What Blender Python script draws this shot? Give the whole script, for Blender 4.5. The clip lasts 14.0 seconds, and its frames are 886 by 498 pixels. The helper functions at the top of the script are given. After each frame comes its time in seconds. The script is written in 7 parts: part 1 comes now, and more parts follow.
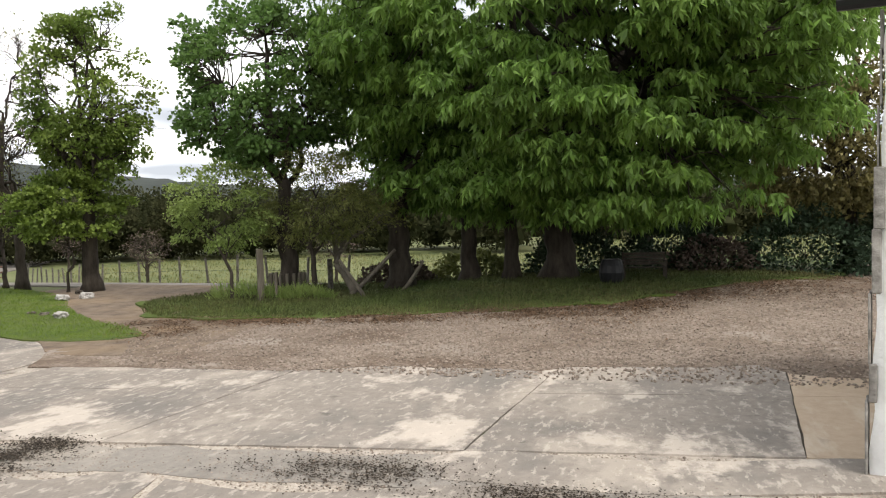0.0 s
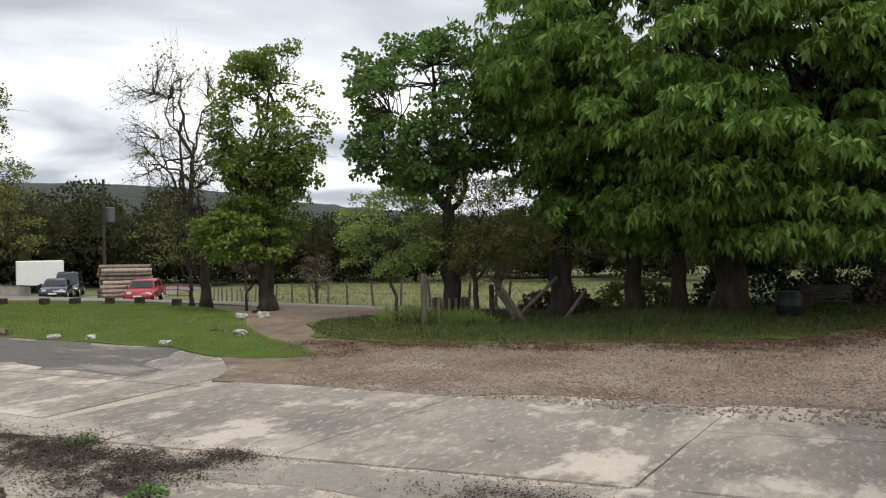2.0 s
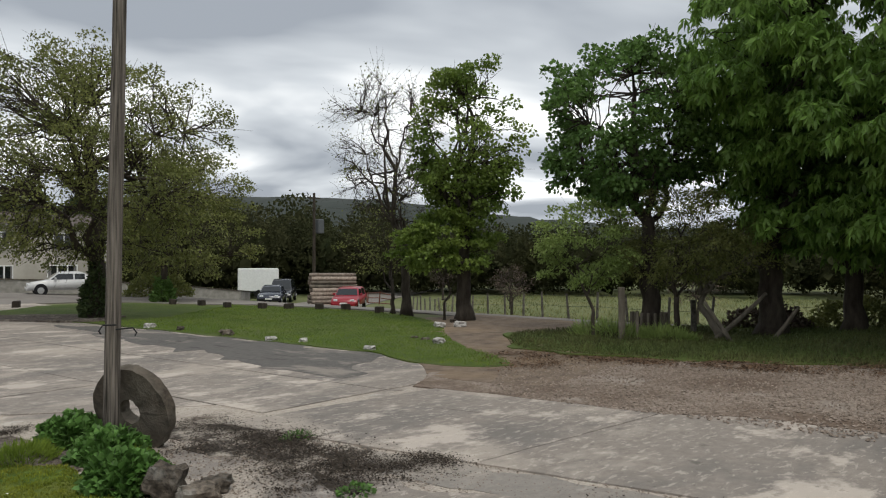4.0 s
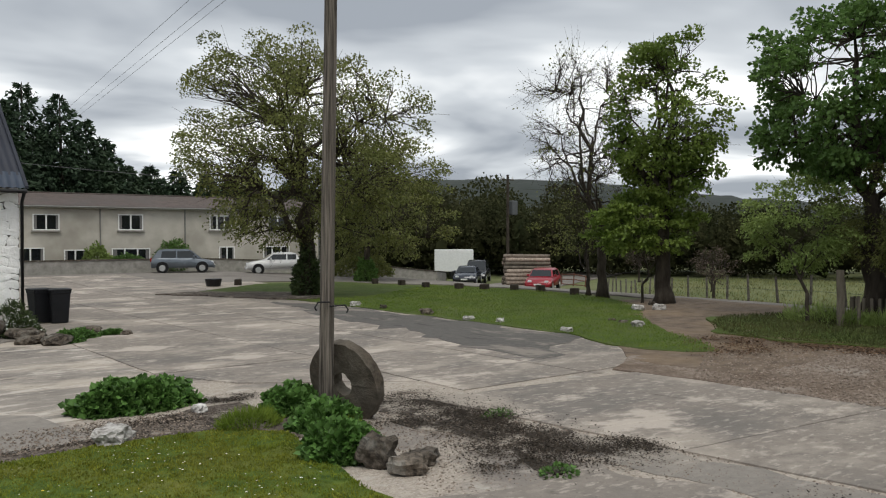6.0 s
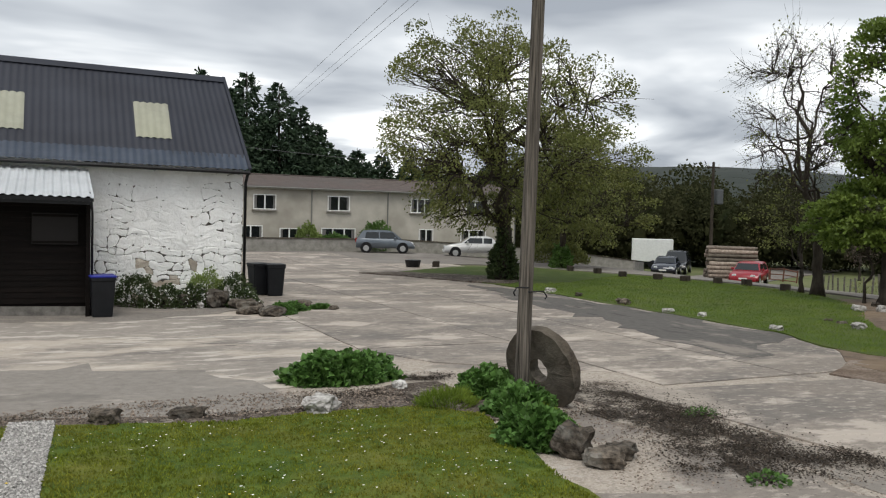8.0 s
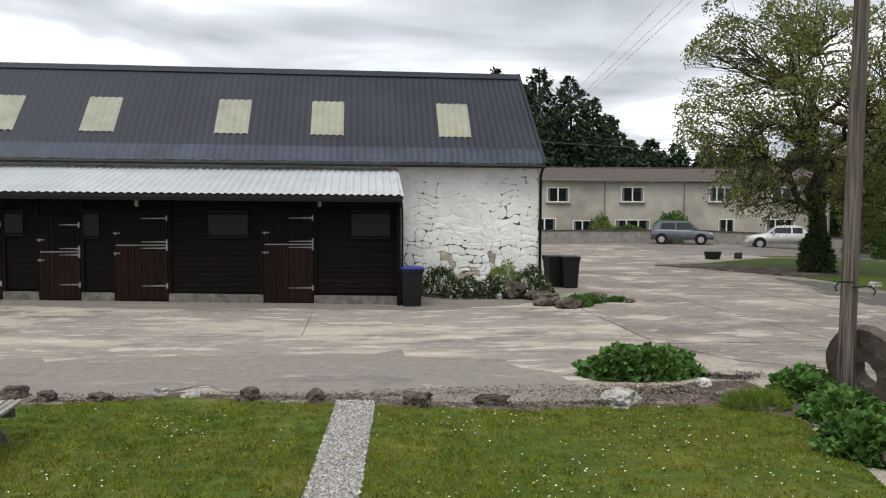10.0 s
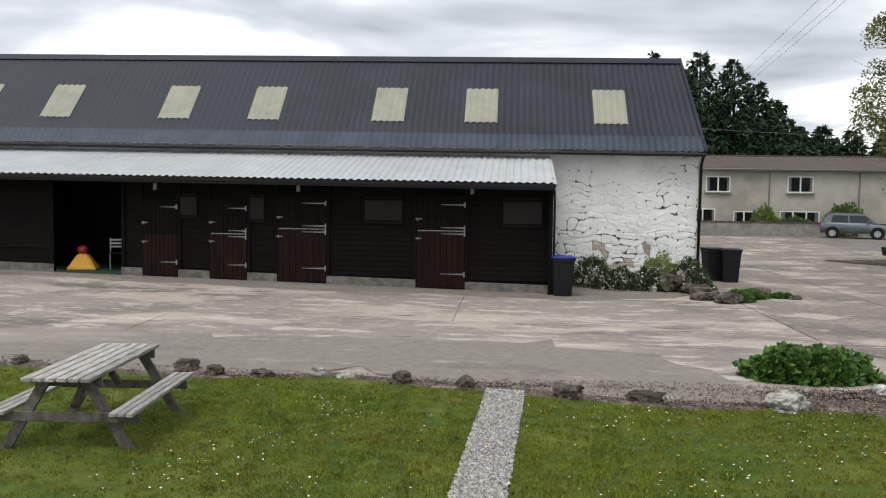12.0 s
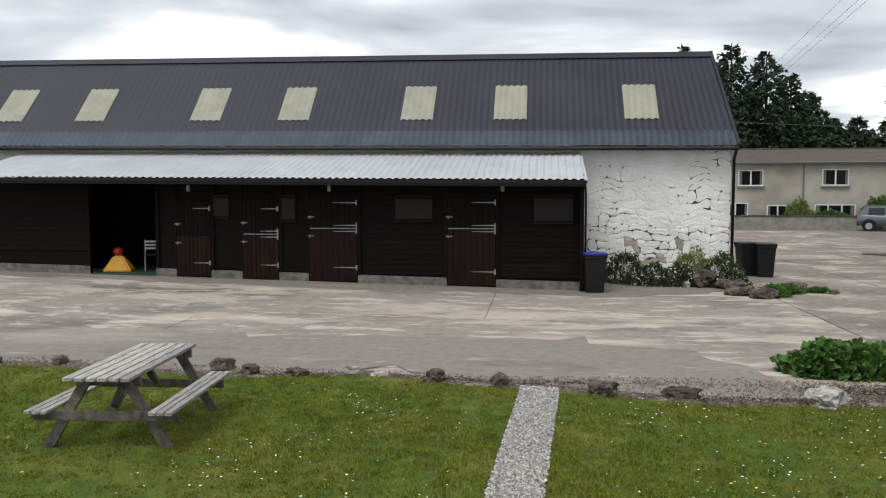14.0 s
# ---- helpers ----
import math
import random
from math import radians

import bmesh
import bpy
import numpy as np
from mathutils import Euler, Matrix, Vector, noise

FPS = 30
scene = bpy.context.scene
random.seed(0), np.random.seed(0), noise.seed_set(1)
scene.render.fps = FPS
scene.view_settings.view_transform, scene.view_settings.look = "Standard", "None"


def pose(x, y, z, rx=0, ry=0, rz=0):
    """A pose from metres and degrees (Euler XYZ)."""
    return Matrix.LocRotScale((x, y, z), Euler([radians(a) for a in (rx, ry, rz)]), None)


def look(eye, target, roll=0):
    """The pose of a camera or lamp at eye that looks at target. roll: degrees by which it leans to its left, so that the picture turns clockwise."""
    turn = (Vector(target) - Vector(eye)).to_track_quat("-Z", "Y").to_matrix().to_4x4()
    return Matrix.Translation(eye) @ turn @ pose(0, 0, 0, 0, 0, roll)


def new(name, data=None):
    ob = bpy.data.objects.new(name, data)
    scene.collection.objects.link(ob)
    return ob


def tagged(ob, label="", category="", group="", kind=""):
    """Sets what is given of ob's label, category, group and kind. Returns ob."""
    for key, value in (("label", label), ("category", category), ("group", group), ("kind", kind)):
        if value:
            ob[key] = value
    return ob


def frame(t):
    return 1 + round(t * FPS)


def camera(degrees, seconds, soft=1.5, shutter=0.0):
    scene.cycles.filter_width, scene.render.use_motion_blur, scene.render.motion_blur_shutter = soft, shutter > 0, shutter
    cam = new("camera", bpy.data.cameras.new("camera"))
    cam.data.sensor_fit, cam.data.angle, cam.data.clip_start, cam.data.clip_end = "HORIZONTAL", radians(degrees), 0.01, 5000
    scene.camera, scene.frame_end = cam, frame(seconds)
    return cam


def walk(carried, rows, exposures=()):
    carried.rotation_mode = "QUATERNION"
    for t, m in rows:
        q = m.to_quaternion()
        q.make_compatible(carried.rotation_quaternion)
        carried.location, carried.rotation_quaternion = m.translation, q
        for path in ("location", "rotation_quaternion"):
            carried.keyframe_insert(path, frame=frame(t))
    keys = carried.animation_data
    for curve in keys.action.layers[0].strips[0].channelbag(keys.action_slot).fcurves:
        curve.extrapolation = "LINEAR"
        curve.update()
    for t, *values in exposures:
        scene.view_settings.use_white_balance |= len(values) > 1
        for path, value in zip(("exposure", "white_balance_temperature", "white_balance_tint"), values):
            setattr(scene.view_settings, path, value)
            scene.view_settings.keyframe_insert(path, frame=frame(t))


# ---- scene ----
cam = camera(55.9, 14.0, soft=1.15)
PATH = [  # seconds, x, y, z, yaw, pitch, roll
    (0.0, 0.145, -0.353, 2.653, -75.73, -2.50, -1.20), (0.5, 0.157, -0.371, 2.651, -76.60, -2.50, -1.13),
    (1.0, 0.148, -0.358, 2.667, -76.03, -1.93, -0.85), (1.5, 0.168, -0.267, 2.665, -71.23, -1.00, -0.69),
    (2.0, 0.148, -0.210, 2.667, -64.95, -0.54, -0.60), (2.5, 0.125, -0.185, 2.660, -59.30, -0.51, -0.61),
    (3.0, 0.112, -0.169, 2.656, -55.87, -0.25, -0.28), (5.5, 0.026, -0.097, 2.650, -43.34, -0.18, -0.16),
    (6.0, 0.016, -0.049, 2.643, -38.58, -0.90, -0.12), (6.5, -0.013, -0.037, 2.636, -34.71, -1.02, 0.37),
    (7.0, 0.007, 0.012, 2.634, -31.57, -0.96, 0.90), (9.5, -0.058, 0.109, 2.652, -11.63, -3.23, 0.51),
    (10.0, -0.071, 0.147, 2.645, -5.47, -2.82, 0.09), (10.5, -0.086, 0.187, 2.644, -1.39, -3.18, 0.10),
    (11.0, -0.090, 0.203, 2.637, -0.09, -3.90, 0.28), (11.5, -0.097, 0.211, 2.632, 1.46, -4.18, 0.64),
    (12.0, -0.119, 0.264, 2.651, 4.76, -3.75, 0.78), (12.5, -0.129, 0.286, 2.640, 7.18, -3.72, 0.67),
    (13.0, -0.143, 0.278, 2.638, 8.21, -4.08, 0.60), (13.5, -0.161, 0.268, 2.635, 8.96, -4.20, 0.33),
    (14.0, -0.161, 0.265, 2.641, 6.77, -3.88, -0.03)]
walk(cam, [(t, pose(x, y, z, 90 + p, 0, w) @ pose(0, 0, 0, 0, 0, r)) for t, x, y, z, w, p, r in PATH],
     exposures=((0.0, 0.95, 6750, 10), (1.2, 0.92, 6700, 10), (1.6, 0.78, 6650, 10), (2.2, 0.34, 6550, 9.5), (3.0, 0.08, 6480, 8), (6.5, 0.0, 6480, 8), (9.5, 0.25, 6480, 9), (14.0, 0.15, 6440, 9)))

# ---- sky and sun ----
SUN_ELEV, SUN_AZ = 62.0, 150.0   # a veiled sun behind the cloud
world = bpy.data.worlds.new("overcast_sky")
scene.world = world
world.use_nodes = True
nt = world.node_tree
nt.nodes.clear()
out = nt.nodes.new("ShaderNodeOutputWorld")
bg = nt.nodes.new("ShaderNodeBackground")
sky = nt.nodes.new("ShaderNodeTexSky")
sky.sky_type, sky.sun_disc = "NISHITA", False
sky.sun_elevation, sky.sun_rotation = radians(SUN_ELEV), radians(-SUN_AZ)
sky.air_density, sky.dust_density = 1.0, 3.0
tc = nt.nodes.new("ShaderNodeTexCoord")
sep = nt.nodes.new("ShaderNodeSeparateXYZ")
nt.links.new(tc.outputs["Generated"], sep.inputs[0])


def wmath(op, a, b=None):
    n = nt.nodes.new("ShaderNodeMath")
    n.operation = op
    for i, v in enumerate((a, b)):
        if v is None:
            continue
        if isinstance(v, (int, float)):
            n.inputs[i].default_value = v
        else:
            nt.links.new(v, n.inputs[i])
    return n.outputs[0]


# the cloud deck: noise on a plane high overhead, so that it closes up towards the horizon
zc = wmath("MAXIMUM", wmath("ADD", sep.outputs[2], 0.10), 0.03)
comb = nt.nodes.new("ShaderNodeCombineXYZ")
nt.links.new(wmath("DIVIDE", sep.outputs[0], zc), comb.inputs[0])
nt.links.new(wmath("DIVIDE", sep.outputs[1], zc), comb.inputs[1])
n1 = nt.nodes.new("ShaderNodeTexNoise")
n1.inputs["Scale"].default_value, n1.inputs["Detail"].default_value, n1.inputs["Roughness"].default_value = 0.72, 4.5, 0.46
n1.inputs["Distortion"].default_value = 0.35
nt.links.new(comb.outputs[0], n1.inputs["Vector"])
ramp = nt.nodes.new("ShaderNodeValToRGB")
ramp.color_ramp.elements[0].position, ramp.color_ramp.elements[0].color = 0.36, (0.36, 0.39, 0.44, 1)
ramp.color_ramp.elements[1].position, ramp.color_ramp.elements[1].color = 0.62, (1.2, 1.2, 1.2, 1)
mid = ramp.color_ramp.elements.new(0.50)
mid.color = (0.66, 0.69, 0.73, 1)
nt.links.new(n1.outputs["Fac"], ramp.inputs[0])
mix = nt.nodes.new("ShaderNodeMixRGB")
mix.inputs[0].default_value = 0.97
scl = nt.nodes.new("ShaderNodeMixRGB")
scl.blend_type, scl.inputs[0].default_value = "MULTIPLY", 1.0
scl.inputs[2].default_value = (0.1, 0.1, 0.1, 1)
nt.links.new(sky.outputs[0], scl.inputs[1])
nt.links.new(scl.outputs[0], mix.inputs[1])
nt.links.new(ramp.outputs[0], mix.inputs[2])
nt.links.new(mix.outputs[0], bg.inputs[0])
bg.inputs[1].default_value = 1.06
nt.links.new(bg.outputs[0], out.inputs[0])
sun = new("sun", bpy.data.lights.new("sun", "SUN"))
sun.data.energy, sun.data.angle, sun.data.color = 1.5, radians(28), (1.0, 0.95, 0.87)
sa, se = radians(SUN_AZ), radians(SUN_ELEV)
sun.matrix_world = look((-math.sin(sa) * math.cos(se) * 50, math.cos(sa) * math.cos(se) * 50, math.sin(se) * 50), (0, 0, 0))


# ---- materials ----
def material(name, c1, c2, scale=3.0, rough=0.85, bump=0.25, bscale=40.0, metal=0.0, c3=None, big=0.35, rand=0.0, island=0.0, stretch=(1, 1, 1), spec=0.3, trans=0.0):
    """A surface with a large-scale stain (c3), a middle mottle (c1 to c2) and a fine relief."""
    m = bpy.data.materials.new(name)
    m.use_nodes = True
    t = m.node_tree
    b = t.nodes["Principled BSDF"]
    geo = t.nodes.new("ShaderNodeNewGeometry")
    mp = t.nodes.new("ShaderNodeMapping")
    mp.inputs["Scale"].default_value = stretch
    t.links.new(geo.outputs["Position"], mp.inputs["Vector"])

    def nz(s, detail=5.0, r=0.6):
        n = t.nodes.new("ShaderNodeTexNoise")
        n.inputs["Scale"].default_value, n.inputs["Detail"].default_value, n.inputs["Roughness"].default_value = s, detail, r
        t.links.new(mp.outputs[0], n.inputs["Vector"])
        return n.outputs["Fac"]

    def ramp_(fac, lo, hi, a, bb):
        r = t.nodes.new("ShaderNodeValToRGB")
        r.color_ramp.elements[0].position, r.color_ramp.elements[1].position = lo, hi
        r.color_ramp.elements[0].color, r.color_ramp.elements[1].color = (*a, 1), (*bb, 1)
        t.links.new(fac, r.inputs[0])
        return r.outputs[0]
    col = ramp_(nz(scale), 0.32, 0.68, c1, c2)
    if c3:
        mx = t.nodes.new("ShaderNodeMixRGB")
        k = ramp_(nz(scale * 0.17, 4.0), 0.5 - big * 0.45 + 0.1, 0.72, (0, 0, 0), (0.85, 0.85, 0.85))
        t.links.new(k, mx.inputs[0])
        t.links.new(col, mx.inputs[1])
        mx.inputs[2].default_value = (*c3, 1)
        col = mx.outputs[0]
    src = None
    if rand:
        src, amount = t.nodes.new("ShaderNodeObjectInfo").outputs["Random"], rand
    elif island:
        src, amount = geo.outputs["Random Per Island"], island
    if src is not None:
        hsv = t.nodes.new("ShaderNodeHueSaturation")
        mr = t.nodes.new("ShaderNodeMapRange")
        mr.inputs["To Min"].default_value, mr.inputs["To Max"].default_value = 1 - amount, 1 + amount
        t.links.new(src, mr.inputs["Value"])
        t.links.new(mr.outputs[0], hsv.inputs["Value"])
        t.links.new(col, hsv.inputs["Color"])
        col = hsv.outputs[0]
    t.links.new(col, b.inputs["Base Color"])
    b.inputs["Roughness"].default_value, b.inputs["Metallic"].default_value = rough, metal
    b.inputs["Specular IOR Level"].default_value = spec
    if bump:
        bp = t.nodes.new("ShaderNodeBump")
        bp.inputs["Strength"].default_value, bp.inputs["Distance"].default_value = bump, 0.02
        t.links.new(nz(bscale, 3.0), bp.inputs["Height"])
        t.links.new(bp.outputs[0], b.inputs["Normal"])
    if trans:
        tr = t.nodes.new("ShaderNodeBsdfTranslucent")
        ms = t.nodes.new("ShaderNodeMixShader")
        ms.inputs[0].default_value = trans
        t.links.new(col, tr.inputs["Color"])
        t.links.new(b.outputs[0], ms.inputs[1])
        t.links.new(tr.outputs[0], ms.inputs[2])
        t.links.new(ms.outputs[0], t.nodes["Material Output"].inputs["Surface"])
    return m


TARMAC = material("old_tarmac", (0.13, 0.117, 0.104), (0.2, 0.18, 0.16), 0.7, 0.9, 0.4, 90, c3=(0.26, 0.24, 0.22))
DIRT = material("dirt_track", (0.10, 0.072, 0.052), (0.2, 0.155, 0.118), 2.4, 0.95, 0.7, 40, c3=(0.25, 0.18, 0.115))
LAWN = material("mown_lawn", (0.035, 0.072, 0.007), (0.105, 0.15, 0.015), 5.0, 0.9, 0.8, 80, c3=(0.17, 0.165, 0.03), big=0.3)
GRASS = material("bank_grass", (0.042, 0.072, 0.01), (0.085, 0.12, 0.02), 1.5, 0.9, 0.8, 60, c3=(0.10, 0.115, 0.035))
FIELD = material("rough_field", (0.065, 0.088, 0.027), (0.12, 0.135, 0.05), 0.35, 0.95, 0.8, 8, c3=(0.17, 0.175, 0.085), big=0.5)
WHITEWASH = material("whitewashed_rubble", (0.84, 0.84, 0.83), (0.93, 0.93, 0.92), 5.0, 0.9, 0.9, 16, c3=(0.72, 0.715, 0.70), rand=0.04)
JOINT = material("dark_joint_mortar", (0.045, 0.04, 0.035), (0.22, 0.20, 0.18), 4.0, 0.95, 0.8, 30)
ROOF = material("dark_blue_grey_sheet", (0.0165, 0.0185, 0.028), (0.028, 0.031, 0.044), 0.6, 0.5, 0.1, 30, c3=(0.024, 0.028, 0.041), spec=0.3)
ROOF_EDGE = material("blue_eaves_sheet", (0.022, 0.033, 0.055), (0.045, 0.06, 0.09), 1.2, 0.5, 0.1, 30, spec=0.4)
CANOPY = material("pale_galvanised_sheet", (0.50, 0.52, 0.54), (0.62, 0.64, 0.66), 1.0, 0.45, 0.08, 20, c3=(0.46, 0.47, 0.48), metal=0.2, spec=0.5)
SKYLIGHT = material("yellowed_skylight_sheet", (0.25, 0.25, 0.2), (0.35, 0.35, 0.285), 2.0, 0.5, 0.1, 30, c3=(0.33, 0.33, 0.25))
# dark stain taken nearly to black: the canopy's shade is put into the colour
BROWNBOARD = material("stained_board_painted_shade", (0.0032, 0.0024, 0.0021), (0.0078, 0.0052, 0.0043), 4.0, 0.7, 0.4, 60, rand=0.2, stretch=(0.4, 1, 4), spec=0.12)
# red-brown door paint, darkened in colour to hold the shade under the canopy
REDBROWN = material("red_brown_board_painted_shade", (0.006, 0.0024, 0.0018), (0.019, 0.0072, 0.0046), 4.0, 0.6, 0.3, 60, rand=0.15, stretch=(3, 1, 0.5), spec=0.15)
BLACK = material("black_paint", (0.006, 0.006, 0.007), (0.012, 0.012, 0.014), 5.0, 0.45, 0.1, 60)
GALV = material("galvanised_hinge", (0.42, 0.43, 0.44), (0.60, 0.60, 0.60), 20.0, 0.4, 0.1, 60, metal=0.7)
PLINTH = material("concrete_plinth", (0.20, 0.19, 0.175), (0.34, 0.32, 0.30), 3.0, 0.9, 0.4, 40)
# a darker grey than PLINTH, for the stable front only
STABLEPLINTH = material("dark_concrete_plinth", (0.09, 0.084, 0.077), (0.22, 0.207, 0.19), 5.0, 0.9, 0.5, 40)
QUOIN = material("bare_grey_quoin", (0.12, 0.11, 0.10), (0.36, 0.34, 0.315), 7.0, 0.95, 0.9, 24, rand=0.15)
HARL = material("beige_harled_wall", (0.43, 0.4, 0.35), (0.52, 0.49, 0.435), 1.3, 0.95, 0.5, 30, c3=(0.25, 0.23, 0.195))
TILE = material("brown_roof_tile", (0.075, 0.058, 0.052), (0.115, 0.09, 0.08), 2.0, 0.85, 0.6, 25, c3=(0.09, 0.08, 0.075))
WHITEPAINT = material("white_window_frame", (0.72, 0.72, 0.70), (0.80, 0.80, 0.79), 5.0, 0.4, 0.05, 30)
BARK = material("grey_brown_bark", (0.022, 0.017, 0.013), (0.066, 0.054, 0.042), 5.0, 0.95, 1.0, 22, stretch=(1, 1, 0.3))
PALEBARK = material("pale_bark", (0.075, 0.064, 0.05), (0.17, 0.147, 0.118), 5.0, 0.95, 0.9, 22, stretch=(1, 1, 0.3))
POLEWOOD = material("weathered_pole_wood", (0.022, 0.018, 0.014), (0.25, 0.215, 0.185), 9.0, 0.9, 1.0, 40, stretch=(4, 4, 0.10))
GREYWOOD = material("weathered_grey_plank", (0.24, 0.222, 0.208), (0.62, 0.59, 0.565), 9.0, 0.85, 0.7, 60, rand=0.22, stretch=(6, 0.5, 6))
DARKWOOD = material("weathered_frame_timber", (0.06, 0.053, 0.045), (0.19, 0.172, 0.152), 9.0, 0.85, 0.5, 60, rand=0.12)
STONE = material("lichened_rock", (0.018, 0.015, 0.012), (0.15, 0.125, 0.10), 13.0, 0.95, 1.0, 26, c3=(0.25, 0.24, 0.215), big=0.1, rand=0.35)
PALESTONE = material("pale_rock", (0.16, 0.145, 0.13), (0.66, 0.645, 0.62), 11.0, 0.95, 0.9, 18, c3=(0.20, 0.18, 0.16), rand=0.1)
BINPLASTIC = material("dark_bin_plastic", (0.006, 0.007, 0.009), (0.011, 0.012, 0.015), 4.0, 0.55, 0.1, 50)
BLUELID = material("blue_bin_lid", (0.012, 0.016, 0.19), (0.02, 0.028, 0.27), 4.0, 0.45, 0.1, 50)
LEAF_CHESTNUT = material("chestnut_leaf", (0.11, 0.205, 0.036), (0.205, 0.33, 0.07), 0.9, 0.5, 0, 1, island=0.35, trans=0.42, spec=0.35)
LEAF_DARK = material("dark_sycamore_leaf", (0.075, 0.15, 0.036), (0.135, 0.225, 0.058), 0.5, 0.55, 0, 1, island=0.3, trans=0.38)
LEAF_YELLOW = material("spring_maple_leaf", (0.095, 0.15, 0.026), (0.175, 0.235, 0.044), 0.5, 0.6, 0, 1, island=0.3, trans=0.35)
LEAF_OLIVE = material("young_olive_leaf", (0.11, 0.13, 0.036), (0.19, 0.2, 0.062), 0.5, 0.6, 0, 1, island=0.3, trans=0.35)
LEAF_PALE = material("pale_willow_leaf", (0.15, 0.215, 0.052), (0.245, 0.315, 0.095), 0.5, 0.6, 0, 1, island=0.25, trans=0.35)
LEAF_TAWNY = material("tawny_young_leaf", (0.16, 0.145, 0.055), (0.27, 0.235, 0.095), 0.5, 0.6, 0, 1, island=0.3, trans=0.3)
LEAF_CONIFER = material("spruce_needles", (0.02, 0.04, 0.021), (0.042, 0.07, 0.034), 0.5, 0.7, 0, 1, island=0.3)
LEAF_BUSH = material("lush_bush_leaf", (0.055, 0.125, 0.025), (0.125, 0.235, 0.058), 6.0, 0.5, 0, 1, island=0.45, trans=0.25)
LEAF_BED = material("dark_cushion_leaf", (0.03, 0.052, 0.018), (0.075, 0.10, 0.035), 5.0, 0.6, 0, 1, island=0.35, trans=0.2)
TWIG_BROWN = material("bare_brown_twig", (0.07, 0.052, 0.042), (0.14, 0.105, 0.085), 2.0, 0.9, 0, 1, island=0.3)
WOODS = material("far_woodland", (0.027, 0.034, 0.015), (0.064, 0.064, 0.03), 0.3, 0.95, 0, 1, island=0.2, trans=0.3, spec=0.05)
HILL = material("far_forest_hill", (0.018, 0.024, 0.021), (0.034, 0.042, 0.034), 0.05, 0.95, 0.4, 1)



def layered(name, base, layers, rough=0.92, bump=0.4, bscale=60.0, cells=0.0, cellcol=((0.1, 0.1, 0.1), (0.5, 0.5, 0.5)), cellmix=0.6, rand=0.0):
    """Ground: a mottled base under layers of dust, damp and grit, each a noise cut at a threshold.
    A layer: colour, noise scale, threshold, softness, strength, stretch."""
    m = bpy.data.materials.new(name)
    m.use_nodes = True
    t = m.node_tree
    b = t.nodes["Principled BSDF"]
    geo = t.nodes.new("ShaderNodeNewGeometry")

    def nz(s, stretch, detail=8.0, r=0.62, seed=0.0):
        mp = t.nodes.new("ShaderNodeMapping")
        mp.inputs["Scale"].default_value, mp.inputs["Location"].default_value = stretch, (seed, seed * 0.7, 0)
        t.links.new(geo.outputs["Position"], mp.inputs["Vector"])
        n = t.nodes.new("ShaderNodeTexNoise")
        n.inputs["Scale"].default_value, n.inputs["Detail"].default_value, n.inputs["Roughness"].default_value = s, detail, r
        t.links.new(mp.outputs[0], n.inputs["Vector"])
        return n.outputs["Fac"]

    def blend(fac, a, c):
        mx = t.nodes.new("ShaderNodeMixRGB")
        t.links.new(fac, mx.inputs[0])
        t.links.new(a, mx.inputs[1])
        if isinstance(c, tuple):
            mx.inputs[2].default_value = (*c, 1)
        else:
            t.links.new(c, mx.inputs[2])
        return mx.outputs[0]
    r = t.nodes.new("ShaderNodeValToRGB")
    r.color_ramp.elements[0].position, r.color_ramp.elements[1].position = 0.3, 0.7
    r.color_ramp.elements[0].color, r.color_ramp.elements[1].color = (*base[0], 1), (*base[1], 1)
    t.links.new(nz(6.0, (1, 1, 1), 9.0, 0.75), r.inputs[0])
    col = r.outputs[0]
    height = nz(bscale, (1, 1, 1), 3.0)
    if cells:
        vo = t.nodes.new("ShaderNodeTexVoronoi")
        vo.inputs["Scale"].default_value = cells
        t.links.new(geo.outputs["Position"], vo.inputs["Vector"])
        sp = t.nodes.new("ShaderNodeSeparateColor")
        t.links.new(vo.outputs["Color"], sp.inputs[0])
        cr = t.nodes.new("ShaderNodeValToRGB")
        cr.color_ramp.elements[0].color, cr.color_ramp.elements[1].color = (*cellcol[0], 1), (*cellcol[1], 1)
        t.links.new(sp.outputs[0], cr.inputs[0])
        v = t.nodes.new("ShaderNodeValue")
        v.outputs[0].default_value = cellmix
        col = blend(v.outputs[0], col, cr.outputs[0])
        inv = t.nodes.new("ShaderNodeMath")
        inv.operation, inv.inputs[0].default_value = "SUBTRACT", 1.0
        t.links.new(vo.outputs["Distance"], inv.inputs[1])
        height = inv.outputs[0]
    for i, (c, s, lo, soft, k, stretch) in enumerate(layers):
        q = t.nodes.new("ShaderNodeMapRange")
        q.inputs["From Min"].default_value, q.inputs["From Max"].default_value, q.inputs["To Max"].default_value = lo, lo + soft, k
        t.links.new(nz(s, stretch, 9.0, 0.66, 3.7 * (i + 1)), q.inputs["Value"])
        col = blend(q.outputs[0], col, c)
    if rand:
        hsv = t.nodes.new("ShaderNodeHueSaturation")
        mr = t.nodes.new("ShaderNodeMapRange")
        mr.inputs["To Min"].default_value, mr.inputs["To Max"].default_value = 1 - rand, 1 + rand
        t.links.new(t.nodes.new("ShaderNodeObjectInfo").outputs["Random"], mr.inputs["Value"])
        t.links.new(mr.outputs[0], hsv.inputs["Value"])
        t.links.new(col, hsv.inputs["Color"])
        col = hsv.outputs[0]
    t.links.new(col, b.inputs["Base Color"])
    b.inputs["Roughness"].default_value, b.inputs["Specular IOR Level"].default_value = rough, 0.25
    bp = t.nodes.new("ShaderNodeBump")
    bp.inputs["Strength"].default_value, bp.inputs["Distance"].default_value = bump, 0.02
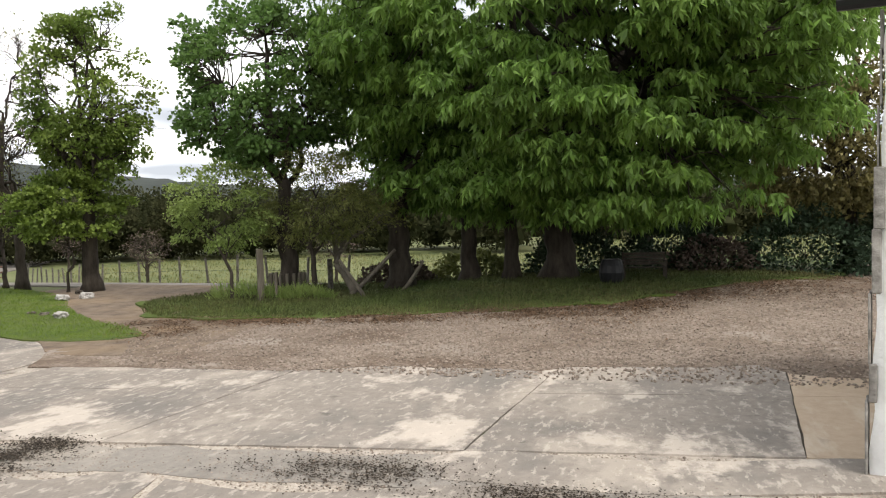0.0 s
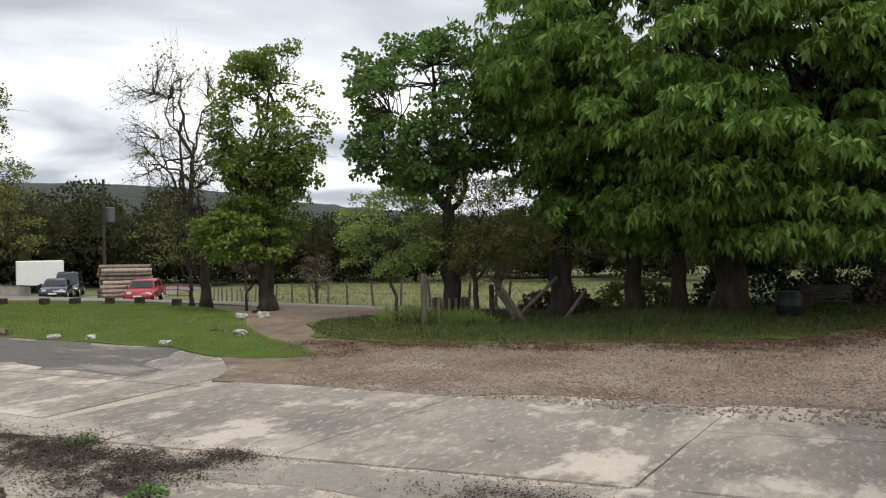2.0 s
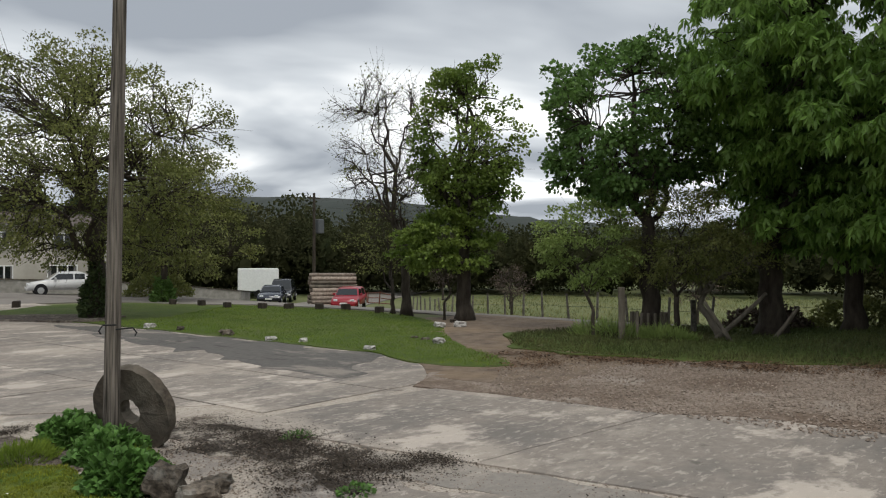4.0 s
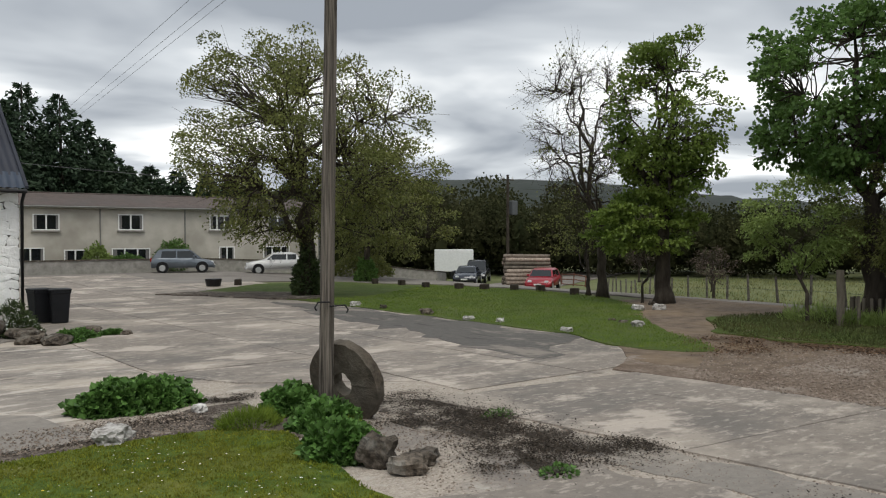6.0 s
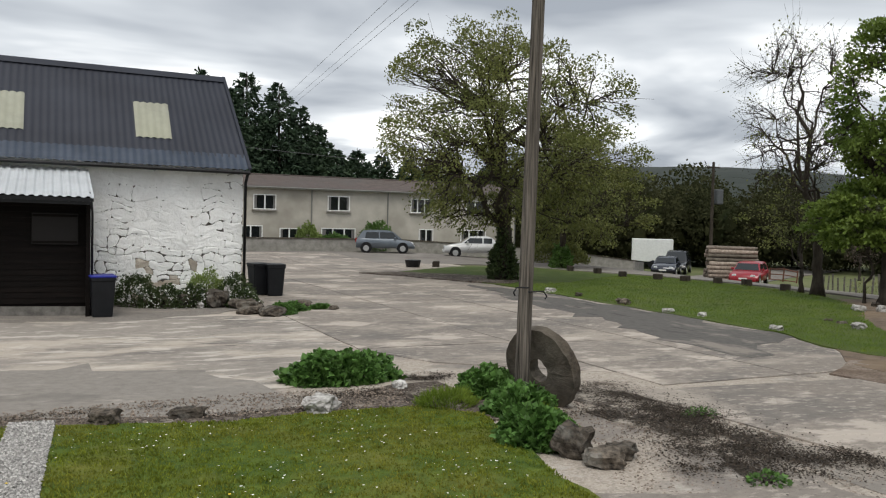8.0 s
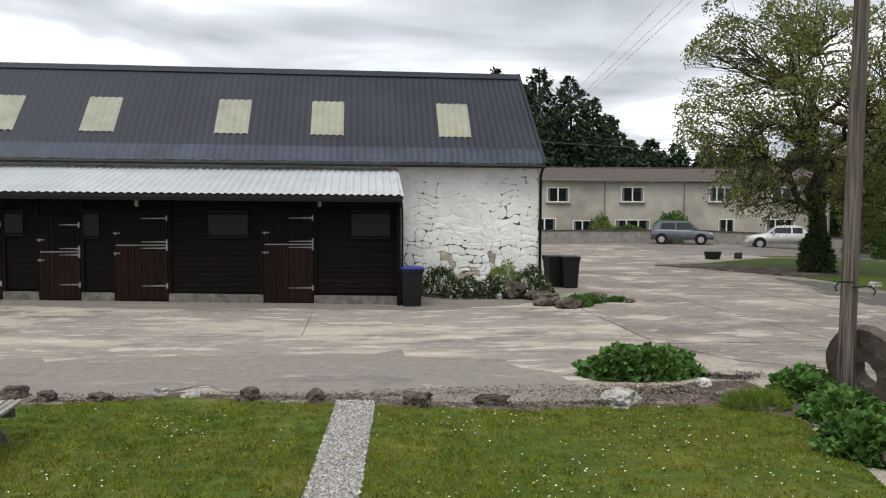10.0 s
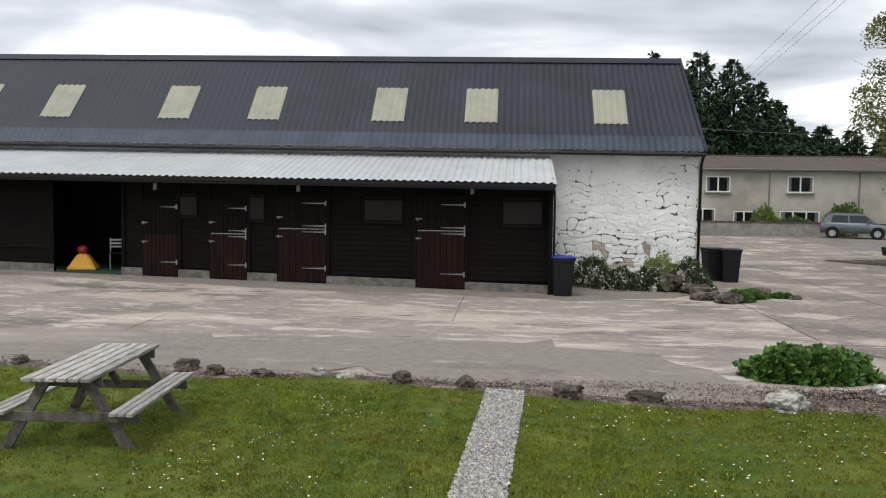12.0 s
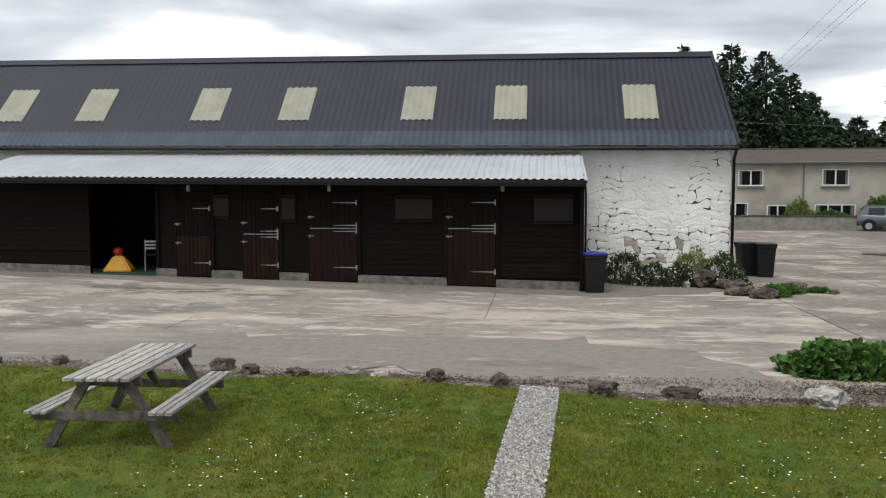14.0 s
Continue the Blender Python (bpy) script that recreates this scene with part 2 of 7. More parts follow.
    t.links.new(height, bp.inputs["Height"])
    t.links.new(bp.outputs[0], b.inputs["Normal"])
    return m


CONCRETE = layered("worn_concrete", ((0.195, 0.171, 0.15), (0.285, 0.252, 0.222)),
                   (((0.155, 0.143, 0.132), 0.33, 0.50, 0.12, 0.8, (0.7, 1.1, 1)), ((0.385, 0.338, 0.29), 0.42, 0.515, 0.09, 0.75, (0.7, 1.1, 1)), ((0.52, 0.458, 0.40), 0.62, 0.545, 0.06, 0.75, (0.8, 1.2, 1)), ((0.55, 0.49, 0.43), 8.0, 0.555, 0.06, 0.42, (0.5, 1.3, 1)),
                    ((0.105, 0.096, 0.086), 2.3, 0.63, 0.06, 0.7, (1, 1, 1)), ((0.12, 0.108, 0.096), 13.0, 0.62, 0.05, 0.6, (1, 1, 1))), bump=0.6, rand=0.04)
APRON = layered("worn_yard_concrete", ((0.235, 0.21, 0.185), (0.34, 0.305, 0.27)),
                (((0.125, 0.115, 0.107), 0.42, 0.50, 0.10, 0.75, (0.35, 0.8, 1)), ((0.47, 0.412, 0.35), 0.55, 0.50, 0.06, 0.8, (0.42, 0.8, 1)), ((0.62, 0.565, 0.505), 2.0, 0.55, 0.05, 0.6, (0.4, 1.1, 1)), ((0.58, 0.525, 0.465), 7.0, 0.58, 0.05, 0.5, (0.3, 1.2, 1)),
                 ((0.09, 0.082, 0.074), 2.0, 0.62, 0.06, 0.7, (0.35, 1, 1)), ((0.12, 0.108, 0.096), 12.0, 0.62, 0.05, 0.55, (0.5, 1, 1))), bump=0.6, rand=0.05)
BUFF = layered("buff_concrete", ((0.38, 0.292, 0.213), (0.47, 0.372, 0.28)), (((0.52, 0.45, 0.37), 0.9, 0.54, 0.1, 0.6, (0.6, 2.0, 1)), ((0.20, 0.165, 0.135), 1.1, 0.60, 0.1, 0.6, (0.6, 1.4, 1))))
GRAVEL = layered("gravel_ground", ((0.15, 0.115, 0.089), (0.25, 0.2, 0.16)),
                 (((0.105, 0.07, 0.048), 0.20, 0.47, 0.12, 0.75, (1, 1, 1)), ((0.32, 0.285, 0.25), 0.5, 0.57, 0.10, 0.55, (1, 1, 1)), ((0.09, 0.062, 0.045), 1.6, 0.58, 0.06, 0.5, (1, 1, 1))), bump=0.9, cells=24.0, cellcol=((0.06, 0.044, 0.034), (0.42, 0.35, 0.295)), cellmix=0.5)
VERGE = layered("dusty_verge", ((0.36, 0.315, 0.265), (0.54, 0.485, 0.42)),
                (((0.20, 0.18, 0.165), 0.35, 0.50, 0.1, 0.8, (1, 1, 1)), ((0.50, 0.46, 0.41), 0.9, 0.58, 0.08, 0.7, (1, 1, 1)), ((0.10, 0.075, 0.058), 0.8, 0.60, 0.07, 0.75, (1, 1, 1))), bump=0.8, cells=40.0, cellcol=((0.11, 0.088, 0.07), (0.52, 0.45, 0.39)), cellmix=0.4)
PATHGRAVEL = layered("pale_path_gravel", ((0.22, 0.205, 0.19), (0.33, 0.315, 0.30)), (), bump=1.0, cells=34.0, cellcol=((0.08, 0.075, 0.07), (0.66, 0.63, 0.60)), cellmix=0.85)
YARDDARK = layered("dark_grey_yard", ((0.16, 0.145, 0.13), (0.25, 0.225, 0.20)), (((0.36, 0.31, 0.265), 0.6, 0.54, 0.12, 0.7, (0.6, 1.2, 1)), ((0.10, 0.092, 0.085), 0.8, 0.58, 0.12, 0.6, (0.7, 1, 1))), bump=0.7, cells=45.0, cellcol=((0.09, 0.08, 0.07), (0.42, 0.38, 0.34)), cellmix=0.25)
LAWNSTRIP = layered("gritty_grey_yard", ((0.20, 0.183, 0.165), (0.30, 0.272, 0.243)), (((0.42, 0.37, 0.315), 0.5, 0.53, 0.14, 0.7, (0.35, 0.9, 1)), ((0.125, 0.115, 0.105), 0.7, 0.56, 0.14, 0.6, (0.4, 1, 1)), ((0.5, 0.45, 0.395), 2.4, 0.60, 0.08, 0.5, (0.45, 1.1, 1))), bump=0.7)
MULCH = layered("leaf_litter", ((0.03, 0.022, 0.017), (0.10, 0.075, 0.056)), (((0.30, 0.265, 0.225), 1.6, 0.56, 0.05, 0.8, (1, 1, 1)), ((0.02, 0.015, 0.011), 5.0, 0.54, 0.06, 0.8, (1, 1, 1))), bump=0.9, cells=38.0, cellcol=((0.02, 0.015, 0.012), (0.34, 0.29, 0.25)), cellmix=0.45)
LITTERBED = layered("littered_grit", ((0.30, 0.26, 0.22), (0.5, 0.45, 0.39)), (((0.022, 0.016, 0.012), 0.9, 0.47, 0.05, 0.82, (1, 1, 1)), ((0.035, 0.027, 0.02), 3.5, 0.52, 0.06, 0.7, (1, 1, 1)), ((0.42, 0.37, 0.32), 9.0, 0.62, 0.04, 0.6, (1, 1, 1))), bump=1.0)
TARPATCH = layered("dark_worn_tarmac", ((0.085, 0.08, 0.076), (0.15, 0.14, 0.13)), (((0.30, 0.265, 0.23), 0.6, 0.55, 0.08, 0.7, (1.2, 0.6, 1)), ((0.05, 0.047, 0.044), 1.4, 0.58, 0.06, 0.7, (1.5, 0.4, 1))), bump=0.7)
PEBBLE = material("grey_pebble", (0.13, 0.10, 0.08), (0.31, 0.255, 0.21), 30.0, 0.9, 0.2, 60, island=0.28)
PATHPEBBLE = material("pale_grey_chip", (0.15, 0.143, 0.136), (0.5, 0.485, 0.465), 30.0, 0.9, 0.2, 60, island=0.5)
MILLSTONE = material("brown_lichened_millstone", (0.042, 0.034, 0.026), (0.11, 0.09, 0.07), 7.0, 0.95, 1.0, 22, c3=(0.18, 0.16, 0.13))
LITTER = material("dead_leaf", (0.014, 0.010, 0.007), (0.06, 0.045, 0.032), 20.0, 0.9, 0, 1, island=0.5)
BROWNLITTER = material("brown_leaf_litter", (0.065, 0.04, 0.025), (0.16, 0.10, 0.06), 20.0, 0.9, 0, 1, island=0.45)
BLADE = material("grass_blade", (0.062, 0.115, 0.008), (0.215, 0.27, 0.022), 2.6, 0.7, 0, 1, island=0.36, trans=0.25, c3=(0.21, 0.19, 0.03), big=0.7)
ISLANDBLADE = material("lush_grass_blade", (0.08, 0.145, 0.012), (0.18, 0.245, 0.03), 0.6, 0.7, 0, 1, island=0.22, trans=0.25)
# bank blades: the shade of the big trees is painted into this darker olive
BANKBLADE = material("rough_grass_painted_shade", (0.035, 0.056, 0.012), (0.075, 0.096, 0.024), 0.5, 0.8, 0, 1, island=0.3, c3=(0.12, 0.09, 0.045), big=0.5)
PETAL = material("white_daisy", (0.75, 0.75, 0.72), (0.85, 0.85, 0.83), 20.0, 0.7, 0, 1)
BUTTERCUP = material("yellow_flower", (0.65, 0.45, 0.03), (0.75, 0.55, 0.05), 20.0, 0.6, 0, 1)


def plain(name, colour, rough=0.5, metal=0.0, coat=0.0):
    m = material(name, tuple(c * 0.92 for c in colour), tuple(min(1, c * 1.06) for c in colour), 6.0, rough, 0.04, 60, metal=metal, spec=0.5)
    m.node_tree.nodes["Principled BSDF"].inputs["Coat Weight"].default_value = coat
    return m


def glass(name, tint, rough=0.03):
    m = bpy.data.materials.new(name)
    m.use_nodes = True
    b = m.node_tree.nodes["Principled BSDF"]
    b.inputs["Base Color"].default_value = (*tint, 1)
    b.inputs["Roughness"].default_value = rough
    b.inputs["Specular IOR Level"].default_value = 0.7
    return m


CURTAIN = plain("grey_curtain_cloth", (0.16, 0.155, 0.15), 0.8)
PANE = glass("dark_window_pane", (0.012, 0.014, 0.016))
CARGLASS = glass("car_glass", (0.015, 0.018, 0.02))


# ---- mesh helpers ----
def finish(name, bm, mat, smooth=False, parent=None, label="", mats=None):
    me = bpy.data.meshes.new(name)
    bm.to_mesh(me)
    bm.free()
    for k in (mats or [mat]):
        me.materials.append(k)
    if smooth:
        me.polygons.foreach_set("use_smooth", [True] * len(me.polygons))
    ob = new(name, me)
    if parent:
        ob.parent = parent
    if label:
        tagged(ob, label)
    return ob


def part(name, bm, mat, parent, label="", smooth=False):
    return finish(name, bm, mat, smooth, parent, label)


def raw(name, verts, faces, mat, parent=None, label="", smooth=False):
    me = bpy.data.meshes.new(name)
    me.from_pydata(verts, [], faces)
    me.materials.append(mat)
    if smooth:
        me.polygons.foreach_set("use_smooth", [True] * len(me.polygons))
    ob = new(name, me)
    if parent:
        ob.parent = parent
    if label:
        tagged(ob, label)
    return ob


def empty(name, m, label, category, group="", kind=""):
    ob = new(name)
    ob.matrix_basis = m
    return tagged(ob, label, category, group, kind)


def box(bm, x0, x1, y0, y1, z0, z1, bevel=0.0, m=None):
    vs = [bm.verts.new((m @ Vector((x, y, z))) if m is not None else (x, y, z)) for z in (z0, z1) for y in (y0, y1) for x in (x0, x1)]
    fs = [bm.faces.new([vs[i] for i in f]) for f in ((0, 2, 3, 1), (4, 5, 7, 6), (0, 1, 5, 4), (2, 6, 7, 3), (0, 4, 6, 2), (1, 3, 7, 5))]
    if bevel:
        bmesh.ops.bevel(bm, geom=list({e for f in fs for e in f.edges}), offset=bevel, segments=1, affect="EDGES")
    return bm


def cbox(*a, bevel=0.0, m=None):
    bm = bmesh.new()
    return box(bm, *a, bevel=bevel, m=m)


def tube(bm, pts, rads, n=8, cap=True, lump=0.0):
    """A tapered tube along points."""
    rings = []
    for i, p in enumerate(pts):
        d = (pts[min(i + 1, len(pts) - 1)] - pts[max(i - 1, 0)]).normalized()
        a = d.cross(Vector((0.31, 0.95, 0.07)) if abs(d.z) > 0.4 else Vector((0, 0, 1))).normalized()
        b = d.cross(a)
        ring = []
        for k in range(n):
            th = 2 * math.pi * k / n
            r = rads[i] * (1 + lump * math.sin(3 * th + i * 0.7))
            ring.append(bm.verts.new(p + a * (math.cos(th) * r) + b * (math.sin(th) * r)))
        rings.append(ring)
    for r0, r1 in zip(rings, rings[1:]):
        for k in range(n):
            bm.faces.new((r0[k], r0[(k + 1) % n], r1[(k + 1) % n], r1[k]))
    if cap:
        bm.faces.new(rings[0][::-1])
        bm.faces.new(rings[-1])
    return bm


def smooth01(v):
    v = min(1.0, max(0.0, v))
    return v * v * (3 - 2 * v)


def hz(x, y):
    """The height of the ground."""
    z = -1.2 * smooth01((x - 29) / 15) * smooth01((y + 2) / 14)
    z += 0.3 * smooth01((y - 36) / 18) * smooth01((30 - x) / 8)
    z += 0.0215 * max(0.0, 0.9 - x) * smooth01((y - 14) / 8)           # the yard rises gently along the barn
    z += 0.22 * smooth01((x - 20) / 6) * smooth01((9 - y) / 4) * smooth01((y + 9) / 5)   # the bank under the big trees
    return z


def inside_all(q, poly):
    """Which of many points lie within an outline."""
    hit = np.zeros(len(q), bool)
    for (x0, y0), (x1, y1) in zip(poly, poly[1:] + poly[:1]):
        if y0 != y1:
            hit ^= ((y0 > q[:, 1]) != (y1 > q[:, 1])) & (q[:, 0] < (x1 - x0) * (q[:, 1] - y0) / (y1 - y0) + x0)
    return hit


def inside(x, y, poly):
    hit = False
    for (x0, y0), (x1, y1) in zip(poly, poly[1:] + poly[:1]):
        if (y0 > y) != (y1 > y) and x < (x1 - x0) * (y - y0) / (y1 - y0) + x0:
            hit = not hit
    return hit


def ragged(poly, amount, step=0.5):
    """The outline, cut into short pieces and made uneven."""
    pts = []
    for (x0, y0), (x1, y1) in zip(poly, poly[1:] + poly[:1]):
        n = max(1, int(math.hypot(x1 - x0, y1 - y0) / step))
        for i in range(n):
            x, y = x0 + (x1 - x0) * i / n, y0 + (y1 - y0) * i / n
            v = noise.noise_vector((x * 0.9, y * 0.9, 3.1)) + 0.6 * noise.noise_vector((x * 3.1, y * 3.1, 7.7))
            pts.append((x + v.x * amount, y + v.y * amount))
    return pts


def sheet(name, poly, mat, lift, label, category="ground", rag=0.15, cell=1.5, rough=0.0):
    """A piece of the ground's surface: a sheet within an outline that lies on the lie of the land."""
    from mathutils import geometry
    poly = ragged(poly, rag, 0.5 if cell < 3 else cell) if rag else poly
    xs, ys = [p[0] for p in poly], [p[1] for p in poly]
    pts = [Vector(p) for p in poly]
    for i in range(int((max(xs) - min(xs)) / cell) + 1):
        for j in range(int((max(ys) - min(ys)) / cell) + 1):
            x, y = min(xs) + (i + 0.5) * cell, min(ys) + (j + 0.5) * cell
            if inside(x, y, poly):
                pts.append(Vector((x, y)))
    n = len(poly)
    v, _, f, *_ = geometry.delaunay_2d_cdt(pts, [(i, (i + 1) % n) for i in range(n)], [], 1, 1e-4)
    verts = [(p.x, p.y, hz(p.x, p.y) + lift + rough * noise.noise((p.x * 1.3, p.y * 1.3, 0.5))) for p in v]
    faces = [tuple(k) for k in f]
    # a short skirt closes the edge down to what lies below
    edges = {}
    for k in faces:
        for a, b in zip(k, k[1:] + k[:1]):
            edges[(a, b)] = (b, a) not in edges and (a, b) not in edges
            if (b, a) in edges:
                edges[(b, a)] = False
                edges[(a, b)] = False
    rim = [e for e, free in edges.items() if free]
    low = {}
    for a, b in rim:
        for q in (a, b):
            if q not in low:
                low[q] = len(verts)
                verts.append((verts[q][0], verts[q][1], verts[q][2] - 0.07))
    faces += [(b, a, low[a], low[b]) for a, b in rim]
    ob = raw(name, verts, faces, mat)
    return tagged(ob, label, category, kind="structure")


# ---- ground ----
def build_ground():
    def axis(lo, hi):
        v, out_ = 0.0, [0.0]
        step = 1.5
        while v < hi:
            step = 1.5 if v < 60 else step * 1.25
            v += step
            out_.append(v)
        v, step, low = 0.0, 1.5, []
        while v > lo:
            step = 1.5 if v > -40 else step * 1.25
            v -= step
            low.append(v)
        return low[::-1] + out_
    xs, ys = axis(-1800, 1800), axis(-1800, 1800)
    verts = [(x, y, hz(x, y) - 0.05) for y in ys for x in xs]
    n = len(xs)
    faces = [(j * n + i, j * n + i + 1, (j + 1) * n + i + 1, (j + 1) * n + i) for j in range(len(ys) - 1) for i in range(n - 1)]
    tagged(raw("ground", verts, faces, FIELD, smooth=True), "rough green pasture rolling away to the far woods", "ground", kind="structure")


build_ground()
LAWN_EDGE = [(-30, 12.0), (-9.5, 11.9), (-7.2, 11.75), (-4.6, 11.4), (-2.7, 11.7), (-0.6, 11.2), (0.6, 10.9), (2.1, 10.6), (3.1, 10.7), (4.7, 10.6),
             (5.3, 9.9), (5.0, 8.4), (4.75, 7.2), (4.7, 6.2), (4.4, 3.0), (3.0, -4.0), (-30, -4.0)]
BANK = [(19.9, 13.0), (19.3, 12.1), (19.2, 10.4), (19.8, 8.1), (20.5, 6.1), (21.6, 3.4), (22.7, 0.6), (24.7, -1.0), (27.1, -2.7), (30.6, -6.3), (40, -9), (46, -4), (34, 8), (28.5, 12.6), (26.5, 14.0), (25.0, 14.6), (23.2, 15.0), (21.5, 14.2)]
ISLAND = [(16.7, 30), (16.6, 26.4), (16.6, 24.2), (16.5, 19.2), (16.5, 17.9), (16.4, 15.3), (15.5, 13.1), (15.5, 11.9), (15.9, 11.1), (16.5, 10.7), (17.2, 11.4), (17.9, 12.1), (18.7, 13.7), (20.1, 15.3), (21.9, 17.0), (24.1, 18.8), (25.5, 20.4),
          (26.9, 22.9), (27.7, 25.5), (27.9, 29.5), (27.0, 34.8), (24.6, 40.2), (20.0, 41.0), (14.6, 37.2), (15.6, 33.0)]
TRACK = [(14.0, 11.0), (15.6, 12.9), (18.3, 14.2), (21.3, 17.2), (24.2, 19.4), (26.4, 22.0), (29.5, 21.0), (29.0, 16.0), (26.5, 13.6), (23.0, 14.2), (21.2, 13.4), (20.6, 12.0), (20.4, 9.0), (14.0, 8.5)]
ROAD = [(9.5, 50), (14, 44), (19, 43.5), (24.5, 42.3), (28.5, 35.0), (29.3, 29.5), (29.2, 24.0), (28.6, 20.6), (28.6, 17), (27.6, 12.5), (31, 8), (33.5, 8),
        (30.6, 15.3), (31.6, 20.0), (32.8, 25.0), (35.5, 33.5), (40, 40.5), (52, 47), (70, 56), (66, 60), (48, 51), (37, 46.5), (30.5, 48.5), (27.0, 52.5), (20, 54.6), (9.5, 55.0)]
VERGE_PATCH = [(4.6, 6.0), (4.8, 8.3), (5.4, 10.2), (4.6, 10.9), (2.0, 10.8), (-0.6, 11.4), (-9, 12.2), (-30, 12.5), (-30, 12.9), (-9, 12.7), (1.2, 12.3), (2.8, 14.3), (5.6, 14.6), (9.6, 13.0), (9.7, 8.6), (9.7, -12), (4.5, -12)]
sheet("gravel_yard", [(15.0, -16), (14.2, -6.0), (13.9, -3.3), (14.0, -2.3), (14.6, -2.0), (14.0, 1.1), (13.5, 4.4), (13.1, 6.9), (13.0, 9.0), (12.8, 10.6), (14.6, 11.4), (16.4, 11.4), (18.2, 12.6), (20.6, 12.4), (20.9, 10.4), (22.4, 7.4), (24.0, 4.6), (27.6, 1.2), (30.5, -3.0), (34, -5.8), (40, -8), (38, -18)], GRAVEL, 0.034, "pinkish grey gravel strewn with brown leaf litter", rag=0.3, rough=0.010)
sheet("verge", VERGE_PATCH, VERGE, 0.006, "dusty stony verge with patches of dead leaves", rag=0.2, rough=0.02)
sheet("lawn", LAWN_EDGE, LAWN, 0.05, "mown green lawn dotted with daisies", "lawn", rag=0.1, rough=0.02)
sheet("edge_soil", [(x, y + 0.42 + 0.12 * math.sin(3 * x)) for x, y in LAWN_EDGE[:9]] + [(4.9, 12.1), (5.7, 12.2), (5.9, 10.6), (5.6, 9.6), (4.6, 9.6)] + [(x, y - 0.4) for x, y in LAWN_EDGE[8::-1]], MULCH, 0.041, "dark soil and dead leaves along the lawn edge", "soil", rag=0.16, rough=0.012)
sheet("grass_island", ISLAND, GRASS, 0.052, "green grass island edged with stones", "grass", rag=0.15, rough=0.03)
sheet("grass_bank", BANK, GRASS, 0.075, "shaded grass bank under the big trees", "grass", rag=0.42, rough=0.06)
sheet("dirt_track", TRACK, DIRT, 0.039, "brown dirt track curving over the grass", "track", rag=0.2)
sheet("road", ROAD, TARMAC, 0.008, "pale worn tarmac road past the houses", "road", rag=0.1)
sheet("grit_band", [(8.95, -0.3), (8.6, 5.0), (8.3, 7.6), (7.6, 7.2), (7.5, 5.2), (7.7, 2.2), (7.6, -2.0), (7.9, -1.9), (7.95, -0.3)], LAWNSTRIP, 0.017, "band of pale brown grit beside the slabs", "gravel", rag=0.25, cell=0.6, rough=0.006)
sheet("litter_patch", [(7.2, 11.3), (8.35, 10.3), (8.5, 8.6), (8.3, 7.0), (8.05, 5.9), (7.2, 5.85), (6.5, 6.4), (7.0, 7.2), (7.2, 8.5), (6.9, 9.6)], LITTERBED, 0.012, "dark dead leaves trodden into pale grit", "leaf litter", rag=0.35, cell=0.5, rough=0.01)
sheet("gravel_path", [(-0.66, -4), (-0.62, 7.4), (-0.42, 11.3), (0.08, 11.25), (-0.12, 7.5), (-0.15, -4)], PATHGRAVEL, 0.062, "narrow pale gravel path across the lawn", "path", rag=0.04, rough=0.01)
sheet("leaf_litter", [(13.4, 37.0), (15.0, 37.4), (18.5, 34.5), (19.2, 31.5), (17.2, 30.0), (16.2, 31.0), (15.0, 34.0)], MULCH, 0.078, "brown leaf litter under the spreading tree", "leaf litter", rag=0.3, rough=0.03)
sheet("tarmac_patch", [(13.0, 12.8), (16.2, 14.8), (16.5, 19.2), (16.5, 28), (15.2, 30), (14.2, 24), (13.6, 18), (12.6, 14.6)], TARPATCH, 0.031, "dark worn tarmac strip along the grass", "tarmac", rag=0.85)


# a ragged strip of darker grey along the stable front
sheet("worn_yard_strip", [(-30, 22.75), (-30, 21.4), (-12, 21.6), (-6, 21.2), (-2, 21.5), (1.4, 21.3), (4.0, 22.4), (5.2, 23.2), (5.3, 25.5), (1.0, 25.5), (1.0, 22.75)], YARDDARK, 0.033, "dark grey strip at the foot of the stable", "yard", rag=0.45)


sheet("worn_lawn_strip", [(-30, 12.3), (-9, 12.2), (-4.6, 11.75), (-2.7, 12.0), (-0.6, 11.5), (2.0, 11.1), (3.2, 11.3), (3.0, 12.6), (2.4, 14.2), (0.5, 15.0), (-3.0, 15.2), (-7, 14.9), (-13, 15.4), (-30, 15.0)], LAWNSTRIP, 0.034, "worn dark grey strip of yard along the lawn stones", "yard", rag=0.8)


SOIL = layered("dark_joint_soil", ((0.035, 0.029, 0.023), (0.10, 0.085, 0.068)), (((0.17, 0.15, 0.12), 3.0, 0.55, 0.1, 0.7, (1, 1, 1)), ((0.035, 0.05, 0.016), 1.7, 0.60, 0.08, 0.8, (1, 1, 1))), bump=0.8)


def lane(u, v):
    """A place on the front strip of slabs, which runs a little askew: u across it, v along it."""
    return 9.03 + 0.995 * u - 0.10 * v, 1.72 - 0.10 * u + 0.995 * v


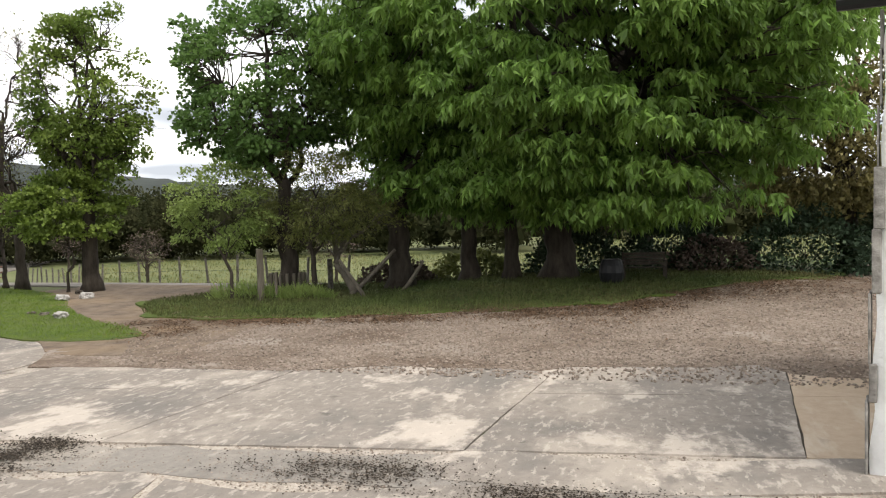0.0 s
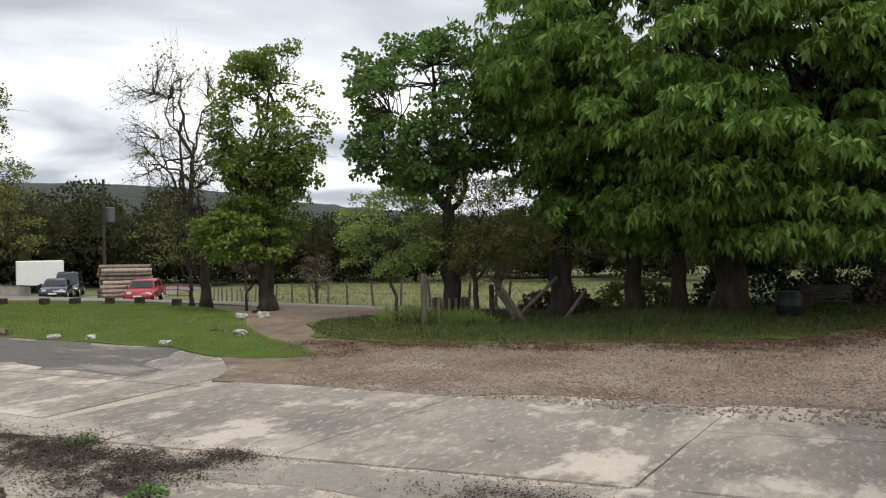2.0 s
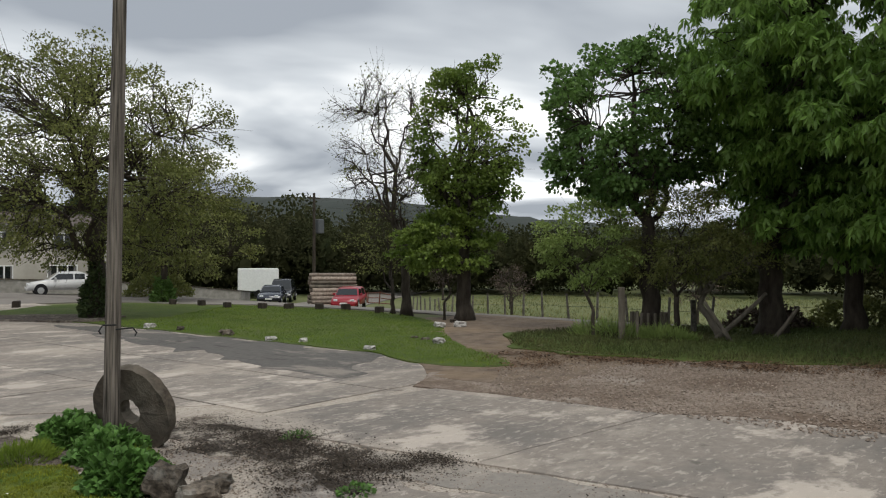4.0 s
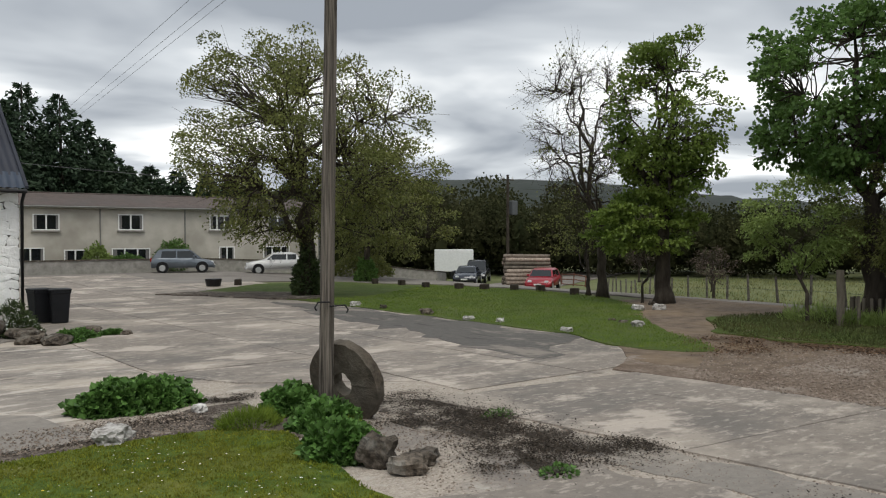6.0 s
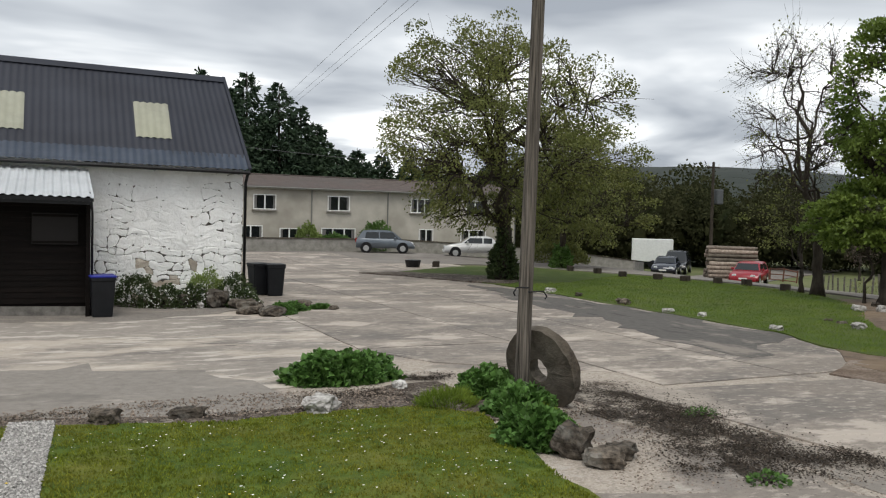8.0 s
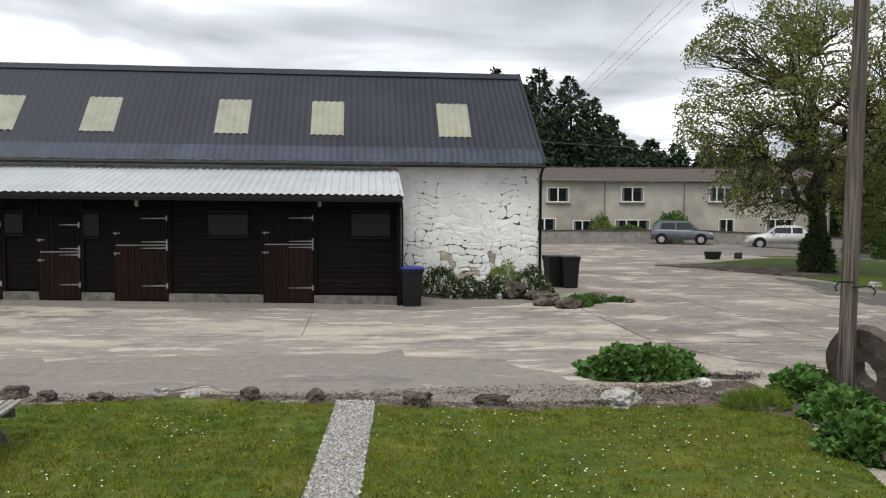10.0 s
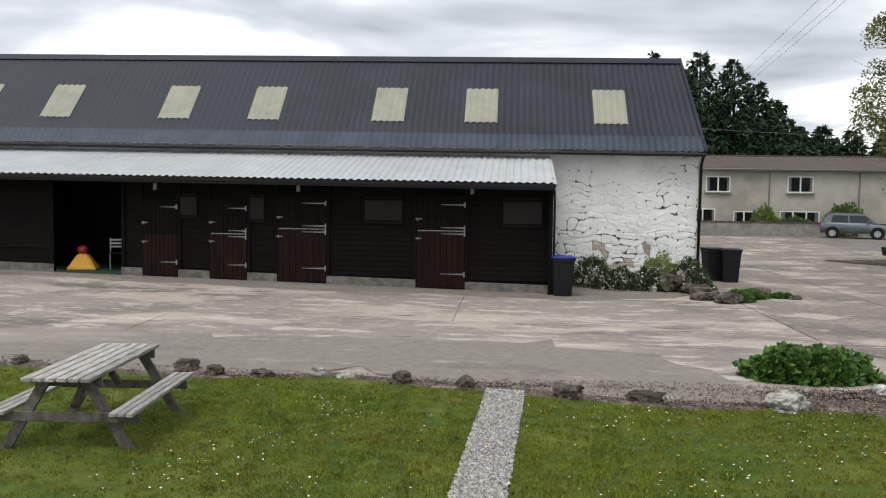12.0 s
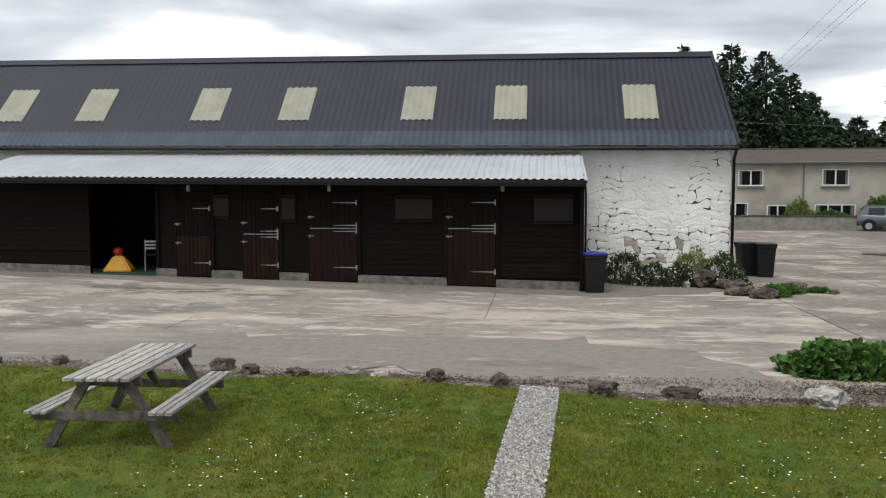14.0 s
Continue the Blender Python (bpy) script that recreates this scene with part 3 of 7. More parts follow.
def build_slabs():
    yard = empty("concrete_yard", pose(0, 0, 0), "worn pinkish concrete yard laid in large slabs", "yard", kind="structure")
    sheet("yard_base", [(-34, 12.4), (1.0, 12.0), (2.6, 13.2), (5.6, 13.4), (9.0, 11.9), (9.1, -12), (15.0, -12), (15.0, 11), (16.9, 16), (16.9, 30), (14.6, 37.5), (21, 41.5), (20, 54.5), (7.5, 54.5), (6.2, 31.5), (5.5, 25.6), (0.9, 25.6), (-34, 22.75)], VERGE, 0.006, "gritty joint bed between slabs", rag=0.002)
    for q in ([(-33, 12.55), (5.5, 12.9), (5.5, 22.65), (-33, 22.65)], [(5.65, 15.9), (6.5, 13.9), (9.0, 12.1), (12.1, 11.0), (16.3, 14.6), (16.4, 29), (12.1, 31), (12.1, 51.8), (8.0, 51.8), (5.65, 28.0)], [lane(0.06, -9.0), lane(4.75, -9.0), lane(4.75, -3.7), lane(5.0, -3.4), lane(4.3, 8.9), lane(0.06, 8.9)]):
        sheet("joint_soil", q, SOIL, 0.014, "dark soil and moss packed between the slabs", "joint", rag=0.002)
    rng = random.Random(5)

    def slab(corner, nx, ny, mat, lift, gap=0.013):
        """corner(f, g): a place on the slab, f and g from 0 to 1."""
        verts = []
        for j in range(ny):
            for i in range(nx):
                x, y = corner(i / (nx - 1), j / (ny - 1))
                cx, cy = corner(0.5, 0.5)
                if i in (0, nx - 1) or j in (0, ny - 1):
                    v = noise.noise_vector((x * 1.7, y * 1.7, 2.0)) * 0.02 + noise.noise_vector((x * 6, y * 6, 2.0)) * 0.014
                    k = gap * (1 + 0.9 * noise.noise((x * 0.8, y * 0.8, 9.0)))
                    dx, dy = cx - x, cy - y
                    d = math.hypot(dx, dy)
                    x, y = x + v.x + dx / d * k, y + v.y + dy / d * k
                verts.append((x, y, hz(x, y) + lift))
        faces = [(j * nx + i, j * nx + i + 1, (j + 1) * nx + i + 1, (j + 1) * nx + i) for j in range(ny - 1) for i in range(nx - 1)]
        rim = [i for i in range(nx)] + [j * nx + nx - 1 for j in range(1, ny)] + [(ny - 1) * nx + i for i in range(nx - 2, -1, -1)] + [j * nx for j in range(ny - 2, 0, -1)]
        low = len(verts)
        verts += [(verts[k][0], verts[k][1], verts[k][2] - 0.03) for k in rim]
        faces += [(rim[k], low + k, low + (k + 1) % len(rim), rim[(k + 1) % len(rim)]) for k in range(len(rim))]
        raw("slab", verts, faces, mat, yard)

    # the front strip, in two lanes, with a buff piece at its end by the white wing
    for u0, u1 in ((0.0, 2.98), (2.98, 6.0)):
        for v0, v1 in ((-9.2, -3.6), (-3.6, 0.0), (0.0, 4.35), (4.35, 8.95)):
            far = 4.8 if v0 < -4 and u0 > 1 else u1
            slab(lambda f, g, u0=u0, u1=far, v0=v0, v1=v1: lane(u0 + (u1 - u0) * f, v0 + (v1 - v0) * g), 13, 13, BUFF if v0 < -4 else CONCRETE, 0.027 + rng.uniform(-0.002, 0.002))
    # broken pieces on the verge side of it
    for u0, u1, v0, v1 in ((-1.15, -0.03, -6.5, 0.1), (-4.2, -1.2, 2.6, 4.5), (-4.4, -1.35, -1.6, 2.55)):
        slab(lambda f, g, u0=u0, u1=u1, v0=v0, v1=v1: lane(u0 + (u1 - u0) * f + 0.18 * math.sin(7 * g), v0 + (v1 - v0) * g + 0.2 * math.sin(5 * f + u0)), 15, 21, CONCRETE, 0.024, 0.03)
    slab(lambda f, g: ((6.4 - 0.8 * g) + f * (2.66 + 0.82 * g), (13.9 - 1.9 * f) * (1 - g) + 15.72 * g), 11, 11, CONCRETE, 0.026)
    rows = []
    for x0, x1 in ((5.6, 9.1), (9.12, 12.15), (12.18, 16.6)):
        for k in range(9):
            if not (x0 < 9 and k < 1):
                rows.append((x0, x1, 10.8 + k * 4.6 + (0.35 if x0 < 9 else 0), 15.4 + k * 4.6 + (0.35 if x0 < 9 else 0)))
    for y0, y1, first in ((12.5, 17.2, -33.0), (17.215, 22.7, -27.0)):
        x = first
        while x < 5.4:
            rows.append((x, min(5.57, x + 12.83), y0, y1))
            x += 12.845
    for x0, x1, y0, y1 in rows:
        cx, cy = (x0 + x1) / 2, (y0 + y1) / 2
        if inside(cx, cy, LAWN_EDGE) or inside(cx, cy, ISLAND) or (cx > 12.2 and cy > 30 and cx > 14.4 and cy < 40):
            continue
        slab(lambda f, g, x0=x0, x1=x1, y0=y0, y1=y1: (x0 + (x1 - x0) * f, y0 + (y1 - y0) * g), 33 if x1 - x0 > 8 else 11, 13, APRON if cx < 5.7 else CONCRETE, 0.026 + rng.uniform(-0.002, 0.002), 0.0 if cx < 5.7 else 0.012)


# ---- the long barn ----
STONEBARE = material("bare_buff_stone", (0.30, 0.25, 0.20), (0.50, 0.46, 0.40), 4.0, 0.95, 0.8, 20, rand=0.2)
BX1, BX0 = 5.3, -34.0          # its ends
SLOPE = 0.0065                 # the roof lines rise along the barn


def rise(x):
    return SLOPE * (BX1 - x)


def roof_z(x, y):
    return 4.03 + rise(x) + 1.02 * (y - 25.13)


def corrugated(x0, x1, y0, z0f, y1, z1f, pitch, depth, wave="sine", thick=0.004):
    """A profiled sheet from its low edge to its high edge."""
    bm = bmesh.new()
    n = max(2, int(round((x1 - x0) / pitch))) * 4
    lo, hi = [], []
    prof = (0, 0.7, 1, 0.7) if wave == "sine" else (0, 1, 1, 0)
    for i in range(n + 1):
        x = x0 + (x1 - x0) * i / n
        h = depth * prof[i % 4]
        lo.append(bm.verts.new((x, y0, z0f(x) + h)))
        hi.append(bm.verts.new((x, y1, z1f(x) + h)))
    for i in range(n):
        bm.faces.new((lo[i], lo[i + 1], hi[i + 1], hi[i]))
    return bm


def draw_in(bm):
    """The roof's free end leans in towards the ridge."""
    for v in bm.verts:
        k = min(1.0, max(0.0, (v.co.x - (BX1 - 2.5)) / 2.6))
        v.co.x -= 0.26 * k * (1 - min(1.0, abs(v.co.y - 28.1) / 3.05))
    return bm


def build_barn():
    barn = empty("barn", pose(0, 0, 0), "long whitewashed stone barn with a dark blue-grey sheet roof", "barn")
    bm = bmesh.new()
    # core walls, behind the facing stones
    box(bm, BX0, BX1 - 0.03, 25.53, 25.95, -0.1, 4.15)
    box(bm, BX1 - 0.5, BX1 - 0.03, 25.95, 30.6, 0, 4.1)
    box(bm, BX0, BX1 - 0.03, 30.6, 31.1, 0, 4.1)
    box(bm, BX0, BX0 + 0.5, 25.95, 30.6, 0, 4.1)
    v = [bm.verts.new(p) for p in ((BX1 - 0.03, 25.53, 4.0), (BX1 - 0.03, 31.1, 4.0), (BX1 - 0.22, 28.1, 6.95), (BX1 - 0.45, 25.53, 4.0), (BX1 - 0.45, 31.1, 4.0), (BX1 - 0.45, 28.1, 6.95))]
    for f in ((0, 1, 2), (3, 5, 4), (0, 2, 5, 3), (1, 4, 5, 2)):
        bm.faces.new([v[k] for k in f])
    part("wall", bm, WHITEWASH, barn, "whitewashed rubble wall")
    # roof sheets: each a corrugated strip, with the blue eaves course below
    part("roof_sheet", draw_in(corrugated(BX0, BX1 + 0.12, 25.42, lambda x: roof_z(x, 25.42), 28.1, lambda x: roof_z(x, 28.1), 0.2, 0.035)), ROOF, barn, smooth=True)
    part("eaves_sheet", corrugated(BX0, BX1 + 0.14, 25.05, lambda x: roof_z(x, 25.05) + 0.012, 25.5, lambda x: roof_z(x, 25.5) + 0.012, 0.2, 0.035), ROOF_EDGE, barn, "weathered blue eaves sheet", smooth=True)
    part("rear_roof", draw_in(corrugated(BX0, BX1 + 0.12, 31.2, lambda x: roof_z(x, 28.1) - 3.1, 28.1, lambda x: roof_z(x, 28.1), 0.2, 0.035)), ROOF, barn, smooth=True)
    for x in np.arange(BX0, BX1, 2.4):
        bm = bmesh.new()
        x1 = min(x + 2.42, BX1 + 0.14)
        for s in (-1, 1):
            a, b = (x, 28.1, roof_z(x, 28.1) + 0.075), (x1, 28.1, roof_z(x1, 28.1) + 0.075)
            c, d = (x1, 28.1 + s * 0.2, roof_z(x1, 28.1) - 0.12), (x, 28.1 + s * 0.2, roof_z(x, 28.1) - 0.12)
            bm.faces.new([bm.verts.new(p) for p in ((a, d, c, b) if s < 0 else (a, b, c, d))])
        part("ridge_cap", draw_in(bm), ROOF, barn)
    bm = bmesh.new()
    box(bm, BX1 + 0.06, BX1 + 0.15, 25.05, 28.1, 0, 0.07)
    for q in bm.verts:
        q.co.z += roof_z(BX1, q.co.y) + 0.02
    part("verge_flashing", draw_in(bm), ROOF, barn)
    bm = bmesh.new()
    tube(bm, [Vector((BX0, 25.02, roof_z(BX0, 25.05) - 0.06)), Vector((BX1 + 0.1, 25.02, roof_z(BX1, 25.05) - 0.06))], [0.055, 0.055], 8)
    part("gutter", bm, BLACK, barn, "black rainwater gutter")
    bm = bmesh.new()
    tube(bm, [Vector((BX1 + 0.06, 25.05, 3.95)), Vector((BX1 + 0.04, 25.35, 3.6)), Vector((BX1 + 0.04, 25.4, 0.1))], [0.045] * 3, 8)
    part("downpipe", bm, BLACK, barn, "black downpipe", smooth=True)
    for x in (2.27, -1.65, -4.52, -8.43, -11.31, -15.2, -18.02, -21.9, -24.7, -28.6):
        part("skylight", corrugated(x, x + 1.0, 25.85, lambda q: roof_z(q, 25.85) + 0.03, 26.97, lambda q: roof_z(q, 26.97) + 0.03, 0.2, 0.035), SKYLIGHT, barn, "yellowed translucent skylight sheet", smooth=True)
    return barn


BARN = build_barn()


def build_facing(barn):
    """Whitewashed rubble facing on the open stretch of the barn's front: uneven stones, thickly painted, with cracked joints."""
    rng = random.Random(11)
    back = bmesh.new()
    box(back, 0.9, BX1 - 0.02, 25.50, 25.535, 0, 4.02)
    part("joint_bed", back, JOINT, barn, "dark crumbling mortar under old whitewash")

    def warp(px, pz):
        v = noise.noise_vector((px * 0.9, 5.0, pz * 0.9)) * 0.2 + noise.noise_vector((px * 3.1, 2.0, pz * 3.1)) * 0.13 + noise.noise_vector((px * 9, 2.0, pz * 9)) * 0.045
        k = min(1.0, (px - 0.9) * 3, (BX1 - 0.02 - px) * 3) if 0.9 < px < BX1 - 0.02 else 0.0
        return px + v.x * k, pz + v.z * min(1.0, max(0.0, (3.98 - pz) * 3))
    z = 0.0
    while z < 3.98:
        h = rng.uniform(0.12, 0.26) if z < 1.75 else rng.uniform(0.16, 0.34)
        h = min(h, 4.0 - z)
        x = 0.9
        while x < BX1 - 0.02:
            w = rng.uniform(0.18, 0.55) if z < 1.75 else rng.uniform(0.25, 0.75)
            if BX1 - 0.02 - x - w < 0.15:
                w = BX1 - 0.02 - x
            # the whitewash has bridged most joints; it has fallen from others, above all low down
            open_ = noise.noise((x * 0.8 + 3.0, 7.0, z * 1.3)) + rng.uniform(-0.45, 0.45) + (0.26 if z < 1.75 else 0.0)
            g = rng.uniform(0.001, 0.009) if open_ > 0.1 else rng.uniform(-0.024, -0.012)
            n = 18
            cx, cz = x + w / 2, z + h / 2
            p = 9 if g > 0 else 14
            ring = []
            for k in range(n):
                th = 2 * math.pi * (k + 0.5) / n
                c, q = math.cos(th), math.sin(th)
                e = 1 / (abs(c) ** p + abs(q) ** p) ** (1 / p)
                a = g if g < 0 else g * rng.uniform(-0.6, 2.2)
                ring.append(warp(cx + c * e * (w / 2 - a), cz + q * e * (h / 2 - a)))
            cx, cz = warp(cx, cz)
            d = rng.uniform(0.0, 0.022) if g > 0 else rng.uniform(0.0, 0.012)
            verts = []
            for f, y in ((1.0, 25.505), (1.0, 25.484 - d * 0.5), (0.94, 25.476 - d * 0.9), (0.5, 25.473 - d)):
                verts += [(cx + (px - cx) * f, y + 0.014 * noise.noise((px * 6 * f, pz * 6, f)), cz + (pz - cz) * f) for px, pz in ring]
            faces = [(m * n + k, m * n + (k + 1) % n, (m + 1) * n + (k + 1) % n, (m + 1) * n + k) for m in range(3) for k in range(n)] + [tuple(range(3 * n, 4 * n))]
            bare = z < 1.15 and 2.2 < x < 4.2 and rng.random() < 0.3
            raw("stone", verts, faces, STONEBARE if bare else WHITEWASH, barn)
            x += w
        z += h


# ---- the stable range under the canopy ----
SY = 22.7


def gz(x):
    return hz(x, SY)


def build_stable():
    st = empty("stable_range", pose(0, 0, 0), "dark-stained timber stable range against the barn, canopy shade in its colour", "stable")
    OX0, OX1 = -12.95, -10.98
    x1_, x0_ = 0.9, -33.0
    # horizontal boards on the front, each its own board, left open at the doorway
    k, z = 0, 0.0
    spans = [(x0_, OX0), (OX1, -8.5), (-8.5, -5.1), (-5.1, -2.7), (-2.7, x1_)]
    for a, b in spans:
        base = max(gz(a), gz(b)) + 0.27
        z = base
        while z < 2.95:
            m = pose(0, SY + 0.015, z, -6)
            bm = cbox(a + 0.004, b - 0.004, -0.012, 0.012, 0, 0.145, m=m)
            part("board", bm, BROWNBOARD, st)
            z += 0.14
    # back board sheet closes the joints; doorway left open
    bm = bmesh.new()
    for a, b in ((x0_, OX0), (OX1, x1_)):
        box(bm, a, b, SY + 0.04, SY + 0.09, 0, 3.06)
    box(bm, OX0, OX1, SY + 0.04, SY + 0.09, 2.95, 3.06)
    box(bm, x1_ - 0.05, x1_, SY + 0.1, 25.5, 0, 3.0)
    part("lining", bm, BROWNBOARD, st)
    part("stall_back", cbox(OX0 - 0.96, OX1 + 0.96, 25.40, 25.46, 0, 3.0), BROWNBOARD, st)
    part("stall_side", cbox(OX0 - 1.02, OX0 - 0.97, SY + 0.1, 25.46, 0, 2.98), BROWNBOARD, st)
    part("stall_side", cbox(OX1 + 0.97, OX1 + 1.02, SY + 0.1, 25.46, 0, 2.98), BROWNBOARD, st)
    # end boards
    z = 0.05
    while z < 3.1:
        part("board", cbox(x1_ + 0.002, x1_ + 0.022, SY - 0.3, 25.45 if z > 0 else 25.4, z, z + 0.142), BROWNBOARD, st)
        z += 0.146
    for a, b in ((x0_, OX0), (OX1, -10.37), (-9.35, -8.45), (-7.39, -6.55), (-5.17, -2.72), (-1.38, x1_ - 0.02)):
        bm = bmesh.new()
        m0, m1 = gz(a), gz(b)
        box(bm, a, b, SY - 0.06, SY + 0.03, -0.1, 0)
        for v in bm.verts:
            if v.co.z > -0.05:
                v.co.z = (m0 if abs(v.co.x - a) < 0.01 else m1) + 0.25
        part("plinth", bm, STABLEPLINTH, st, "dark grey concrete plinth")
    for x in (OX0 - 0.05, OX1 + 0.05):
        part("door_post", cbox(x - 0.05, x + 0.05, SY - 0.05, SY + 0.06, gz(x), 3.0, bevel=0.006), BROWNBOARD, st)
    bm = bmesh.new()
    box(bm, OX0, OX1, SY - 0.1, 25.4, gz(OX0) - 0.05, gz(OX0) + 0.045)
    part("stall_floor", bm, plain("green_rubber_floor", (0.02, 0.055, 0.035), 0.8), st, "dark green floor covering")
    # shuttered windows
    for a, b, z0, z1 in ((-4.13, -3.11, 1.84, 2.55), (-0.38, 0.66, 1.80, 2.57), (-9.33, -8.82, 1.90, 2.57), (-7.40, -6.92, 1.82, 2.57)):
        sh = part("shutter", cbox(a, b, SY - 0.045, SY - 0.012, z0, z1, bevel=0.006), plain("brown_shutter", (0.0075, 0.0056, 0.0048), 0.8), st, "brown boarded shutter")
        for zz in (z0 + 0.03, z1 - 0.09):
            part("batten", cbox(a + 0.02, b - 0.02, SY - 0.06, SY - 0.046, zz, zz + 0.06), BROWNBOARD, sh)
    # stable doors in two leaves with long strap hinges
    dim = material("dull_galvanised_strap", (0.20, 0.205, 0.21), (0.36, 0.36, 0.36), 20.0, 0.5, 0.1, 60, metal=0.5)
    for a, b, split in ((-2.72, -1.38, 1.67), (-6.55, -5.17, 1.66), (-8.45, -7.39, 1.49), (-10.37, -9.35, 1.45)):
        g0 = gz((a + b) / 2)
        low, top = g0 + 0.06, split + 0.95
        for nm, za, zb in (("lower_door", low, split - 0.012), ("upper_door", split + 0.012, top)):
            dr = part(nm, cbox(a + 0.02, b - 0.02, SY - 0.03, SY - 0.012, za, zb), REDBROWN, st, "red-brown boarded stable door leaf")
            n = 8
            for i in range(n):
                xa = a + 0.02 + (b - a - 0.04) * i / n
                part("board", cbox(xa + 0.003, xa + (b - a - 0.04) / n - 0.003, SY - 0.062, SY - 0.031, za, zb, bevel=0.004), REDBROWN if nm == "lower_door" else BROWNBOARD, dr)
            for zz in (((za + 0.38,) if a < -10 else (za + 0.38, zb - 0.07)) if nm == "lower_door" else ((zb - 0.2,) if a < -10 else (za + 0.07, zb - 0.25))):
                bm = bmesh.new()
                L = (b - a) * 0.5
                box(bm, b - L, b - 0.01, SY - 0.074, SY - 0.064, zz - 0.018, zz + 0.018)
                for v in bm.verts:
                    if v.co.x < b - L + 0.01:
                        v.co.z = zz + (v.co.z - zz) * 0.35
                box(bm, b - 0.05, b - 0.01, SY - 0.08, SY - 0.06, zz - 0.07, zz + 0.07)
                part("strap_hinge", bm, dim, dr, "galvanised strap hinge")
            bm = bmesh.new()
            zz = zb - 0.2 if nm == "lower_door" else za + 0.3
            box(bm, a - 0.02, a + 0.16, SY - 0.078, SY - 0.064, zz - 0.012, zz + 0.012)
            box(bm, a + 0.03, a + 0.06, SY - 0.082, SY - 0.06, zz - 0.05, zz + 0.03)
            part("bolt", bm, dim, dr, "galvanised door bolt")
        if a > -10:
            part("top_strip", cbox(a + 0.05, b - 0.03, SY - 0.075, SY - 0.02, split - 0.014, split + 0.010), dim, st, "metal chew strip on the door top")
        for x in (a - 0.035, b + 0.035):
            part("door_post", cbox(x - 0.045, x + 0.045, SY - 0.05, SY + 0.03, g0, 2.9), BROWNBOARD, st)
    # the canopy roof and its timbers
    zf, zt = (lambda x: 2.96 + 0.0072 * (0.9 - x)), (lambda x: 3.80 + 0.006 * (0.9 - x))
    x = -16.65
    k = 0
    while x < 0.85:
        x2 = min(x + 1.0, 0.98)
        part("canopy_sheet", corrugated(x, x2 + 0.01, 21.98, lambda q: zf(q) + 0.002 * (k % 2), 25.47, lambda q: zt(q) + 0.002 * (k % 2), 0.2, 0.03, "box"), CANOPY, st, "pale grey box-profile roof sheet")
        x, k = x2, k + 1
    bm = bmesh.new()
    box(bm, -16.6, 0.95, 21.99, 22.04, -0.17, -0.01)
    for v in bm.verts:
        v.co.z += zf(v.co.x)
    part("fascia", bm, BLACK, st)
    bm = bmesh.new()
    box(bm, -16.65, 0.98, 21.95, 22.0, -0.075, 0.0)
    for v in bm.verts:
        v.co.z += zf(v.co.x) - 0.02
    part("gutter", bm, BLACK, st, "black canopy gutter")
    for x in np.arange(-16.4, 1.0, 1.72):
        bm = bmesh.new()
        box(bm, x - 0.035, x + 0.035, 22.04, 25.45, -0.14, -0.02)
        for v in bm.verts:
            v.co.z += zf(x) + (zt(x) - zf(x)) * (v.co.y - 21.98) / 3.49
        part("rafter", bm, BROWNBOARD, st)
    part("corner_post", cbox(0.83, 0.93, 22.35, 22.45, 0, 2.9, bevel=0.006), BROWNBOARD, st)
    bm = bmesh.new()
    tube(bm, [Vector((0.93, 22.0, 2.85)), Vector((0.96, 22.2, 2.6)), Vector((0.97, 22.38, 2.45)), Vector((0.97, 22.38, 0.1))], [0.03] * 4, 8)
    part("downpipe", bm, BLACK, st, smooth=True)
    for x in (-9.74, -5.81, -1.19):
        bm = bmesh.new()
        box(bm, x - 0.05, x + 0.05, 22.045, 22.12, 2.66, 2.86, bevel=0.02)
        part("bulkhead_lamp", bm, plain("grey_lamp_glass", (0.09, 0.09, 0.088), 0.4), st, "small grey bulkhead lamp")
    return st


build_stable()


# ---- the terrace of houses ----
HY = 57.5


def window(house, a, b, z0, z1, y, panes=2):
    w = part("window", cbox(a, b, y - 0.02, y + 0.05, z0, z1), PANE, house, "white-framed window")
    bm = bmesh.new()
    for q in ((a, b, z1 - 0.07, z1), (a, b, z0, z0 + 0.07), (a, a + 0.07, z0 + 0.07, z1 - 0.07), (b - 0.07, b, z0 + 0.07, z1 - 0.07)):
        box(bm, q[0], q[1], y - 0.07, y - 0.022, q[2], q[3])
    part("window_frame", bm, WHITEPAINT, w, "white window frame")
    for i in range(1, panes):
        x = a + (b - a) * i / panes
        part("mullion", cbox(x - 0.045, x + 0.045, y - 0.075, y - 0.022, z0 + 0.07, z1 - 0.07), WHITEPAINT, w)
    for ca, cb in ((a + 0.07, a + 0.07 + 0.11 * (b - a)), (b - 0.07 - 0.09 * (b - a), b - 0.07)):
        part("curtain", cbox(ca, cb, y - 0.028, y - 0.021, z0 + 0.09, z1 - 0.09), CURTAIN, w, "grey net curtain")
    part("window_sill", cbox(a - 0.08, b + 0.08, y - 0.16, y - 0.021, z0 - 0.09, z0 - 0.004), PLINTH, w)


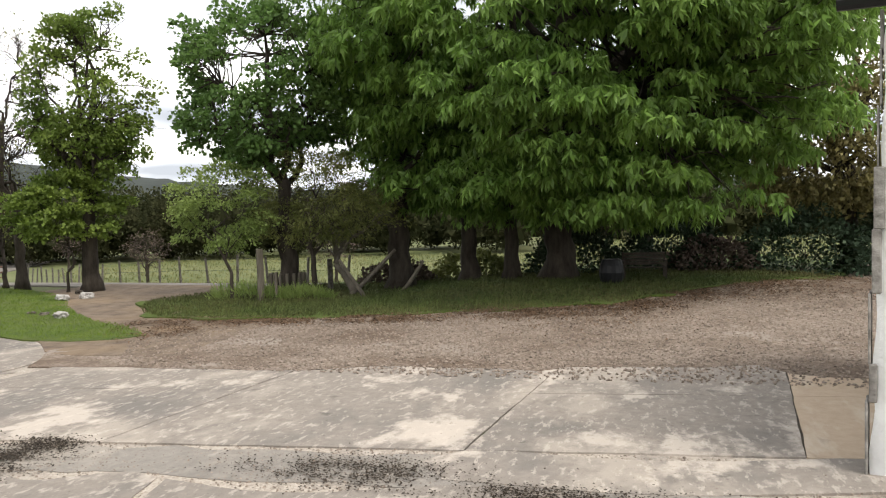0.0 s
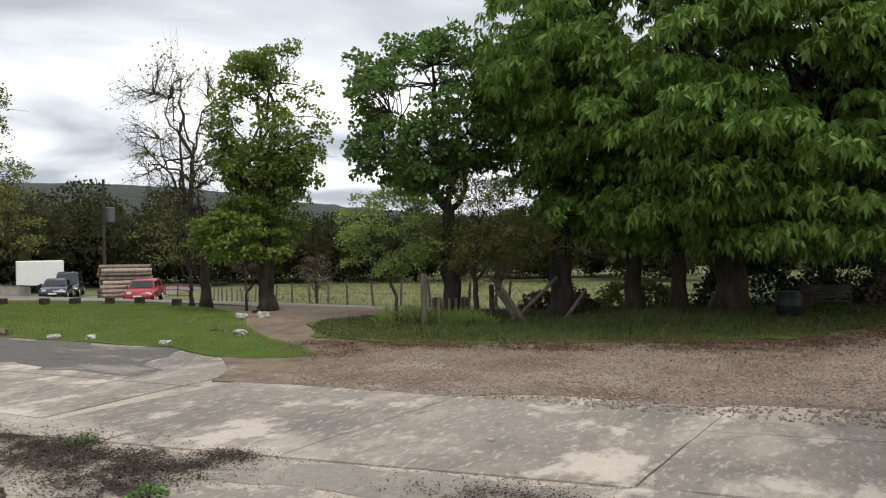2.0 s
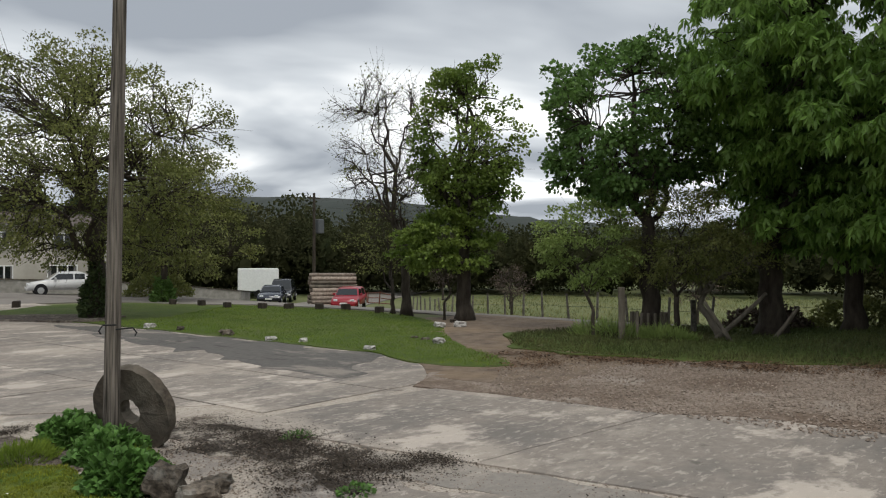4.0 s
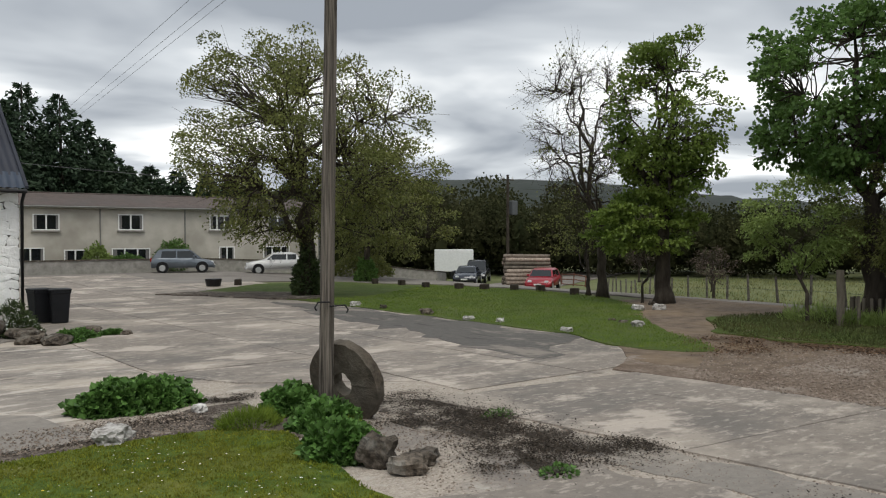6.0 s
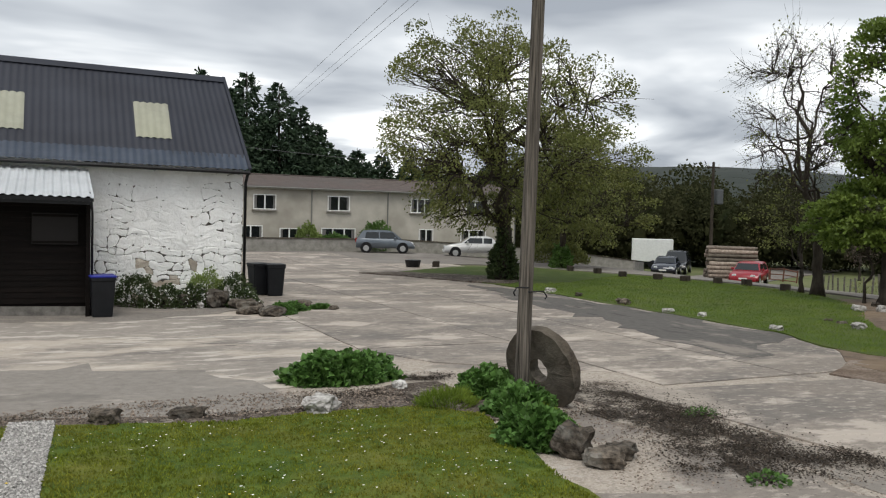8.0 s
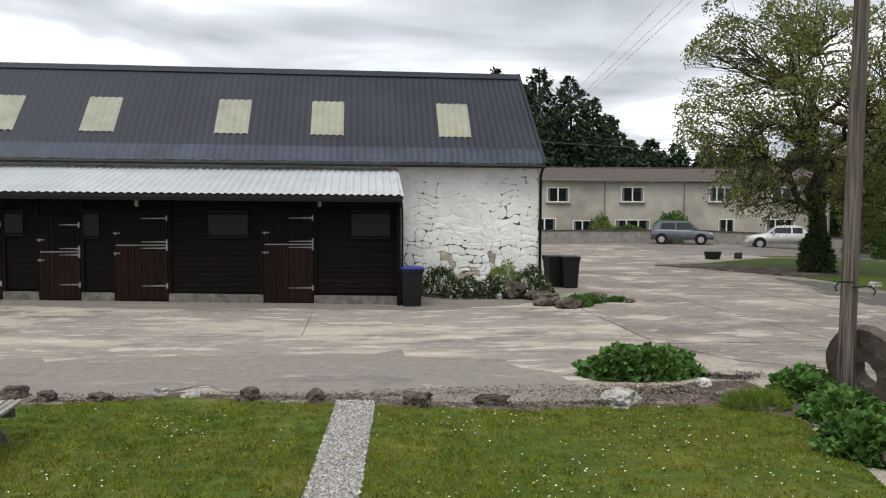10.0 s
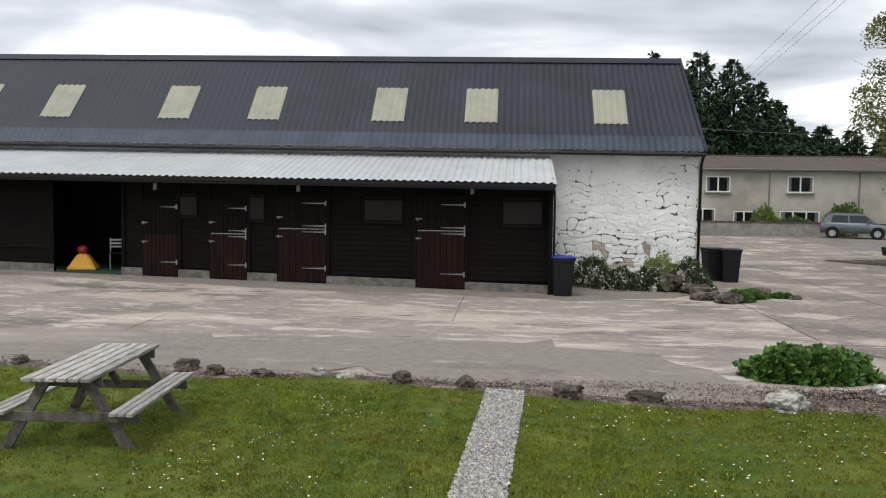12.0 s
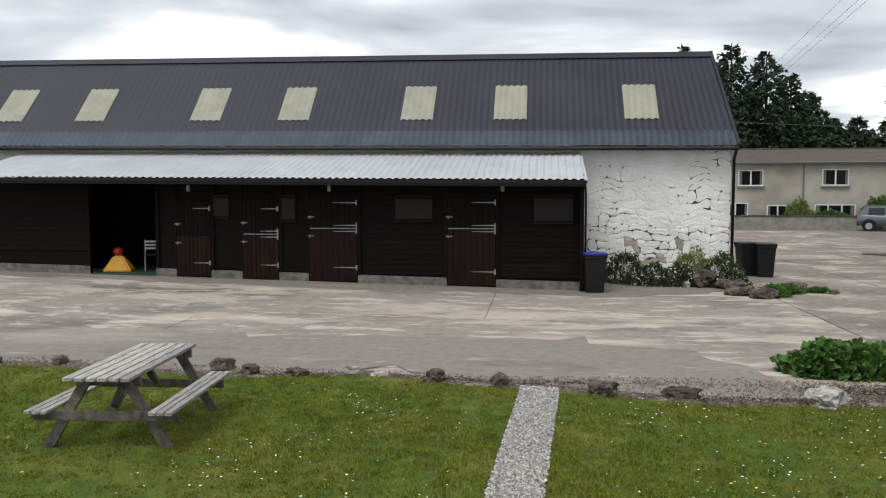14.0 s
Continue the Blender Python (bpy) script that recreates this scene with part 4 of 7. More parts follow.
def build_houses():
    for k, (xa, xb) in enumerate(((6.0, 16.83), (16.83, 22.6), (22.6, 33.4))):
        hs = empty("terraced_house", pose(0, 0, 0), "two-storey beige harled terraced house with a low brown tiled roof", "house", "terrace of houses")
        part("wall", cbox(xa, xb, HY, HY + 7.0, -0.3, 4.7), HARL, hs)
        bm = bmesh.new()
        for s in (0, 1):
            y0, y1, z0, z1 = (HY - 0.35, HY + 3.5, 4.66, 5.62) if s == 0 else (HY + 7.35, HY + 3.5, 4.66, 5.62)
            v = [bm.verts.new(p) for p in ((xa, y0, z0), (xb, y0, z0), (xb, y1, z1), (xa, y1, z1), (xa, y0, z0 - 0.12), (xb, y0, z0 - 0.12))]
            bm.faces.new(v[:4])
            bm.faces.new((v[4], v[5], v[1], v[0]))
        part("roof", bm, TILE, hs, "low-pitched brown tiled roof")
        part("ridge", cbox(xa, xb, HY + 3.4, HY + 3.6, 5.58, 5.68, bevel=0.03), TILE, hs)
        bm = bmesh.new()
        tube(bm, [Vector((xa, HY - 0.38, 4.58)), Vector((xb, HY - 0.38, 4.58))], [0.06, 0.06], 6)
        part("gutter", bm, plain("grey_gutter", (0.18, 0.18, 0.17), 0.5) if k == 0 else bpy.data.materials["grey_gutter"], hs)
        part("fascia", cbox(xa, xb, HY - 0.3, HY - 0.26, 4.5, 4.64), WHITEPAINT, hs)
        bm = bmesh.new()
        tube(bm, [Vector((xb - 0.03, HY - 0.06, 4.55)), Vector((xb - 0.03, HY - 0.06, 0.3))], [0.045, 0.045], 6)
        part("downpipe", bm, bpy.data.materials["grey_gutter"], hs)
        if k == 0:
            for q in ((12.67, 14.27, 3.05, 4.10, 2), (11.7, 13.35, 0.95, 1.95, 2), (14.53, 15.91, 0.6, 1.80, 2), (7.6, 9.2, 3.05, 4.1, 2)):
                window(hs, q[0], q[1], q[2], q[3], HY, q[4])
        elif k == 1:
            for q in ((17.96, 19.63, 3.07, 4.15, 2), (17.53, 20.10, 0.94, 1.85, 3)):
                window(hs, q[0], q[1], q[2], q[3], HY, q[4])
        else:
            for q in ((24.38, 26.08, 3.09, 4.16, 3), (25.1, 26.3, 0.3, 1.9, 2), (29.0, 30.6, 3.08, 4.15, 2), (28.6, 30.8, 0.9, 1.9, 3)):
                window(hs, q[0], q[1], q[2], q[3], HY, q[4])


build_houses()


# ---- trees ----
def leaf_mesh(name, pos, dirs, size, width, mat, parent, fold=0.0, rng=None, label=""):
    """Many small leaves, each a narrow rhombus folded along its midrib, as one mesh."""
    n = len(pos)
    up = rng.normal(size=(n, 3))
    side = np.cross(dirs, up)
    side /= np.linalg.norm(side, axis=1, keepdims=True) + 1e-9
    nrm = np.cross(side, dirs)
    L = size[:, None]
    W = (size * width)[:, None]
    v = np.stack([pos, pos + dirs * L * 0.45 + side * W * 0.5 - nrm * L * fold, pos + dirs * L, pos + dirs * L * 0.45 - side * W * 0.5 - nrm * L * fold], 1).reshape(-1, 3)
    me = bpy.data.meshes.new(name)
    me.vertices.add(4 * n)
    me.vertices.foreach_set("co", v.astype(np.float32).ravel())
    me.loops.add(4 * n)
    me.loops.foreach_set("vertex_index", np.arange(4 * n, dtype=np.int32))
    me.polygons.add(n)
    me.polygons.foreach_set("loop_start", np.arange(0, 4 * n, 4, dtype=np.int32))
    me.polygons.foreach_set("loop_total", np.full(n, 4, dtype=np.int32))
    me.update(calc_edges=True)
    me.validate()
    me.materials.append(mat)
    ob = new(name, me)
    ob.parent = parent
    if label:
        tagged(ob, label)
    return ob


def unit(a):
    return a / (np.linalg.norm(a, axis=-1, keepdims=True) + 1e-9)


def limb(bm, a, b, r0, r1, rng, sag=0.0, n=5, sides=6):
    a, b = Vector(a), Vector(b)
    d = (b - a).length
    pts = []
    for i in range(n + 1):
        f = i / n
        p = a.lerp(b, f)
        if 0 < i < n:
            p += Vector(rng.normal(size=3) * d * 0.045)
        p.z += d * 0.12 * math.sin(math.pi * f) * (1 - sag)
        pts.append(p)
    tube(bm, pts, [r0 + (r1 - r0) * i / n for i in range(n + 1)], sides, cap=False)
    return pts


def grow(name, x, y, label, leafmat, seed, trunk_r=0.3, fork=2.5, lean=(0, 0), centre=(0, 0, 6), radius=(4, 4, 4), clumps=60, clump_r=1.0, leaves=120,
         leaf=0.16, width=0.6, droop=0.3, limbs=7, twigs=3, bark=None, palmate=0, shell=0.6, cat="tree", floor=None, group="", flat=0.7, gap=0.25):
    """A tree: tapered trunk, limbs and branches out to clumps of leaves within an uneven crown."""
    rng = np.random.default_rng(seed)
    z0 = hz(x, y) - 0.05
    tr = empty(name, pose(x, y, z0), label, cat, group)
    bark = bark or BARK
    c, R = np.array(centre, float), np.array(radius, float)
    # clump centres: within the crown, more of them near its surface, some left out to make gaps
    pts = []
    while len(pts) < clumps:
        d = unit(rng.normal(size=3))
        bulge = 1 + 0.28 * noise.noise((d[0] * 2.1 + seed, d[1] * 2.1, d[2] * 2.1)) + 0.16 * noise.noise((d[0] * 5 + seed, d[1] * 5, d[2] * 5))
        r = rng.uniform(shell, 1.0) ** 0.6 * bulge
        p = c + d * R * r
        if floor is not None and p[2] < floor + 0.4 * rng.random():
            continue
        if noise.noise((p[0] * 0.45 + seed, p[1] * 0.45, p[2] * 0.45)) < -0.5 + gap:
            if rng.random() < 0.8:
                continue
        pts.append(p)
    pts = np.array(pts)
    bm = bmesh.new()
    top = Vector((lean[0], lean[1], fork))
    n = 7
    tp = [Vector((lean[0] * (i / n) ** 1.4, lean[1] * (i / n) ** 1.4, fork * i / n)) + Vector((*(rng.normal(size=2) * trunk_r * 0.12), 0)) * (i > 0) for i in range(n + 1)]
    tube(bm, tp, [trunk_r * (1.0 + 0.55 * max(0, 1 - i / 1.6)) * (1 - 0.22 * i / n) for i in range(n + 1)], 12, lump=0.06)
    part("trunk", bm, bark, tr, smooth=True)
    # main limbs: targets spread among the clumps
    order = rng.permutation(len(pts))[:limbs]
    bm = bmesh.new()
    ends = []
    leader = limb(bm, tp[-1], c + np.array([0, 0, R[2] * 0.55]), trunk_r * 0.72, trunk_r * 0.12, rng, 1.0, 8, 8)
    for k in order:
        f = rng.integers(0, 5)
        a = leader[f]
        b = np.array(a) * 0.25 + pts[k] * 0.75
        one = bmesh.new()
        ends += limb(one, a, b, trunk_r * (0.46 - 0.05 * f), trunk_r * 0.10, rng, 0.4, 6, 7)[2:]
        part("limb", one, bark, tr, smooth=True)
    ends += leader[2:]
    part("leader", bm, bark, tr, smooth=True)
    if twigs:
        bm = bmesh.new()
        E_ = np.array([list(e) for e in ends])
        for p in pts:
            j = np.argmin(((E_ - p) ** 2).sum(1) + 0.8 * np.maximum(0, E_[:, 2] - p[2]) ** 2)
            q = limb(bm, E_[j], p, trunk_r * 0.11, trunk_r * 0.025, rng, 0.6, 4, 4)
            for _ in range(twigs):
                e = p + rng.normal(size=3) * clump_r * 0.65
                limb(bm, q[rng.integers(2, 4)], e, trunk_r * 0.04, trunk_r * 0.012, rng, 0.8, 2, 3)
        part("twig_mass", bm, bark, tr)["kind"] = "stuff"
    # leaves
    if leaves:
        P, D, S = [], [], []
        per = rng.poisson(leaves, len(pts))
        for p, m in zip(pts, per):
            d = unit(rng.normal(size=(m, 3)))
            d[:, 2] = np.where(d[:, 2] < -0.35, -d[:, 2], d[:, 2])
            rr = clump_r * rng.uniform(0.7, 1.25)
            q = p + d * rr * rng.uniform(0.35, 1.0, (m, 1)) ** 0.5 * np.array([1, 1, flat])
            outw = unit(q - c)
            dd = unit(outw * 0.6 + rng.normal(size=(m, 3)) * 0.55 + np.array([0, 0, -droop]))
            P.append(q), D.append(dd), S.append(leaf * rng.uniform(0.65, 1.25, m))
        P, D, S = np.concatenate(P), np.concatenate(D), np.concatenate(S)
        if palmate:
            # each leaf is a hand of leaflets that hang from one stalk
            k = palmate
            a = unit(np.cross(D, rng.normal(size=D.shape)))
            b = np.cross(D, a)
            PP, DD, SS = [], [], []
            for i in range(k):
                th = math.pi * (i / (k - 1) - 0.5) * 1.35
                dd = unit(D * math.cos(th) * 0.9 + a * math.sin(th) * 1.0 + np.array([0, 0, -droop]) + 0.15 * b * rng.normal(size=(len(P), 1)))
                PP.append(P), DD.append(dd), SS.append(S * (1 - 0.3 * abs(i - (k - 1) / 2) / (k / 2)))
            P, D, S = np.concatenate(PP), np.concatenate(DD), np.concatenate(SS)
        leaf_mesh("crown", P, D, S, width, leafmat, tr, 0.08, rng)
    return tr


grow("horse_chestnut_tree", 29.2, 2.9, "broad horse chestnut tree in full fresh green leaf", LEAF_CHESTNUT, 1, 0.55, 2.6, centre=(-0.8, -1.0, 8.4), radius=(8.1, 8.3, 7.8), clumps=860, clump_r=1.05,
     leaves=58, leaf=0.38, width=0.27, droop=1.0, limbs=16, twigs=1, palmate=5, shell=0.55, floor=1.9, gap=0.04, flat=0.5)
grow("sycamore_tree", 25.3, 11.3, "tall dark green sycamore tree in dense leaf", LEAF_DARK, 2, 0.32, 3.0, centre=(0.5, 0.8, 7.0), radius=(2.6, 2.75, 3.1), clumps=230, clump_r=0.5, leaves=85, leaf=0.16, width=0.8, limbs=12, floor=4.0, gap=0.32, flat=0.75)
grow("maple_tree", 26.7, 19.8, "upright maple tree with yellow-green spring leaves", LEAF_YELLOW, 3, 0.32, 2.6, centre=(0.0, -0.1, 7.0), radius=(2.0, 2.2, 3.4), clumps=200, clump_r=0.5, leaves=85, leaf=0.14, width=0.8, limbs=14, floor=3.9, gap=0.42, flat=0.75, shell=0.45)
grow("elder_tree", 26.2, 20.4, "low yellow-green leafy growth round the maple", LEAF_YELLOW, 43, 0.06, 0.8, centre=(0, 0.1, 3.1), radius=(1.7, 2.2, 1.25), clumps=95, clump_r=0.55, leaves=105, leaf=0.15, width=0.8, limbs=6, floor=1.9, gap=0.15, flat=0.5, shell=0.35)
grow("bare_tree", 27.7, 23.7, "half-bare tree with brown twigs and few leaves", LEAF_OLIVE, 4, 0.21, 2.8, centre=(-0.4, 0.8, 7.2), radius=(2.2, 3.1, 3.5), clumps=210, clump_r=0.6, leaves=6, leaf=0.11, width=0.7, limbs=16, twigs=9, bark=BARK, floor=3.4, shell=0.35, gap=0.1)
grow("hawthorn_tree", 28.5, 25.2, "low brown twiggy tree with thin olive leaves", LEAF_OLIVE, 44, 0.10, 1.0, centre=(0.3, 0.6, 3.0), radius=(1.8, 2.4, 1.6), clumps=70, clump_r=0.5, leaves=22, leaf=0.11, width=0.7, limbs=7, twigs=6, floor=1.3, gap=0.1, shell=0.3)
grow("spreading_tree", 18.3, 32.4, "wide spreading tree with thin olive-yellow young leaves", LEAF_OLIVE, 5, 0.42, 2.4, centre=(-0.3, 0, 6.3), radius=(5.2, 5.2, 4.9), clumps=360, clump_r=0.75, leaves=135, leaf=0.115, width=0.75, limbs=14, twigs=3, floor=1.9, shell=0.45, gap=0.26, flat=0.95)
grow("young_ash_tree", 27.4, 41.5, "thin-leaved young tree grey with twigs", LEAF_OLIVE, 6, 0.22, 2.0, centre=(1.0, 0, 4.6), radius=(4.4, 4.2, 4.2), clumps=260, clump_r=0.8, leaves=75, leaf=0.15, width=0.75, limbs=12, twigs=4, floor=0.9, shell=0.4, gap=0.12)
grow("small_tree", 23.6, 12.4, "small multi-stemmed tree with pale green leaves", LEAF_PALE, 7, 0.07, 1.0, centre=(0.2, 0.5, 2.9), radius=(1.1, 1.5, 1.4), clumps=64, clump_r=0.45, leaves=120, leaf=0.11, width=0.5, limbs=8, floor=1.4, gap=0.2)
grow("willow_tree", 24.9, 10.2, "loose pale olive willow tree", LEAF_OLIVE, 8, 0.10, 1.4, centre=(0.2, 0.0, 3.2), radius=(1.4, 2.1, 1.5), clumps=105, clump_r=0.5, leaves=110, leaf=0.11, width=0.35, limbs=9, floor=1.5, gap=0.12)
grow("forked_tree", 25.7, 9.1, "low leaning forked tree with sparse olive leaves", LEAF_OLIVE, 9, 0.13, 1.1, lean=(0, 0.7), centre=(0.1, 0.4, 2.6), radius=(1.4, 2.2, 1.0), clumps=70, clump_r=0.45, leaves=70, leaf=0.11, width=0.4, limbs=7, floor=1.5, gap=0.1, bark=PALEBARK)
for i, (x, y, r) in enumerate(((27.3, 8.1, 0.40), (28.8, 6.0, 0.30), (28.8, 4.5, 0.26))):
    grow("lime_tree", x, y, "dark trunked tree standing behind the chestnut", LEAF_DARK, 20 + i, r, 3.4, centre=(2.2, -0.4, 6.0), radius=(2.4, 2.2, 2.9), clumps=70, clump_r=1.0, leaves=90, leaf=0.2, width=0.8, limbs=6, twigs=1, floor=3.2, group="row of trees on the bank")
grow("beech_tree", 35.2, -7.6, "tall tree with tawny young leaves", LEAF_TAWNY, 30, 0.35, 3.0, centre=(0, 0, 7.6), radius=(3.6, 4.6, 6.2), clumps=330, clump_r=1.0, leaves=150, leaf=0.18, width=0.7, limbs=9, twigs=2, floor=2.0, gap=0.12)
grow("ash_tree", 38.0, 0.0, "tall tree in dark leaf behind the chestnut", LEAF_DARK, 31, 0.35, 3.0, centre=(0, 0, 8.0), radius=(4.0, 6.0, 6.0), clumps=150, clump_r=1.1, leaves=90, leaf=0.2, width=0.7, limbs=9, twigs=1, floor=2.0, gap=0.15)


def bush(name, x, y, rx, ry, h, mat, label, seed, n=1800, leaf=0.10, width=0.9, cat="bush", droop=0.0, z=None):
    rng = np.random.default_rng(seed)
    b = empty(name, pose(x, y, hz(x, y) if z is None else z), label, cat)
    d = unit(rng.normal(size=(n, 3)))
    d[:, 2] = np.abs(d[:, 2])
    bul = np.array([1 + 0.3 * noise.noise((q[0] * 2.2 + seed, q[1] * 2.2, q[2] * 2.2)) + 0.15 * noise.noise((q[0] * 6 + seed, q[1] * 6, q[2] * 6)) for q in d])
    P = d * np.array([rx, ry, h]) * (bul * rng.uniform(0.62, 1.0, n) ** 0.5)[:, None]
    D = unit(d * np.array([0.8, 0.8, 0.5]) + rng.normal(size=(n, 3)) * 0.45 + np.array([0, 0, -droop]))
    leaf_mesh("foliage", P, D, leaf * rng.uniform(0.6, 1.25, n), width, mat, b, 0.1, rng)
    bm = bmesh.new()
    for _ in range(14):
        e = P[rng.integers(0, n)] * 0.8
        limb(bm, (rng.normal() * rx * 0.1, rng.normal() * ry * 0.1, 0), e, 0.014, 0.004, rng, 0.6, 3, 4)
    part("stem_mass", bm, BARK, b)["kind"] = "stuff"
    return b


def conifer(x, y, h, r, seed):
    rng = np.random.default_rng(seed)
    t = empty("spruce_tree", pose(x, y, 0.2), "dark green spruce tree behind the houses", "tree", "spruces behind the houses")
    bm = bmesh.new()
    tube(bm, [Vector((0, 0, 0)), Vector((0.1, 0, h * 0.5)), Vector((0, 0, h))], [0.28, 0.18, 0.03], 7)
    part("trunk", bm, BARK, t)
    P, D = [], []
    z = h * 0.08
    while z < h:
        f = 1 - z / h
        R = 1.12 * r * (f ** 0.66) + 0.05
        for _ in range(int(5 + 9 * f)):
            a, ln = rng.uniform(0, 2 * math.pi), R * rng.uniform(0.6, 1.12)
            m = int(14 + 60 * f)
            s = rng.uniform(0.1, 1, m)[:, None] ** 0.7
            ax = np.array([math.cos(a), math.sin(a), 0.0])
            q = ax * ln * s + np.array([0, 0, 1]) * (z + (-0.35 * ln * s + 0.34 * ln * s ** 2.4)) + rng.normal(size=(m, 3)) * (0.05 + 0.075 * ln * (1 - 0.5 * s)) * np.array([1, 1, 0.6])
            P.append(q), D.append(unit(ax * 0.8 + rng.normal(size=(m, 3)) * 0.5 + np.array([0, 0, -0.25])))
        z += h * 0.022
    # close growth within
    m = int(260 * h)
    zz = h * (0.06 + 0.9 * (1 - np.sqrt(rng.uniform(0, 1, m))))
    a, rad = rng.uniform(0, 2 * math.pi, m), (1.12 * r * (1 - zz / h) ** 0.66 * 0.86) * np.sqrt(rng.uniform(0.1, 1, m))
    P.append(np.stack([np.cos(a) * rad, np.sin(a) * rad, zz], 1)), D.append(unit(np.stack([np.cos(a), np.sin(a), rng.normal(size=m) * 0.5 - 0.3], 1)))
    P, D = np.concatenate(P), np.concatenate(D)
    leaf_mesh("needle_mass", P, D, 0.42 * rng.uniform(0.6, 1.2, len(P)), 0.45, LEAF_CONIFER, t, 0.1, rng)


for i, (x, y, h, r) in enumerate(((10.9, 70, 14.2, 4.0), (13.6, 71, 13.0, 4.0), (15.5, 73.6, 14.9, 4.4), (18.2, 73.0, 14.1, 4.4), (20.6, 74.5, 12.4, 4.2), (22.6, 76, 11.0, 4.0), (25.2, 78, 9.0, 3.6), (28.0, 80, 9.2, 3.6),
                                  (31, 81, 9.0, 3.6), (34.5, 82, 8.8, 3.6), (38, 84, 9.0, 3.6), (9.0, 75, 13.2, 4.0), (13.5, 78, 13.9, 4.2), (41.5, 85, 8.8, 3.6), (45, 84, 8.6, 3.4))):
    conifer(x, y, h, r, 50 + i)


def woods():
    """Far woodland: many small crowns on the rising ground past the field, one mass."""
    rng = np.random.default_rng(77)
    w = empty("far_woods", pose(0, 0, 0), "dark mixed woodland past the field", "woodland", kind="stuff")
    for band, (d0, d1, h0, h1, n) in enumerate(((78, 96, 5.6, 8.6, 250), (120, 170, 8, 13, 220), (81, 92, 4.5, 7.5, 50))):
        P, D, S = [], [], []
        for _ in range(n):
            az = radians(rng.uniform(-115, -28) if band < 2 else rng.uniform(-56, -30))
            d, h = rng.uniform(d0, d1), rng.uniform(h0, h1)
            bx, by = -math.sin(az) * d, math.cos(az) * d
            if az < radians(-48):
                h *= 0.68 if band == 1 else 0.85
            r = h * rng.uniform(0.28, 0.45)
            m = 620
            q = unit(rng.normal(size=(m, 3))) * np.array([r, r, h * 0.5]) * rng.uniform(0.6, 1.0, (m, 1)) ** 0.4 + np.array([bx, by, -1.2 + h * 0.52])
            P.append(q), D.append(unit(rng.normal(size=(m, 3)) + np.array([0, 0, 0.4]))), S.append(h * 0.042 * rng.uniform(0.6, 1.3, m))
            m = 70
            q = unit(rng.normal(size=(m, 3))) * np.array([r, r, h * 0.5]) * 0.62 * rng.uniform(0.2, 1.0, (m, 1)) + np.array([bx, by, -1.2 + h * 0.45])
            P.append(q), D.append(unit(rng.normal(size=(m, 3)))), S.append(h * 0.2 * rng.uniform(0.6, 1.3, m))
        leaf_mesh("wood_mass", np.concatenate(P), np.concatenate(D), np.concatenate(S), 0.8, WOODS, w, 0.1, rng)["kind"] = "stuff"


woods()


def hill():
    """The long wooded hill on the skyline."""
    verts, faces = [], []
    n = 160
    for j, (d, f) in enumerate(((420, 0.0), (520, 0.35), (640, 0.72), (760, 0.97), (860, 1.0), (1100, 0.5))):
        for i in range(n + 1):
            az = radians(-125 + 110 * i / n)
            prof = 44 + 17 * math.exp(-((math.degrees(az) + 41) / 11) ** 2) + 6 * noise.noise((i * 0.06, 1, 0)) - 14 * smooth01((-math.degrees(az) - 50) / 20)
            z = prof * f + 2.2 * noise.noise((i * 0.9, j * 3.0, 4)) * (f > 0) + 1.2 * noise.noise((i * 3.1, j, 9)) * (f > 0.9)
            verts.append((-math.sin(az) * d, math.cos(az) * d, z - 4))
    for j in range(5):
        faces += [(j * (n + 1) + i, j * (n + 1) + i + 1, (j + 1) * (n + 1) + i + 1, (j + 1) * (n + 1) + i) for i in range(n)]
    tagged(raw("backdrop", verts, faces, HILL, smooth=True), "long dark forested hill on the skyline", "hill", kind="structure")


hill()


# ---- things in the foreground ----
def rock(name, x, y, rx, ry, h, mat, label, seed, rz=0.0, sink=0.02, group="", z=None):
    bm = bmesh.new()
    bmesh.ops.create_icosphere(bm, subdivisions=3, radius=1)
    for v in bm.verts:
        d = v.co.normalized()
        f = 1 + 0.34 * noise.noise((d.x * 1.3 + seed * 3.3, d.y * 1.3, d.z * 1.3)) + 0.30 * noise.noise((d.x * 3.0 + seed, d.y * 3.0, d.z * 3.0)) + 0.10 * noise.noise((d.x * 8 + seed, d.y * 8, d.z * 8))
        q = Vector((max(-0.82, min(0.82, d.x)), max(-0.82, min(0.82, d.y)), max(-0.78, min(0.72, d.z)))) * 1.15 * f
        v.co = Vector((q.x * rx, q.y * ry, q.z * h * 0.5 + h * 0.5 - sink))
    ob = finish(name, bm, mat)
    ob.matrix_basis = pose(x, y, (hz(x, y) if z is None else z) + 0.01, 0, 0, rz)
    return tagged(ob, label, "rock", group)


